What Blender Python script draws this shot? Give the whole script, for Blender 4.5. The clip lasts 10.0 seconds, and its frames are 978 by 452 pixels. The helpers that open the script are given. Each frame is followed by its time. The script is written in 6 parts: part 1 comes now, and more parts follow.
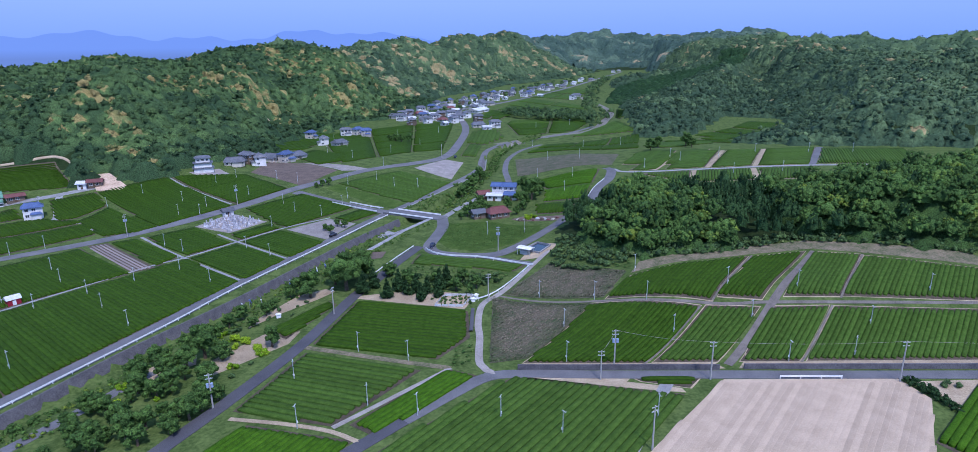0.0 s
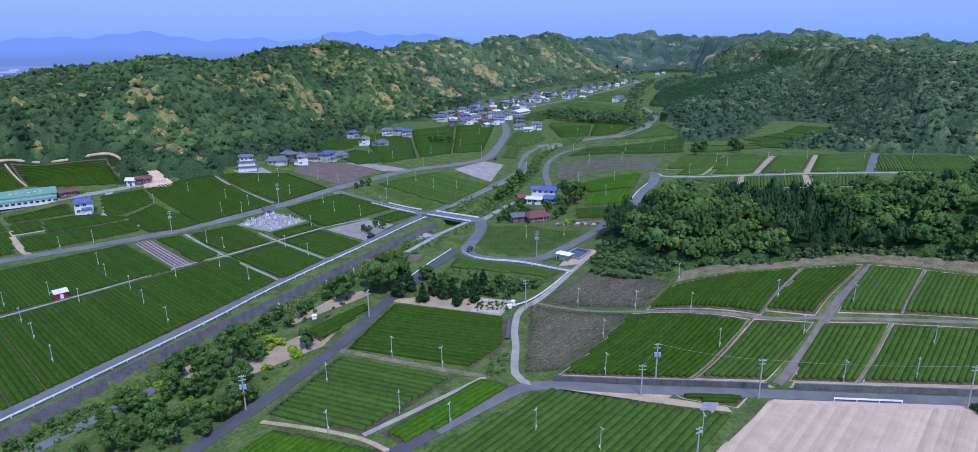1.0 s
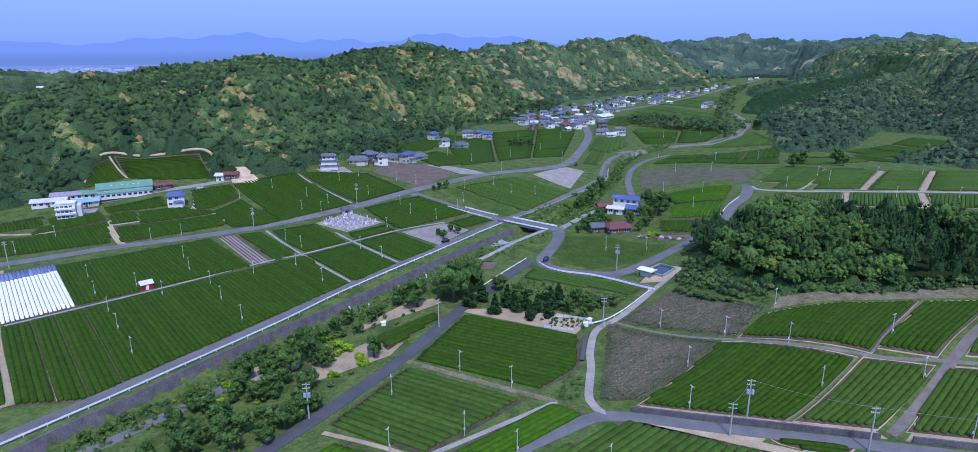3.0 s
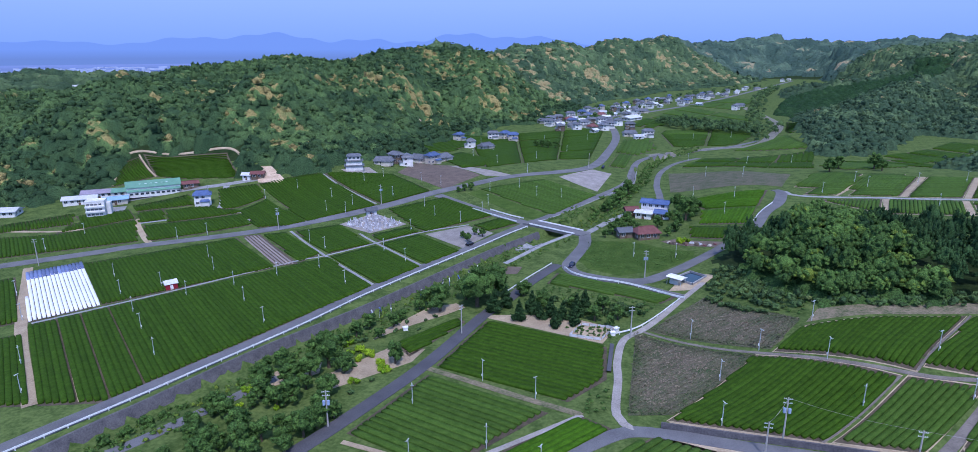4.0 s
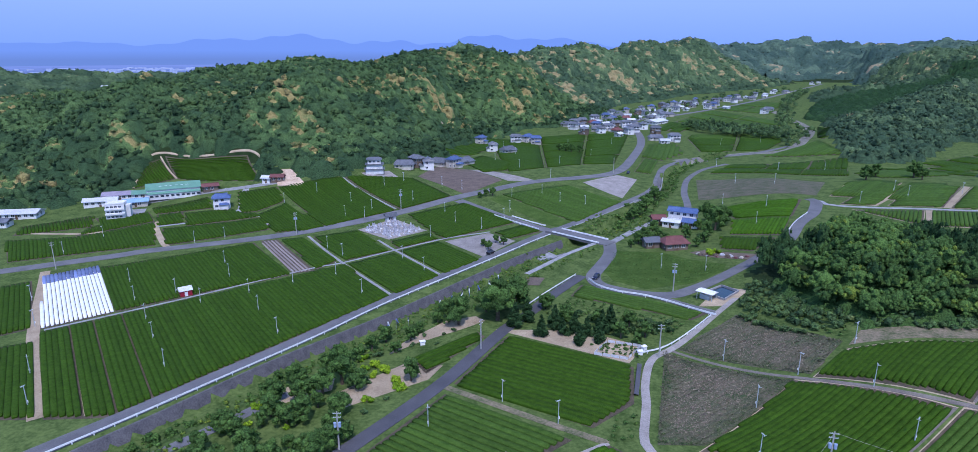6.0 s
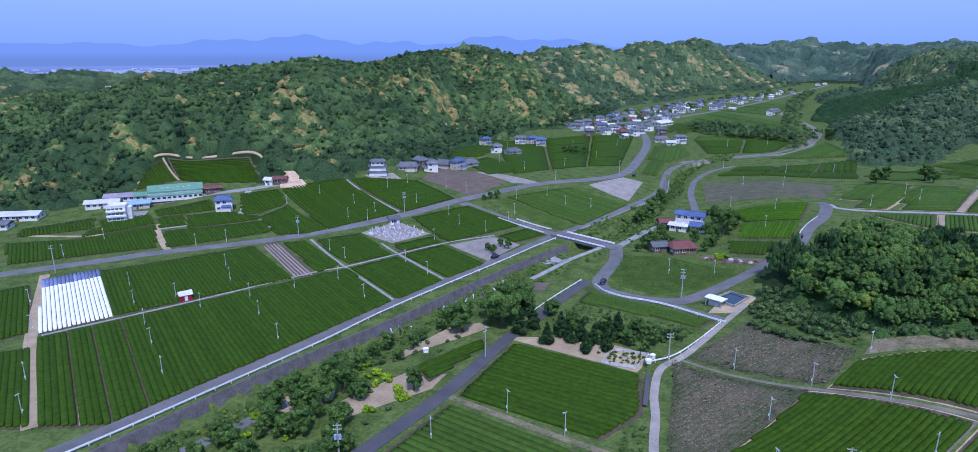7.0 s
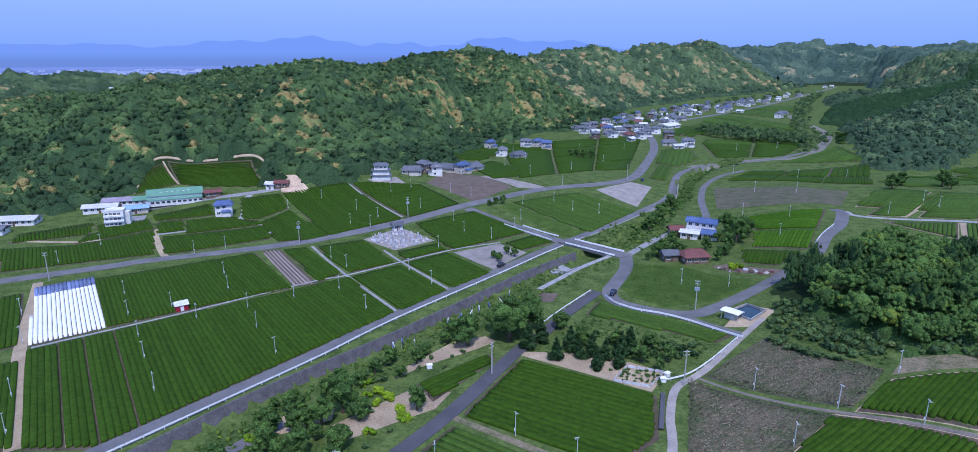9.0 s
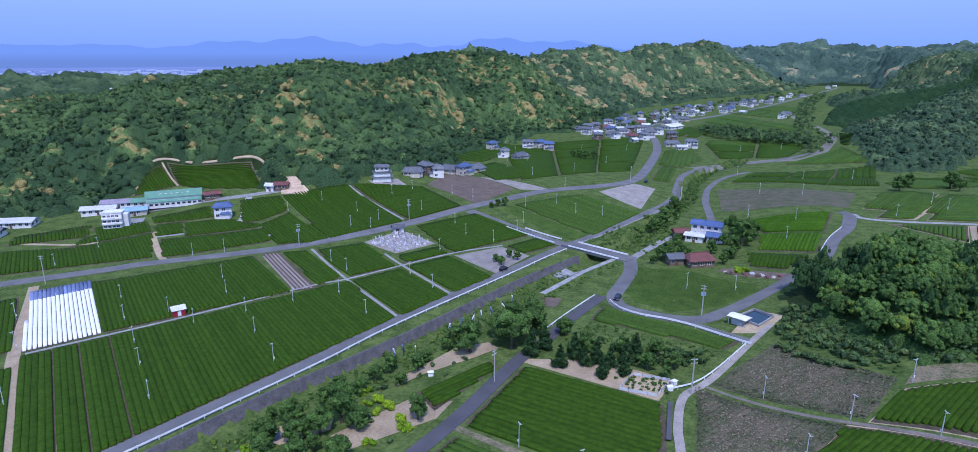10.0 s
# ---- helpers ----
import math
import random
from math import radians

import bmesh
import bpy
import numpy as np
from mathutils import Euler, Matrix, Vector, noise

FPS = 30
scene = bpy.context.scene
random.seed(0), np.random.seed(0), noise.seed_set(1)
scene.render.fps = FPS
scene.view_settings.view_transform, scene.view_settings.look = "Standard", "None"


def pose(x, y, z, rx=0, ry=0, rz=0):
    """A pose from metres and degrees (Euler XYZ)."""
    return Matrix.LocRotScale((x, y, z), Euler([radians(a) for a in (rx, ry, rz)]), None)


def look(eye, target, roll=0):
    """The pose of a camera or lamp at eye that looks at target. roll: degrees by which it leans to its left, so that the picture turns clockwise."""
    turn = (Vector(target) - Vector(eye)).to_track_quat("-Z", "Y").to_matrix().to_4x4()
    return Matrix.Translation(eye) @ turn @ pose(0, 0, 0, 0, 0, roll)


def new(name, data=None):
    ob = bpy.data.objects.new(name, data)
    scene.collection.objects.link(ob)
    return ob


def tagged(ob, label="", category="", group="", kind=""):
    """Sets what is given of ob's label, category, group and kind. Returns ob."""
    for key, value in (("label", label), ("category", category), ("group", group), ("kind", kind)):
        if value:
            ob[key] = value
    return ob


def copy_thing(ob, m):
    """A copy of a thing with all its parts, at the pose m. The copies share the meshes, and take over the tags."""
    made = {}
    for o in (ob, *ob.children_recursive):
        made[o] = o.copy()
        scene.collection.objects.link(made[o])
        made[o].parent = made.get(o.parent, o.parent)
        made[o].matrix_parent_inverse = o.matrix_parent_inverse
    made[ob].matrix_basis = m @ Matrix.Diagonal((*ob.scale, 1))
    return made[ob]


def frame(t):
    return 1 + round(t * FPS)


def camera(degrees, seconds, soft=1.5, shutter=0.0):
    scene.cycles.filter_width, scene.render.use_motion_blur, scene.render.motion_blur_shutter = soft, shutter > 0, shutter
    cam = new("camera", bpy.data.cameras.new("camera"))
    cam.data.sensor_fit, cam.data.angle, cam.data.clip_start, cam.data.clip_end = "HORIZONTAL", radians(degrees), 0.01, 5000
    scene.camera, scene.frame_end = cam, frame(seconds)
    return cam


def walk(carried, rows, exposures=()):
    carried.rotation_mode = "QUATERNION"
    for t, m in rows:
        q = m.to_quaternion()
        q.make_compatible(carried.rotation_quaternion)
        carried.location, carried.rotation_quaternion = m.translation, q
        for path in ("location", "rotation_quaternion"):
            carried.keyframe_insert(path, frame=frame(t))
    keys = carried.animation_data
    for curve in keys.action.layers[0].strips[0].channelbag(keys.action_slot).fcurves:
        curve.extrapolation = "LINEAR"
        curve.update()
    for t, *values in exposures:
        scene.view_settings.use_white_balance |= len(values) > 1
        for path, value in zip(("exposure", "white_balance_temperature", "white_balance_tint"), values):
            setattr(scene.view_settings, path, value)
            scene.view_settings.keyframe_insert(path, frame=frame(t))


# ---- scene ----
cam = camera(75.24, 10.0, 0.78)
UNIT = 1.35  # metres to one unit of the plan
PATH = [
    (0, (-0.000, 0.000, 70.002), (0.000, 96.043, 42.149), -0.629),
    (0.5, (0.006, 2.035, 69.809), (-2.589, 98.088, 42.113), -0.560),
    (1, (0.117, 4.017, 69.825), (-6.042, 99.934, 42.221), -0.487),
    (1.5, (0.018, 6.149, 69.820), (-9.576, 101.798, 42.268), -0.395),
    (2, (-0.168, 8.230, 69.832), (-12.865, 103.534, 42.338), -0.299),
    (2.5, (-0.465, 10.306, 69.600), (-15.997, 105.245, 42.301), -0.180),
    (4, (-1.736, 16.305, 69.669), (-23.683, 110.013, 42.518), 0.018),
    (4.5, (-2.266, 18.017, 69.899), (-25.143, 111.509, 42.772), 0.074),
    (5, (-2.669, 19.876, 69.889), (-26.448, 113.167, 42.845), 0.091),
    (5.5, (-3.110, 21.742, 69.942), (-27.726, 114.831, 42.952), 0.103),
    (7, (-4.753, 26.879, 70.170), (-30.555, 119.692, 43.335), 0.157),
    (7.5, (-5.400, 28.556, 70.213), (-31.381, 121.330, 43.416), 0.158),
    (8, (-6.109, 30.223, 70.291), (-32.235, 122.972, 43.552), 0.213),
    (8.5, (-6.689, 31.912, 70.317), (-32.988, 124.636, 43.660), 0.188),
    (9, (-7.380, 33.550, 70.412), (-33.780, 126.251, 43.777), 0.220),
    (9.5, (-7.994, 35.184, 70.451), (-34.430, 127.885, 43.849), 0.205),
    (10, (-8.554, 36.729, 70.426), (-35.179, 129.382, 43.846), 0.201),
]
walk(cam, [(t, look(Vector(eye) * UNIT, Vector(target) * UNIT, roll)) for t, eye, target, roll in PATH], [(0, 0.04, 5650, 23)])


# ---- shape of the land ----
def sstep(a, b, v):
    u = np.clip((v - a) / (b - a), 0, 1)
    return u * u * (3 - 2 * u)


# crest lines of the wooded hills: nodes x, y, height, and the breadth of their slopes
CRESTS = [
    (165, (-900, 400, 10), (-600, 470, 14), (-505, 545, 25), (-430, 630, 44), (-370, 688, 49), (-318, 718, 52), (-252, 782, 65)),
    (150, (-252, 782, 65), (-222, 855, 53), (-205, 930, 54), (-175, 1019, 60), (-92, 1130, 64), (45, 1433, 82)),
    (230, (45, 1433, 82), (185, 1723, 62), (327, 2005, 78), (561, 2262, 68), (1000, 2500, 90)),
    (170, (720, 480, 40), (479, 641, 44), (440, 800, 46), (573, 1386, 64)),
    (240, (523, 1649, 60), (573, 1386, 64), (690, 1332, 58), (842, 1241, 56), (1300, 1100, 74)),
    (150, (-1500, 500, 20), (-1150, 720, 28), (-927, 808, 30), (-760, 930, 24)),
    # spurs that run down from the western ridge, with ravines between them
    (80, (-490, 370, 14), (-400, 385, 20), (-355, 430, 32), (-365, 520, 38), (-400, 610, 45)),
    (52, (-320, 300, 10), (-312, 325, 21), (-335, 372, 31), (-355, 430, 32)),
    (60, (-222, 362, 16), (-236, 392, 32), (-250, 428, 39), (-285, 500, 43), (-330, 600, 46), (-352, 680, 49)),
    (54, (-174, 402, 14), (-182, 428, 29), (-195, 465, 36), (-222, 540, 43), (-250, 650, 51), (-254, 765, 63)),
    (54, (-148, 585, 5), (-160, 612, 20), (-186, 652, 34), (-222, 705, 45), (-250, 770, 62)),
    (56, (-106, 648, 8), (-130, 682, 22), (-170, 738, 36), (-228, 842, 50)),
    (58, (-52, 915, 9), (-84, 960, 25), (-134, 1008, 45), (-175, 1019, 58)),
    (60, (60, 1150, 20), (40, 1190, 34), (20, 1300, 55), (45, 1433, 82)),
    # the slope behind the upper terraces
    (85, (215, 385, 15), (262, 425, 24), (320, 500, 33), (385, 620, 41), (440, 800, 46)),
]
# low spurs that reach out into the valley from the east
SPURS = [
    (33, (112, 482, 0), (122, 505, 5), (136, 548, 9), (161, 601, 12), (196, 674, 15), (261, 811, 21), (380, 1034, 33), (574, 1388, 63)),
    (46, (158, 835, 1), (178, 903, 5), (243, 989, 14), (350, 1115, 20), (468, 1285, 31), (573, 1386, 63)),
]
# foot of the slopes on either side of the valley: y and x
FOOT_W = [(0, -420), (250, -310), (285, -270), (318, -228), (335, -185), (360, -164), (410, -150), (496, -150), (596, -140), (622, -97), (711, -85), (885, -55), (979, -6), (1097, 36), (1137, 66), (1307, 168), (1700, 330), (2300, 500)]
FOOT_E = [(330, 340), (350, 235), (365, 195), (395, 188), (440, 215), (520, 262), (600, 300), (700, 330), (850, 370), (1050, 430), (1245, 400), (1500, 380), (1900, 420), (2300, 520)]

# middle of the stream bed
STREAM = [(-115, 60), (-101.5, 100), (-95.5, 115), (-85.6, 141), (-71, 171), (-57.5, 203), (-46.5, 229), (-33.5, 254), (-21.8, 276), (-11, 311), (-1, 356), (3, 399), (13, 442), (36, 484)]


def off_line(x, y, line):
    """Distance from x, y to a line of points."""
    best = np.full(np.shape(x), 1e9)
    for (ax, ay), (bx, by) in zip(line, line[1:]):
        dx, dy = bx - ax, by - ay
        s = np.clip(((x - ax) * dx + (y - ay) * dy) / (dx * dx + dy * dy), 0, 1)
        best = np.minimum(best, np.hypot(x - ax - s * dx, y - ay - s * dy))
    return best


def ridges(x, y, crests):
    """Height of the highest of some crest lines above x, y."""
    hill = np.zeros(np.shape(x))
    for breadth, *nodes in crests:
        for (ax, ay, az), (bx, by, bz) in zip(nodes, nodes[1:]):
            dx, dy = bx - ax, by - ay
            s = np.clip(((x - ax) * dx + (y - ay) * dy) / (dx * dx + dy * dy), 0, 1)
            d = np.hypot(x - ax - s * dx, y - ay - s * dy) / breadth
            hill = np.maximum(hill, (az + (bz - az) * s) * np.exp(-d * d))
    return hill


def height(x, y):
    """The ground's height at x, y (numbers or arrays)."""
    x, y = np.asarray(x, float), np.asarray(y, float)
    z = np.clip(0.027 * x, -5, 0) * sstep(700, 400, y) - 10 * sstep(-500, -1200, x)
    past = (y - (232 + 0.55 * np.maximum(x + 132, 0))) * 0.87
    z = z + 6 * sstep(-10, 90, past) * sstep(0, -60, x) * sstep(520, 330, y)
    z = z + 11 * sstep(35, 100, past) * sstep(-120, -190, x) * sstep(620, 330, y)
    z = z + 9 * sstep(127, 158, y) * sstep(4, 58, x) * sstep(460, 330, y)
    z = z + 3.5 * sstep(60, 130, x) * sstep(150, 190, y) * sstep(520, 380, y)
    z = z - 2.6 * sstep(5.2, 4.2, off_line(x, y, STREAM))
    west = np.interp(y, [a for a, _ in FOOT_W], [b for _, b in FOOT_W]) - x
    if np.all((y < 320) & (west < -6)):
        return z
    hill = ridges(x, y, CRESTS)
    wob = np.sin(x * 0.021 + 1.3) * np.sin(y * 0.017) + 0.6 * np.sin(x * 0.047 + y * 0.03) + 0.5 * np.sin(y * 0.041 - x * 0.013)
    wob = wob + 0.9 * np.abs(np.sin(x * 0.031 + 0.4 * np.sin(y * 0.02))) - 0.5
    east = x - np.interp(y, [a for a, _ in FOOT_E], [b for _, b in FOOT_E])
    free = sstep(0, 1, (west + 4) / (80 + 0.15 * np.maximum(y - 600, 0))) + sstep(-4, 60, east) * (y > 325) + sstep(1550, 1950, y)
    return z + np.maximum(hill * (1 + 0.10 * wob) * np.clip(free, 0, 1), ridges(x, y, SPURS) * (1 + 0.05 * wob))


def west_of(x, y):
    return np.interp(y, [a for a, _ in FOOT_W], [b for _, b in FOOT_W]) - x


def east_of(x, y):
    return np.where(y > 325, x - np.interp(y, [a for a, _ in FOOT_E], [b for _, b in FOOT_E]), -1)


def on_spur(x, y):
    return (ridges(x, y, SPURS) > 1.1) & (x - 0.16 * y > 35)


def inside(x, y, poly):
    hit = np.zeros(np.shape(x), bool)
    for (ax, ay), (bx, by) in zip(poly, poly[1:] + poly[:1]):
        if ay != by:
            hit ^= ((ay > y) != (by > y)) & (x < (bx - ax) * (y - ay) / (by - ay) + ax)
    return hit


# outline of the wood beside the tea terraces
NEAR_WOOD = [(24, 222), (33, 205), (38, 190), (46, 180), (60, 180), (95, 187), (140, 172), (215, 168), (235, 262), (190, 250), (150, 236), (110, 232), (84, 236), (66, 246), (52, 250), (42, 240)]

# ---- sky, sun, exposure ----
SUN_TURN, SUN_HEIGHT = 157.0, 58.0  # degrees from north, clockwise; above the horizon
world = bpy.data.worlds.new("sky")
scene.world = world
world.use_nodes = True
wn = world.node_tree.nodes
sky = wn.new("ShaderNodeTexSky")
sky.sky_type, sky.sun_disc = "NISHITA", False
sky.sun_elevation, sky.sun_rotation = radians(SUN_HEIGHT), radians(SUN_TURN)
sky.air_density, sky.dust_density, sky.ozone_density = 1.4, 0.5, 4.0
wn["Background"].inputs["Strength"].default_value = 0.20
world.node_tree.links.new(sky.outputs[0], wn["Background"].inputs["Color"])
sun = new("sun", bpy.data.lights.new("sun", "SUN"))
sun.data.energy, sun.data.angle, sun.data.color = 2.85, radians(0.6), (1.0, 0.95, 0.87)
a, b = radians(SUN_TURN), radians(SUN_HEIGHT)
sun.matrix_world = look((math.sin(a) * math.cos(b) * 500, math.cos(a) * math.cos(b) * 500, math.sin(b) * 500), (0, 0, 0))
scene.view_settings.exposure = 0.0


# ---- materials ----
def material(name, dark, light, size=4.0, fine=0.3, rough=0.85, bump=0.3, metal=0.0, spread=0.12, coords="Object", gloss=0.3):
    """Two-scale mottled surface; size and fine are the widths in metres of its stains and its grain."""
    m = bpy.data.materials.new(name)
    m.use_nodes = True
    nt = m.node_tree
    n, ln = nt.nodes, nt.links
    bs = n["Principled BSDF"]
    bs.inputs["Roughness"].default_value, bs.inputs["Metallic"].default_value = rough, metal
    bs.inputs["Specular IOR Level"].default_value = gloss
    geo = n.new("ShaderNodeNewGeometry") if coords == "World" else n.new("ShaderNodeTexCoord")
    at = geo.outputs["Position"] if coords == "World" else geo.outputs["Object"]
    big, small = n.new("ShaderNodeTexNoise"), n.new("ShaderNodeTexNoise")
    big.inputs["Scale"].default_value, small.inputs["Scale"].default_value = 1 / size, 1 / fine
    big.inputs["Detail"].default_value, small.inputs["Detail"].default_value = 4, 3
    ln.new(at, big.inputs["Vector"]), ln.new(at, small.inputs["Vector"])
    add = n.new("ShaderNodeMath")
    add.operation = "ADD"
    ln.new(big.outputs["Fac"], add.inputs[0]), ln.new(small.outputs["Fac"], add.inputs[1])
    ramp = n.new("ShaderNodeMapRange")
    ramp.inputs["From Min"].default_value, ramp.inputs["From Max"].default_value = 0.7, 1.3
    ln.new(add.outputs[0], ramp.inputs["Value"])
    mix = n.new("ShaderNodeMix")
    mix.data_type = "RGBA"
    mix.inputs["A"].default_value, mix.inputs["B"].default_value = (*dark, 1), (*light, 1)
    ln.new(ramp.outputs["Result"], mix.inputs["Factor"])
    out = mix.outputs["Result"]
    if spread:
        info, hsv, rng = n.new("ShaderNodeObjectInfo"), n.new("ShaderNodeHueSaturation"), n.new("ShaderNodeMapRange")
        rng.inputs["To Min"].default_value, rng.inputs["To Max"].default_value = 1 - spread, 1 + spread
        ln.new(info.outputs["Random"], rng.inputs["Value"]), ln.new(rng.outputs["Result"], hsv.inputs["Value"])
        ln.new(out, hsv.inputs["Color"])
        out = hsv.outputs["Color"]
    ln.new(out, bs.inputs["Base Color"])
    if bump:
        bp = n.new("ShaderNodeBump")
        bp.inputs["Strength"].default_value, bp.inputs["Distance"].default_value = bump, fine * 0.5
        ln.new(small.outputs["Fac"], bp.inputs["Height"]), ln.new(bp.outputs["Normal"], bs.inputs["Normal"])
    return m


def foliage(name, dark, light, blossom=None, fine=0.7, bump=0.8, low=0.55, high=1.5):
    """Leaves whose green follows a per-tree tone; the highest tones may be in blossom."""
    m = bpy.data.materials.new(name)
    m.use_nodes = True
    nt = m.node_tree
    n, ln = nt.nodes, nt.links
    bs = n["Principled BSDF"]
    bs.inputs["Roughness"].default_value, bs.inputs["Specular IOR Level"].default_value = 0.8, 0.08
    tone, geo, tex = n.new("ShaderNodeAttribute"), n.new("ShaderNodeNewGeometry"), n.new("ShaderNodeTexNoise")
    tone.attribute_name = "tone"
    tex.inputs["Scale"].default_value, tex.inputs["Detail"].default_value = 1 / fine, 3
    ln.new(geo.outputs["Position"], tex.inputs["Vector"])
    ramp = n.new("ShaderNodeValToRGB")
    e = ramp.color_ramp.elements
    e[0].position, e[0].color, e[1].position, e[1].color = 0.0, (*dark, 1), 0.80, (*light, 1)
    if blossom:
        k = e.new(0.9)
        k.color = (*blossom, 1)
    ln.new(tone.outputs["Fac"], ramp.inputs["Fac"])
    val, rng, isl = n.new("ShaderNodeHueSaturation"), n.new("ShaderNodeMapRange"), n.new("ShaderNodeMath")
    isl.operation = "MULTIPLY"
    rng.inputs["From Min"].default_value, rng.inputs["From Max"].default_value = 0.36, 0.64
    rng.inputs["To Min"].default_value, rng.inputs["To Max"].default_value = low, high
    each = n.new("ShaderNodeMapRange")
    each.inputs["To Min"].default_value, each.inputs["To Max"].default_value = 0.85, 1.15
    ln.new(geo.outputs["Random Per Island"], each.inputs["Value"]), ln.new(tex.outputs["Fac"], rng.inputs["Value"])
    ln.new(each.outputs["Result"], isl.inputs[0]), ln.new(rng.outputs["Result"], isl.inputs[1]), ln.new(isl.outputs[0], val.inputs["Value"])
    ln.new(ramp.outputs["Color"], val.inputs["Color"]), ln.new(val.outputs["Color"], bs.inputs["Base Color"])
    bp = n.new("ShaderNodeBump")
    bp.inputs["Strength"].default_value, bp.inputs["Distance"].default_value = bump, 0.5
    ln.new(tex.outputs["Fac"], bp.inputs["Height"]), ln.new(bp.outputs["Normal"], bs.inputs["Normal"])
    return m


def plain(name, colour, rough=0.6, metal=0.0, spread=0.0):
    return material(name, [c * 0.86 for c in colour], [min(1, c * 1.08) for c in colour], 1.5, 0.2, rough, 0.08, metal, spread)


GRASS = material("grass", (0.040, 0.073, 0.018), (0.124, 0.172, 0.052), 6, 1.1, 0.95, 0.6, spread=0, coords="World", gloss=0.05)
ASPHALT = material("asphalt", (0.100, 0.100, 0.110), (0.180, 0.180, 0.188), 7, 0.25, 0.9, 0.1, spread=0.05, coords="World")
DARK_ASPHALT = material("dark_asphalt", (0.060, 0.060, 0.072), (0.105, 0.105, 0.120), 7, 0.25, 0.9, 0.1, spread=0.05, coords="World")
CONCRETE = material("concrete", (0.19, 0.19, 0.20), (0.36, 0.36, 0.37), 3, 0.3, 0.85, 0.2, coords="World")
OLD_CONCRETE = material("old_concrete", (0.065, 0.062, 0.072), (0.15, 0.145, 0.155), 2.5, 0.4, 0.9, 0.3, coords="World")
SAND = material("sandy_soil", (0.27, 0.205, 0.135), (0.47, 0.38, 0.265), 6, 0.5, 0.95, 0.3, coords="World")
BARE = material("tilled_soil", (0.40, 0.305, 0.215), (0.52, 0.405, 0.295), 5, 0.35, 0.95, 0.5, coords="World")
EARTH = material("field_soil", (0.05, 0.042, 0.030), (0.12, 0.095, 0.065), 3, 0.4, 0.95, 0.3, coords="World")
BROWN = material("brown_fallow", (0.085, 0.065, 0.052), (0.17, 0.13, 0.105), 5, 0.6, 0.95, 0.4, coords="World")
WEED = material("weeds", (0.040, 0.072, 0.023), (0.155, 0.124, 0.092), 5, 0.5, 0.95, 0.8, coords="World")
GRAVEL = material("gravel", (0.20, 0.18, 0.165), (0.36, 0.33, 0.31), 5, 0.4, 0.95, 0.3, coords="World")
SCRUB = material("scrubby_bank", (0.060, 0.085, 0.030), (0.27, 0.21, 0.15), 4, 0.7, 0.95, 0.5, spread=0, coords="World")
MOWN = material("mown_grass", (0.032, 0.072, 0.012), (0.085, 0.135, 0.030), 6, 0.7, 0.95, 0.5, spread=0, coords="World", gloss=0.05)
TEA = material("tea_leaves", (0.018, 0.047, 0.003), (0.047, 0.101, 0.008), 1.6, 0.28, 0.85, 0.9, spread=0.10, coords="World", gloss=0.08)
TEA_BRIGHT = material("tea_new_leaves", (0.026, 0.074, 0.003), (0.064, 0.152, 0.008), 1.6, 0.28, 0.85, 0.9, spread=0.10, coords="World", gloss=0.08)
TEA_DULL = material("tea_cut_leaves", (0.031, 0.070, 0.009), (0.072, 0.134, 0.022), 1.6, 0.28, 0.85, 0.9, spread=0.14, coords="World", gloss=0.08)
WHITE = plain("white_paint", (0.80, 0.80, 0.80), 0.5)
RAIL = plain("galvanised_rail", (0.80, 0.80, 0.82), 0.5)
POLE = plain("fan_pole_grey", (0.40, 0.44, 0.46), 0.5)
POST = plain("concrete_pole", (0.36, 0.35, 0.34), 0.8)
BARK = material("bark", (0.06, 0.045, 0.032), (0.14, 0.11, 0.08), 0.8, 0.1, 0.95, 0.6)
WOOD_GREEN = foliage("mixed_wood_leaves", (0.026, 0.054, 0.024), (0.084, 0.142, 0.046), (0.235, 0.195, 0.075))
# far woods: distance haze put into the leaf colour, paler and bluer
FAR_HAZE_GREEN = foliage("hazed_far_wood_leaves", (0.034, 0.066, 0.036), (0.112, 0.172, 0.074), (0.29, 0.235, 0.115), 2.2, 0.5, 0.72, 1.3)
DISTANT_HAZE_GREEN = foliage("hazed_distant_wood_leaves", (0.036, 0.068, 0.054), (0.100, 0.152, 0.100), (0.25, 0.21, 0.13), 4.0, 0.5, 0.72, 1.3)
NEAR_GREEN = foliage("broadleaf_leaves", (0.034, 0.072, 0.020), (0.078, 0.148, 0.034), (0.14, 0.19, 0.026), 0.5)
DARK_GREEN = foliage("conifer_leaves", (0.014, 0.038, 0.014), (0.036, 0.078, 0.026), None, 0.5)
LIME_GREEN = foliage("lime_shrub_leaves", (0.10, 0.21, 0.012), (0.24, 0.36, 0.020), None, 0.3)


# ---- building blocks ----
def link(name, verts, faces, mat, parent=None, label="", smooth=False):
    me = bpy.data.meshes.new(name)
    me.from_pydata([tuple(v) for v in verts], [], [tuple(f) for f in faces])
    for m in mat if isinstance(mat, list) else [mat]:
        me.materials.append(m)
    if smooth:
        me.polygons.foreach_set("use_smooth", [True] * len(me.polygons))
    me.update()
    ob = new(name, me)
    ob.parent = parent
    return tagged(ob, label)


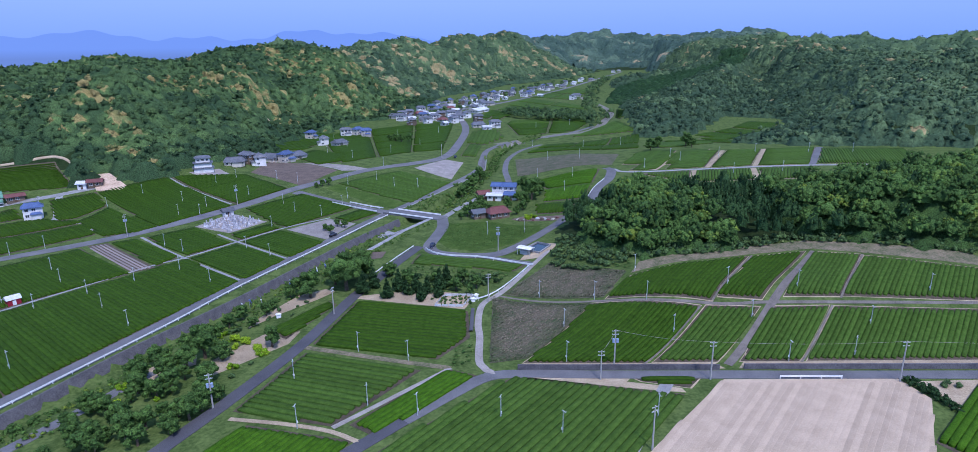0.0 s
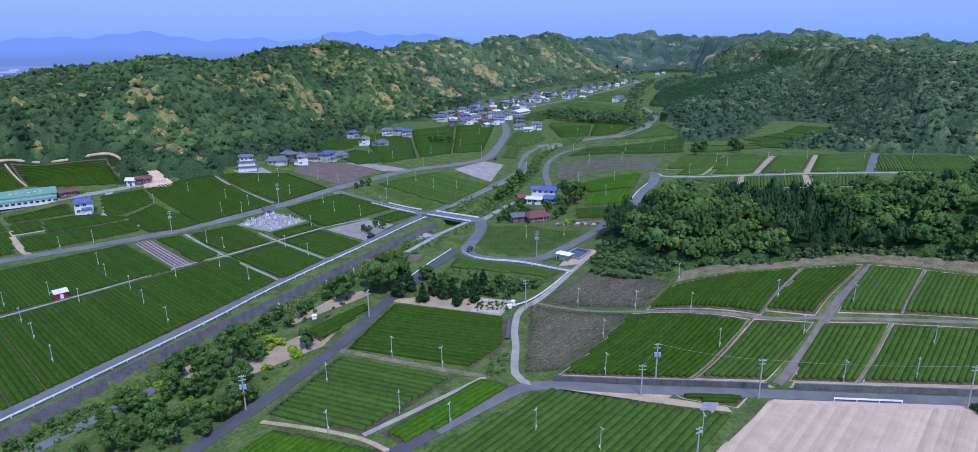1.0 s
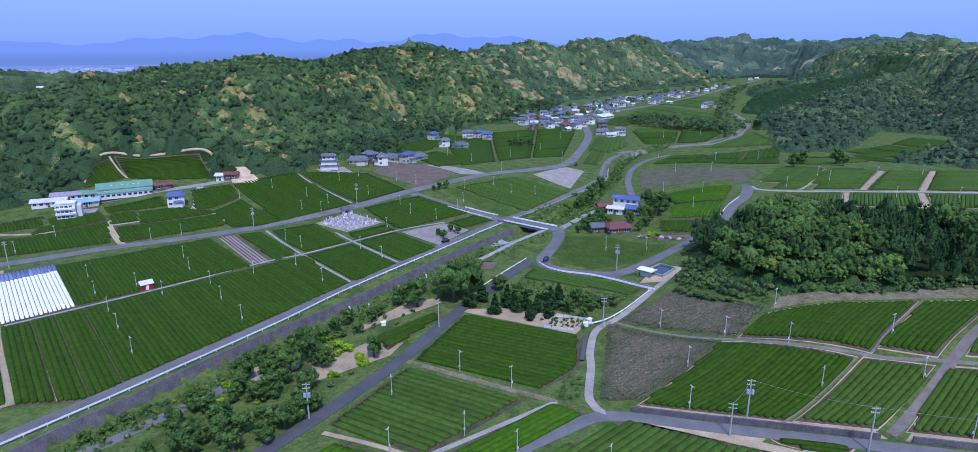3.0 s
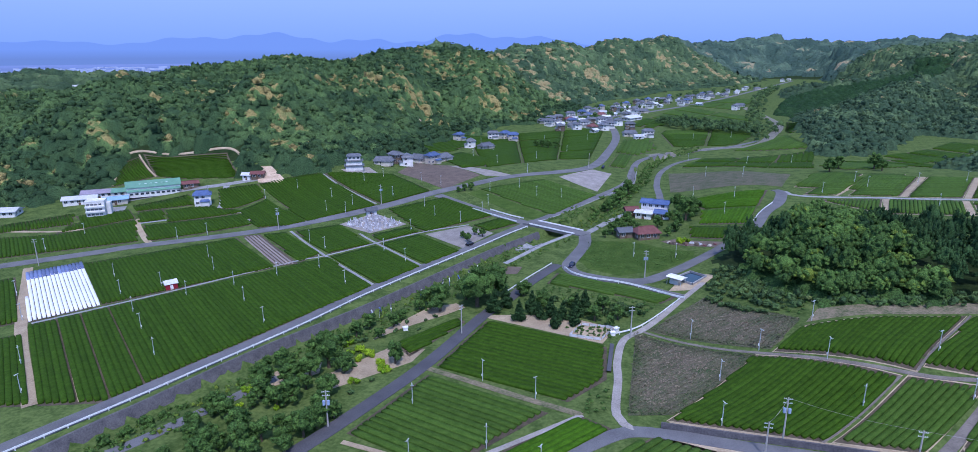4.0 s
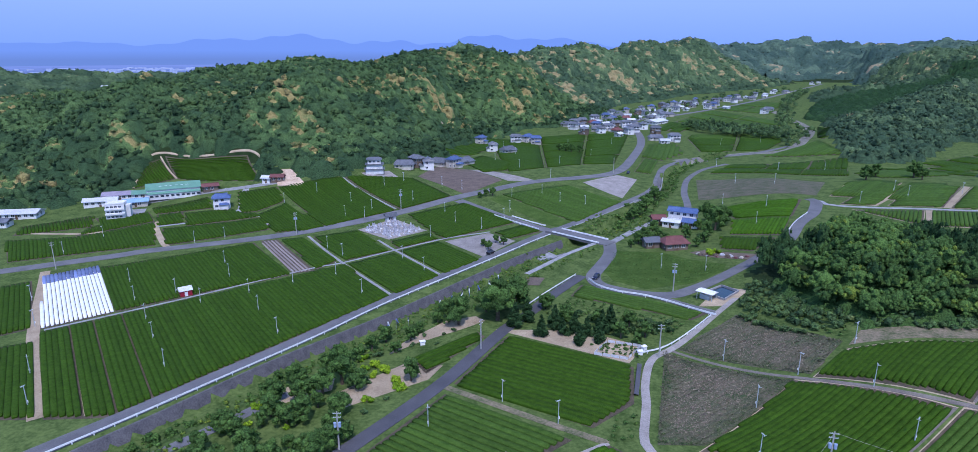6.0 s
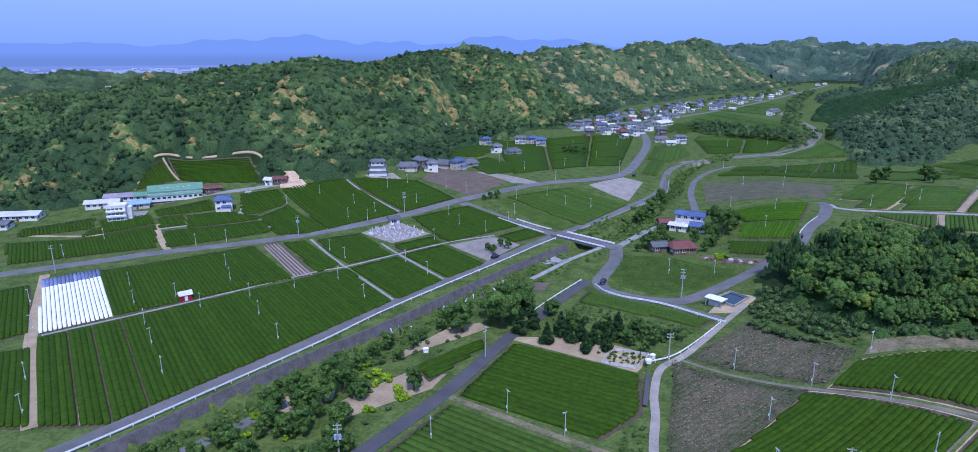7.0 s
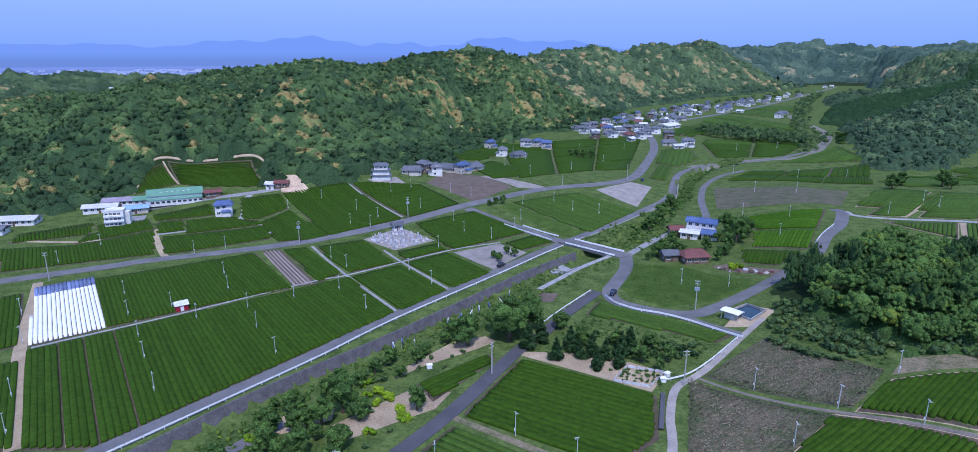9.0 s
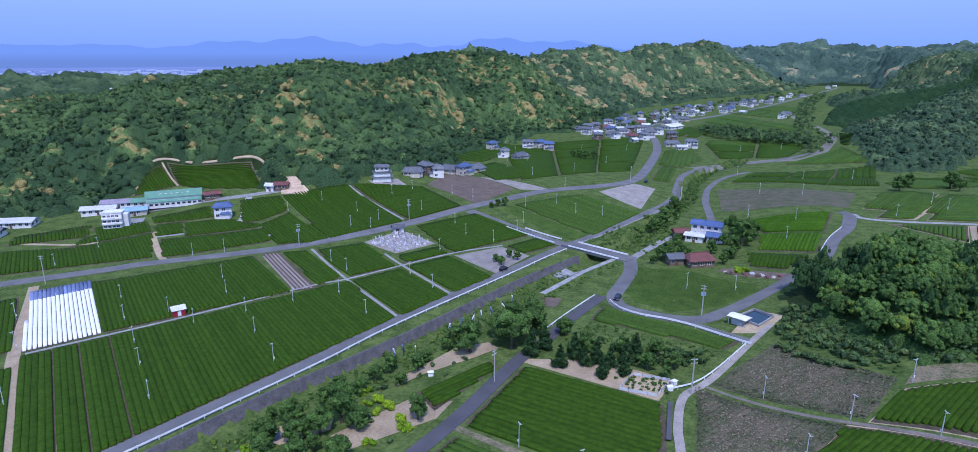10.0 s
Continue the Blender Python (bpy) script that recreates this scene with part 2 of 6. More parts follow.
def part(name, bm, mat, parent=None, label="", smooth=False):
    me = bpy.data.meshes.new(name)
    bm.to_mesh(me)
    bm.free()
    me.materials.append(mat)
    if smooth:
        me.polygons.foreach_set("use_smooth", [True] * len(me.polygons))
    ob = new(name, me)
    ob.parent = parent
    return tagged(ob, label)


def block(x0, x1, y0, y1, z0, z1, bevel=0.0):
    bm = bmesh.new()
    bmesh.ops.create_cube(bm, size=1)
    for v in bm.verts:
        v.co = ((x0 + x1) / 2 + v.co.x * (x1 - x0), (y0 + y1) / 2 + v.co.y * (y1 - y0), (z0 + z1) / 2 + v.co.z * (z1 - z0))
    if bevel:
        bmesh.ops.bevel(bm, geom=bm.edges[:], offset=bevel, segments=1, affect="EDGES")
    return bm


def rod(p, q, r0, r1, sides=7):
    bm = bmesh.new()
    p, q = Vector(p), Vector(q)
    d = q - p
    bmesh.ops.create_cone(bm, cap_ends=True, segments=sides, radius1=r0, radius2=r1, depth=d.length,
                          matrix=Matrix.Translation((p + q) / 2) @ d.to_track_quat("Z", "Y").to_matrix().to_4x4())
    return bm


def joined(*pieces):
    out = bmesh.new()
    for bm in pieces:
        me = bpy.data.meshes.new("piece")
        bm.to_mesh(me)
        bm.free()
        out.from_mesh(me)
        bpy.data.meshes.remove(me)
    return out


def thing(name, x, y, turn=0.0, lift=0.0):
    ob = new(name)
    ob.matrix_world = pose(x, y, float(height(x, y)) + lift, 0, 0, turn)
    return ob


def smooth_line(points, step=2.0):
    """A flowing line through points, with a node about every step metres."""
    p = np.array(points, float)
    p = np.vstack([2 * p[0] - p[1], p, 2 * p[-1] - p[-2]])
    out = []
    for i in range(1, len(p) - 2):
        n = max(1, int(np.hypot(*(p[i + 1] - p[i])) / step))
        for s in np.arange(n) / n:
            out.append(0.5 * (2 * p[i] + (p[i + 1] - p[i - 1]) * s + (2 * p[i - 1] - 5 * p[i] + 4 * p[i + 1] - p[i + 2]) * s * s
                              + (3 * p[i] - p[i - 1] - 3 * p[i + 1] + p[i + 2]) * s ** 3))
    return np.array(out + [p[-2]])


def sides_of(line):
    d = np.gradient(line, axis=0)
    d /= np.hypot(d[:, 0], d[:, 1])[:, None]
    return np.stack([d[:, 1], -d[:, 0]], 1)  # to the right of the way


# ---- ground ----
def axis(lo, a, b, hi, fine, grow):
    v, s = list(np.arange(a, b + 0.01, fine)), fine
    while v[-1] < hi:
        s *= grow
        v.append(v[-1] + s)
    s = fine
    while v[0] > lo:
        s *= grow
        v.insert(0, v[0] - s)
    return np.array(v)


gx, gy = axis(-3450, -290, 150, 3450, 2.0, 1.05), axis(-900, 84, 345, 3450, 2.0, 1.05)
mx, my = np.meshgrid(gx, gy)
mz = height(mx, my)
nx = len(gx)
rows = np.arange(len(gy) - 1)[:, None] * nx + np.arange(nx - 1)[None, :]
quads = np.stack([rows, rows + 1, rows + nx + 1, rows + nx], -1).reshape(-1, 4)
ground = link("ground", np.stack([mx, my, mz], -1).reshape(-1, 3).tolist(), quads.tolist(), GRASS, smooth=True)
# wooded faces are darker than the grass, so gaps between crowns stay dark
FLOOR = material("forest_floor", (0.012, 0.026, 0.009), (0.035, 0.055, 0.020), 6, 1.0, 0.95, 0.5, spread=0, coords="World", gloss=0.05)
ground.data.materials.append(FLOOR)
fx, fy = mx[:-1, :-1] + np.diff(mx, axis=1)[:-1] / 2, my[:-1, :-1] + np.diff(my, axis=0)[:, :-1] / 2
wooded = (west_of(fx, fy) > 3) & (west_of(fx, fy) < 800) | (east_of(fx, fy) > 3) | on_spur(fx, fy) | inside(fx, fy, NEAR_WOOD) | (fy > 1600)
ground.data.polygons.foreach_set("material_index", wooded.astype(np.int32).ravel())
tagged(ground, "grassy valley floor rising into wooded hills", "ground", kind="structure")


def patch(name, poly, mat, lift=0.06, cell=4.0, parent=None):
    """A sheet of soil or paving that follows the ground, with a skirt."""
    bm = bmesh.new()
    bm.faces.new([bm.verts.new((x, y, 0)) for x, y in poly])
    xs, ys = [p[0] for p in poly], [p[1] for p in poly]
    for lo, hi, no in ((min(xs), max(xs), (1, 0, 0)), (min(ys), max(ys), (0, 1, 0))):
        for v in np.arange(lo + cell / 2, hi, cell):
            bmesh.ops.bisect_plane(bm, geom=bm.verts[:] + bm.edges[:] + bm.faces[:], plane_co=[v * c for c in no], plane_no=no)
    bmesh.ops.recalc_face_normals(bm, faces=bm.faces)
    if sum(f.normal.z for f in bm.faces) < 0:
        bmesh.ops.reverse_faces(bm, faces=bm.faces[:])
    bm.verts.ensure_lookup_table()
    co = np.array([v.co[:] for v in bm.verts])
    z = height(co[:, 0], co[:, 1]) + lift
    for v, h in zip(bm.verts, z):
        v.co.z = h
    rim = [e for e in bm.edges if len(e.link_faces) == 1]
    made = bmesh.ops.extrude_edge_only(bm, edges=rim)["geom"]
    for v in made:
        if isinstance(v, bmesh.types.BMVert):
            v.co.z -= lift + 0.25
    return part(name, bm, mat, parent)


def plot(name, poly, mat, label, lift=0.06):
    return tagged(patch(name, poly, mat, lift), label, "plot", kind="structure")


def strip(name, points, width, mat, label="", lift=0.12, kind="structure", category="road"):
    line = smooth_line(points)
    side = sides_of(line)
    verts, faces = [], []
    tops = np.stack([height(*(line + side * width * o).T) for o in (-0.5, 0, 0.5)], 1) + lift
    for i, (p, s, top) in enumerate(zip(line, side, tops)):
        for k, (o, dz) in enumerate(((-0.5, -lift - 0.3), (-0.5, 0), (0, 0.03), (0.5, 0), (0.5, -lift - 0.3))):
            q = p + s * width * o
            verts.append((q[0], q[1], top[(0, 0, 1, 2, 2)[k]] + dz))
        if i:
            for k in range(4):
                c = (i - 1) * 5 + k
                faces.append((c, c + 1, c + 6, c + 5))
    return tagged(link(name, verts, faces, mat), label, category, kind=kind)


# ---- tea fields ----
FIELDS = []  # outlines, where no wild tree stands


def grow(poly, by):
    """The outline pushed outwards."""
    c = np.mean(poly, axis=0)
    return [tuple(np.array(p) + (np.array(p) - c) / max(1.0, np.hypot(*(np.array(p) - c))) * by * 1.3) for p in poly]


def tea_field(poly, way, mat, label, soil=None, step=1.32, tall=0.62, group="tea fields of the valley", names=("tea_field", "tea_row", "tea field"), wide=1.0, gaps=(), bed_mat=None):
    """A field of clipped tea hedges: a soil bed and one mesh for each hedge."""
    cx, cy = np.mean([p[0] for p in poly]), np.mean([p[1] for p in poly])
    far = math.hypot(cx, cy - 15)
    FIELDS.append(poly)
    field = tagged(thing(names[0], cx, cy), label, names[2], group)
    back = field.matrix_world.inverted()
    for name, edge, m, lift in (("soil_margin", grow(poly, 0.35), soil, 0.03), ("soil_bed", poly, bed_mat or EARTH, 0.06)):
        if m:
            bed = patch(name, edge, m, lift)
            bed.parent, bed.matrix_parent_inverse = field, back
    w = np.array(way, float) / math.hypot(*way)
    o = np.array([-w[1], w[0]])
    pts = np.array(poly)
    u, v = pts @ w, pts @ o
    seg = 1.5 if far < 190 else 3.0 if far < 330 else 7.0
    if far > 420:
        step *= 2.5
    prof = np.array([(-0.475, 0.0), (-0.492, 0.74), (-0.450, 0.94), (0, 1.0), (0.450, 0.94), (0.492, 0.74), (0.475, 0.0)])
    rng = np.random.default_rng(int(abs(cx * 13 + cy * 7)))
    for k, c in enumerate(np.arange(v.min() + step * 0.55, v.max() - step * 0.3, step)):
        c = c + sum(0.42 for g in gaps if g < c)
        cuts = sorted(u[i] + (c - v[i]) * (u[i - 1] - u[i]) / (v[i - 1] - v[i]) for i in range(len(u)) if (v[i] > c) != (v[i - 1] > c))
        for a, b in zip(cuts[::2], cuts[1::2]):
            a, b = a + 0.7 + rng.uniform(0, 0.5), b - 0.7 - rng.uniform(0, 0.5)
            if b - a < 2:
                continue
            n = max(3, int((b - a) / seg) + 1)
            s = np.linspace(a, b, n)
            full = np.ones(n)
            full[0] = full[-1] = 0.8
            broad = (step * wide) * full * rng.uniform(0.975, 1.025, n)
            high = tall * full * rng.uniform(0.94, 1.06, n)
            x = s[:, None] * w[0] + (c + prof[None, :, 0] * broad[:, None]) * o[0]
            y = s[:, None] * w[1] + (c + prof[None, :, 0] * broad[:, None]) * o[1]
            mid = height(s * w[0] + c * o[0], s * w[1] + c * o[1])
            z = mid[:, None] + prof[None, :, 1] * high[:, None] - 0.02
            verts = np.stack([x, y, z], -1).reshape(-1, 3) - np.array(field.location)
            faces = [(i * 7 + j, i * 7 + j + 1, i * 7 + j + 8, i * 7 + j + 7) for i in range(n - 1) for j in range(6)]
            faces += [tuple(range(6, -1, -1)), tuple((n - 1) * 7 + j for j in range(7))]
            link(names[1], verts, faces, mat, field, smooth=True)
    return field


# ---- plots without tea ----
tea_field([(0.8, 167.7), (26.8, 155.1), (8.4, 131.6), (-0.2, 129.5)], (0.62, 0.785), WEED, "abandoned field of grey dry weeds", None, 1.3, 0.3, "abandoned fields", ("weed_plot", "weed_strip", "field"), 0.98, bed_mat=WEED)
tea_field([(19.1, 192.0), (39.3, 171), (30.3, 157), (3.9, 170.2)], (0.62, 0.785), WEED, "abandoned field of grey dry weeds below the wood", None, 1.3, 0.3, "abandoned fields", ("weed_plot", "weed_strip", "field"), 0.98, bed_mat=WEED)
plot("weed_plot", [(16.4, 383.7), (73.9, 354.3), (63.0, 319.6), (15.5, 332.0)], WEED, "fallow grey-brown field with dry weeds")
plot("fallow_plot", [(-129.8, 341.3), (-131.3, 376.9), (-109.5, 371.2), (-82.9, 342.9), (-93.6, 312)], BROWN, "brown fallow field beside the road")
plot("gravel_plot", [(-109.5, 371.2), (-95.0, 367.2), (-61.8, 343), (-79.9, 342)], GRAVEL, "grey gravel plot beside the road")
plot("gravel_plot", [(-41.6, 352), (-26.1, 384.0), (-14.9, 378.1), (-19.7, 330.7)], GRAVEL, "pale gravel lot inside the road bend")
plot("gravel_plot", [(-81.9, 246.8), (-68.1, 261.1), (-55.1, 252.4), (-62, 231)], GRAVEL, "sandy lot beside the river road")
plot("grass_plot", [(-18.4, 246.2), (-0.3, 248.1), (20.0, 234.8), (18.7, 228.4), (8.3, 217.7), (-4.8, 210.1), (-14.9, 215.3), (-19, 224.6)], MOWN, "rounded green grass field enclosed by the lane")
plot("grass_plot", [(-80.8, 308.2), (-76.4, 315.2), (-34.8, 281.4), (-42.3, 274.4)], MOWN, "dull green grass strip beside the tea")
plot("sand_plot", [(-42, 172), (-20, 176), (-4, 170), (-7, 160.5), (-36, 170)], SAND, "bare sandy ground under the garden trees")
plot("sand_plot", [(-63, 128), (-50, 143), (-49, 150), (-58, 149), (-68, 132)], SAND, "dry sandy garden with shrubs")
plot("sand_plot", [(-63.7, 152.6), (-59, 160.4), (-50, 171.2), (-46.2, 176.9), (-49.6, 179.3), (-56.6, 174.5), (-63.5, 158)], SAND, "trodden sandy ground of the stream garden")
plot("sand_plot", [(-82, 128), (-77.5, 136), (-71, 139), (-69, 134), (-76, 127)], SAND, "bare sandy corner beside the garden lane")
plot("sand_plot", [(10, 199), (16.5, 214.8), (24, 209), (17.5, 199)], SAND, "sandy bank round the pond")

# ---- roads, lanes and paths ----
TRACK = material("worn_concrete_track", (0.11, 0.096, 0.085), (0.215, 0.19, 0.168), 4, 0.4, 0.9, 0.2, spread=0.05, coords="World")
strip("road", [(-128, 62), (-114.8, 94.7), (-106.3, 114.1), (-99.5, 130.7), (-88.3, 158.5), (-79.3, 184.7), (-59.5, 230.6), (-51.2, 250.9), (-43.7, 268.0)], 4.6, ASPHALT, "grey asphalt road beside the walled stream")
strip("road", [(-43.7, 268.0), (-35, 285), (-12.2, 336), (-5, 363.6), (-3.6, 390.2), (0.9, 428), (20.5, 463.6), (56.5, 492.5), (87.2, 530.1)], 4.0, ASPHALT, "narrow grey road along the stream bank", 0.10)
strip("road", [(-94, 302), (-74.2, 288.6), (-56, 276.4), (-43.7, 268)], 5.0, ASPHALT, "short grey link road with white rails", 0.14)
strip("road", [(-19.5, 255.4), (-18.4, 242.2), (-20.1, 229.2), (-21.6, 218.5), (-19.2, 211.3), (-13.4, 207.7), (-4.7, 205.5), (2.6, 206.4), (9.2, 212.9), (19.3, 224.4), (30, 237), (40.2, 250.2), (47.5, 270.5), (55.1, 286), (60.2, 305.7), (58.5, 311.6)], 4.6, ASPHALT, "grey lane curving round the grass field", 0.13)
strip("lane", [(-4.7, 205.5), (5.3, 200.2), (14.1, 193.8)], 3.0, ASPHALT, "grey lane beside a white rail", 0.10)
strip("lane", [(20, 204), (14, 193), (3.4, 171.7), (-1.9, 163.6), (-3.1, 151.8), (-2.6, 143.1), (-2.4, 129.4), (1, 124.5)], 1.8, GRAVEL, "pale concrete farm lane", 0.11)
strip("road", [(-17, 107.8), (-7.7, 117.3), (-0.5, 123.5), (7.8, 124.6), (19.6, 124), (35.5, 123.6), (50.7, 123.3), (69.6, 122.8), (108, 122), (160, 121)], 3.4, ASPHALT, "grey farm road below the tea terraces", 0.12)
strip("road", [(-40, 84), (-26, 98), (-17, 107.8)], 3.2, DARK_ASPHALT, "dark asphalt farm lane", 0.11)
strip("road", [(-260, 146), (-234, 167.5), (-219.5, 182), (-197.9, 204), (-186, 216.5), (-141.9, 247.5), (-114.7, 278.3), (-96.9, 305.6), (-83.2, 322.6), (-69.3, 339.9), (-43.1, 363.2), (-26.9, 395.3), (-20.9, 458.8), (-18.6, 534.1), (-25.6, 604.9), (-37.1, 658.7), (-17.7, 716.3), (6.8, 750.1), (90.4, 922.1), (198.3, 1206), (314.6, 1524.2)], 6.0, ASPHALT, "grey two-lane valley road", 0.15)
strip("lane", [(-206.9, 184), (-162.6, 142.2), (-123, 109.5)], 3.0, SAND, "sandy field lane", 0.09)
for line in ([(-138.2, 241.5), (-108.8, 214.6), (-79.5, 189.6)], [(-162.7, 145.5), (-141.5, 172.6), (-117.2, 206.5), (-108.1, 216), (-84.5, 248.6), (-68.1, 262.7)], [(-108.4, 243.2), (-95.9, 231.7), (-69.8, 209)], [(-163.2, 317.3), (-118, 283)]):
    strip("path", line, 1.0, CONCRETE, "narrow concrete path between tea fields", 0.09, category="path")
for line in ([(-155.4, 147.9), (-113.8, 113.0)], [(-152.1, 150.4), (-114.2, 118.9)], [(-147.3, 155.9), (-114.6, 128.6)]):
    strip("path", line, 0.55, SAND, "bare sandy furrow through the tea", 0.12, category="path")
strip("road", [(-25.2, 217.8), (-31.2, 200.3), (-35.6, 184.3), (-39.8, 171.9), (-46.3, 142.6), (-54.7, 117.4), (-61.5, 100), (-70, 78)], 3.6, DARK_ASPHALT, "dark asphalt lane between garden and tea", 0.12)
strip("lane", [(94.9, 175.8), (70, 146.3), (53, 127.5)], 1.9, TRACK, "grey-brown lane up the tea terraces", 0.12)
strip("lane", [(2.6, 169.1), (27.3, 156.1), (53.9, 147.6), (70.2, 147.4), (95.8, 147), (140, 146)], 0.9, TRACK, "worn narrow track between the terraces", 0.10)
for line in ([(52.7, 146.7), (34.6, 128.4)], [(85.4, 146.1), (70.0, 128.4)], [(76.5, 175.1), (56.1, 148.2)], [(106.9, 171.9), (88.6, 148.5)]):
    strip("path", line, 0.5, TRACK, "narrow worn path between terrace tea fields", 0.09, category="path")
strip("lane", [(62, 309), (66.2, 301.5), (93.4, 297), (116.2, 293), (156.7, 295.6), (200, 294)], 2.4, CONCRETE, "pale lane across the upper terraces", 0.11)
for line in ([(80.2, 302), (105.5, 340.6)], [(104, 297.5), (126.9, 340.1)], [(124.8, 293.3), (150.8, 344.3)], [(90.1, 272.1), (96.9, 293.8)], [(115.8, 266.6), (123.3, 290.8)]):
    strip("path", line, 2.2, SAND, "sandy path between upper tea terraces", 0.09, category="path")
strip("lane", [(153.7, 297.3), (184.5, 351)], 3.4, ASPHALT, "grey lane climbing the upper terraces", 0.11)
strip("lane", [(-3.1, 291.8), (9.6, 311.5), (9.5, 353.4), (12.5, 387.9), (22.3, 419.2), (37.5, 444.3)], 3.2, ASPHALT, "grey lane on the far bank", 0.10)
strip("lane", [(-19.5, 255.4), (-10.1, 278.4), (-3.1, 291.8)], 3.0, CONCRETE, "pale lane on the far bank", 0.10)
strip("path", [(-45, 140.6), (-33, 136.3), (-22.4, 132.4), (-9, 127.9)], 1.7, SCRUB, "sandy bank between tea fields", 0.09, category="path")
strip("path", [(-52, 110.5), (-40, 108), (-30.5, 105), (-24, 101)], 1.1, SAND, "sandy path between tea fields", 0.09, category="path")
strip("path", [(-30.5, 106.2), (-22.7, 114), (-9, 127.9)], 1.2, GRAVEL, "stony ditch edge between tea fields", 0.09, category="path")
strip("lane", [(-108, 78), (-93.1, 98.7), (-84.5, 115.7), (-77.5, 130.7)], 3.0, ASPHALT, "grey lane on the garden bank of the stream", 0.10)

REEDS = material("dry_stream_bed", (0.10, 0.105, 0.075), (0.27, 0.25, 0.22), 5, 0.8, 0.95, 0.4, spread=0, coords="World")
strip("stream_bed", [(6, 449), (21, 463), (56, 494), (83, 509), (103, 560), (120, 630), (126, 700), (121, 803), (117, 885)], 8.0, REEDS, "dry grey stream bed with reeds and stones", 0.06, category="stream")

# ---- the tea fields ----

tea_field([(-162.6, 144.0), (-107.9, 212.9), (-78.7, 188.0), (-108.0, 113.7), (-121.4, 109.9)], (0.77, -0.638), TEA, "deep green clipped tea hedges in close rows, dark soil", gaps=(14.3, 18.6, 26.0))
tea_field([(-192.1, 192.6), (-156.0, 230.7), (-120.5, 199.2), (-153.2, 160.1)], (0.77, -0.638), TEA, "deep green clipped tea hedges in close rows, dark soil")
tea_field([(-147.2, 236.1), (-139.4, 239.8), (-111.5, 215.3), (-114.4, 206.5)], (0.77, -0.638), TEA, "deep green clipped tea hedges in close rows, dark soil")
tea_field([(-136.1, 241.1), (-122.4, 252.5), (-97.6, 230.6), (-108.8, 217.2)], (0.77, -0.638), TEA, "deep green clipped tea hedges in close rows, dark soil")
tea_field([(-106.8, 214.4), (-96.3, 228.8), (-70.2, 207.7), (-77.5, 189.7)], (0.77, -0.638), TEA, "deep green clipped tea hedges in close rows, dark soil")
tea_field([(-94.8, 231.9), (-84.4, 246.3), (-61.5, 226.9), (-69.0, 210.7)], (0.77, -0.638), TEA, "deep green clipped tea hedges in close rows, dark soil")
tea_field([(-103.1, 242.9), (-92.1, 256.3), (-85.2, 248.5), (-96.1, 233.8)], (0.77, -0.638), TEA, "deep green clipped tea hedges in close rows, dark soil")
tea_field([(-109.8, 277.2), (-91.4, 298.7), (-60.0, 277.9), (-82.9, 249.0)], (0.83, -0.56), TEA, "deep green clipped tea hedges in close rows, dark soil")
tea_field([(-66.4, 262.3), (-58.6, 274.1), (-47.7, 267.2), (-57.2, 254.4)], (0.83, -0.56), TEA, "deep green clipped tea hedges in close rows, dark soil")
tea_field([(-76.8, 317.1), (-48.4, 342.4), (-18.7, 322.9), (-35.0, 283.2)], (0.83, -0.56), TEA_DULL, "paler green clipped tea hedges with dark furrows, dark soil")
tea_field([(-162.3, 317.7), (-130.1, 335.9), (-99.2, 307.9), (-115.2, 282.4)], (-0.531, -0.847), TEA, "deep green clipped tea hedges in close rows, dark soil")
tea_field([(-187.8, 298.4), (-162.8, 316.6), (-116.4, 280.4), (-136.9, 253.7)], (0.77, -0.638), TEA, "deep green clipped tea hedges in close rows, dark soil")
tea_field([(-206.4, 290.5), (-188.5, 298.3), (-175.5, 283.2), (-181.2, 268.7), (-188.1, 265.7)], (0.77, -0.638), TEA, "deep green clipped tea hedges in close rows, dark soil")
tea_field([(-178.2, 265.7), (-174.4, 281.9), (-136.9, 253.7), (-142.9, 247.4), (-154.8, 243.8)], (0.77, -0.638), TEA, "deep green clipped tea hedges in close rows, dark soil")
tea_field([(-233.5, 263.2), (-217.9, 283.1), (-205.0, 268.9), (-214.1, 262.3), (-224.8, 255.3)], (0.77, -0.638), TEA, "deep green clipped tea hedges in close rows, dark soil")
tea_field([(-194.8, 269.4), (-188.4, 266.5), (-180.4, 267.1), (-173.2, 263.1), (-199.1, 244.5), (-212.8, 259.9), (-204.1, 266.4)], (0.77, -0.638), TEA, "deep green clipped tea hedges in close rows, dark soil")
tea_field([(-234.3, 220.5), (-238.7, 232.4), (-238.0, 237.9), (-248.0, 244.2), (-230.3, 257.5), (-217.5, 246.6)], (0.77, -0.638), TEA, "deep green clipped tea hedges in close rows, dark soil")
tea_field([(-207.2, 239.1), (-172.2, 261.6), (-159.7, 246.8), (-189.0, 220.7)], (0.77, -0.638), TEA, "deep green clipped tea hedges in close rows, dark soil")
tea_field([(-223.6, 254.7), (-214.6, 261.2), (-203.5, 247.5), (-211.4, 241.3)], (0.77, -0.638), TEA, "deep green clipped tea hedges in close rows, dark soil")
tea_field([(-269.6, 314.5), (-225.5, 327.4), (-201.6, 303.2), (-235.0, 298.8), (-249.9, 299.7)], (0.96, 0.281), TEA, "deep green clipped tea hedges in close rows, dark soil")
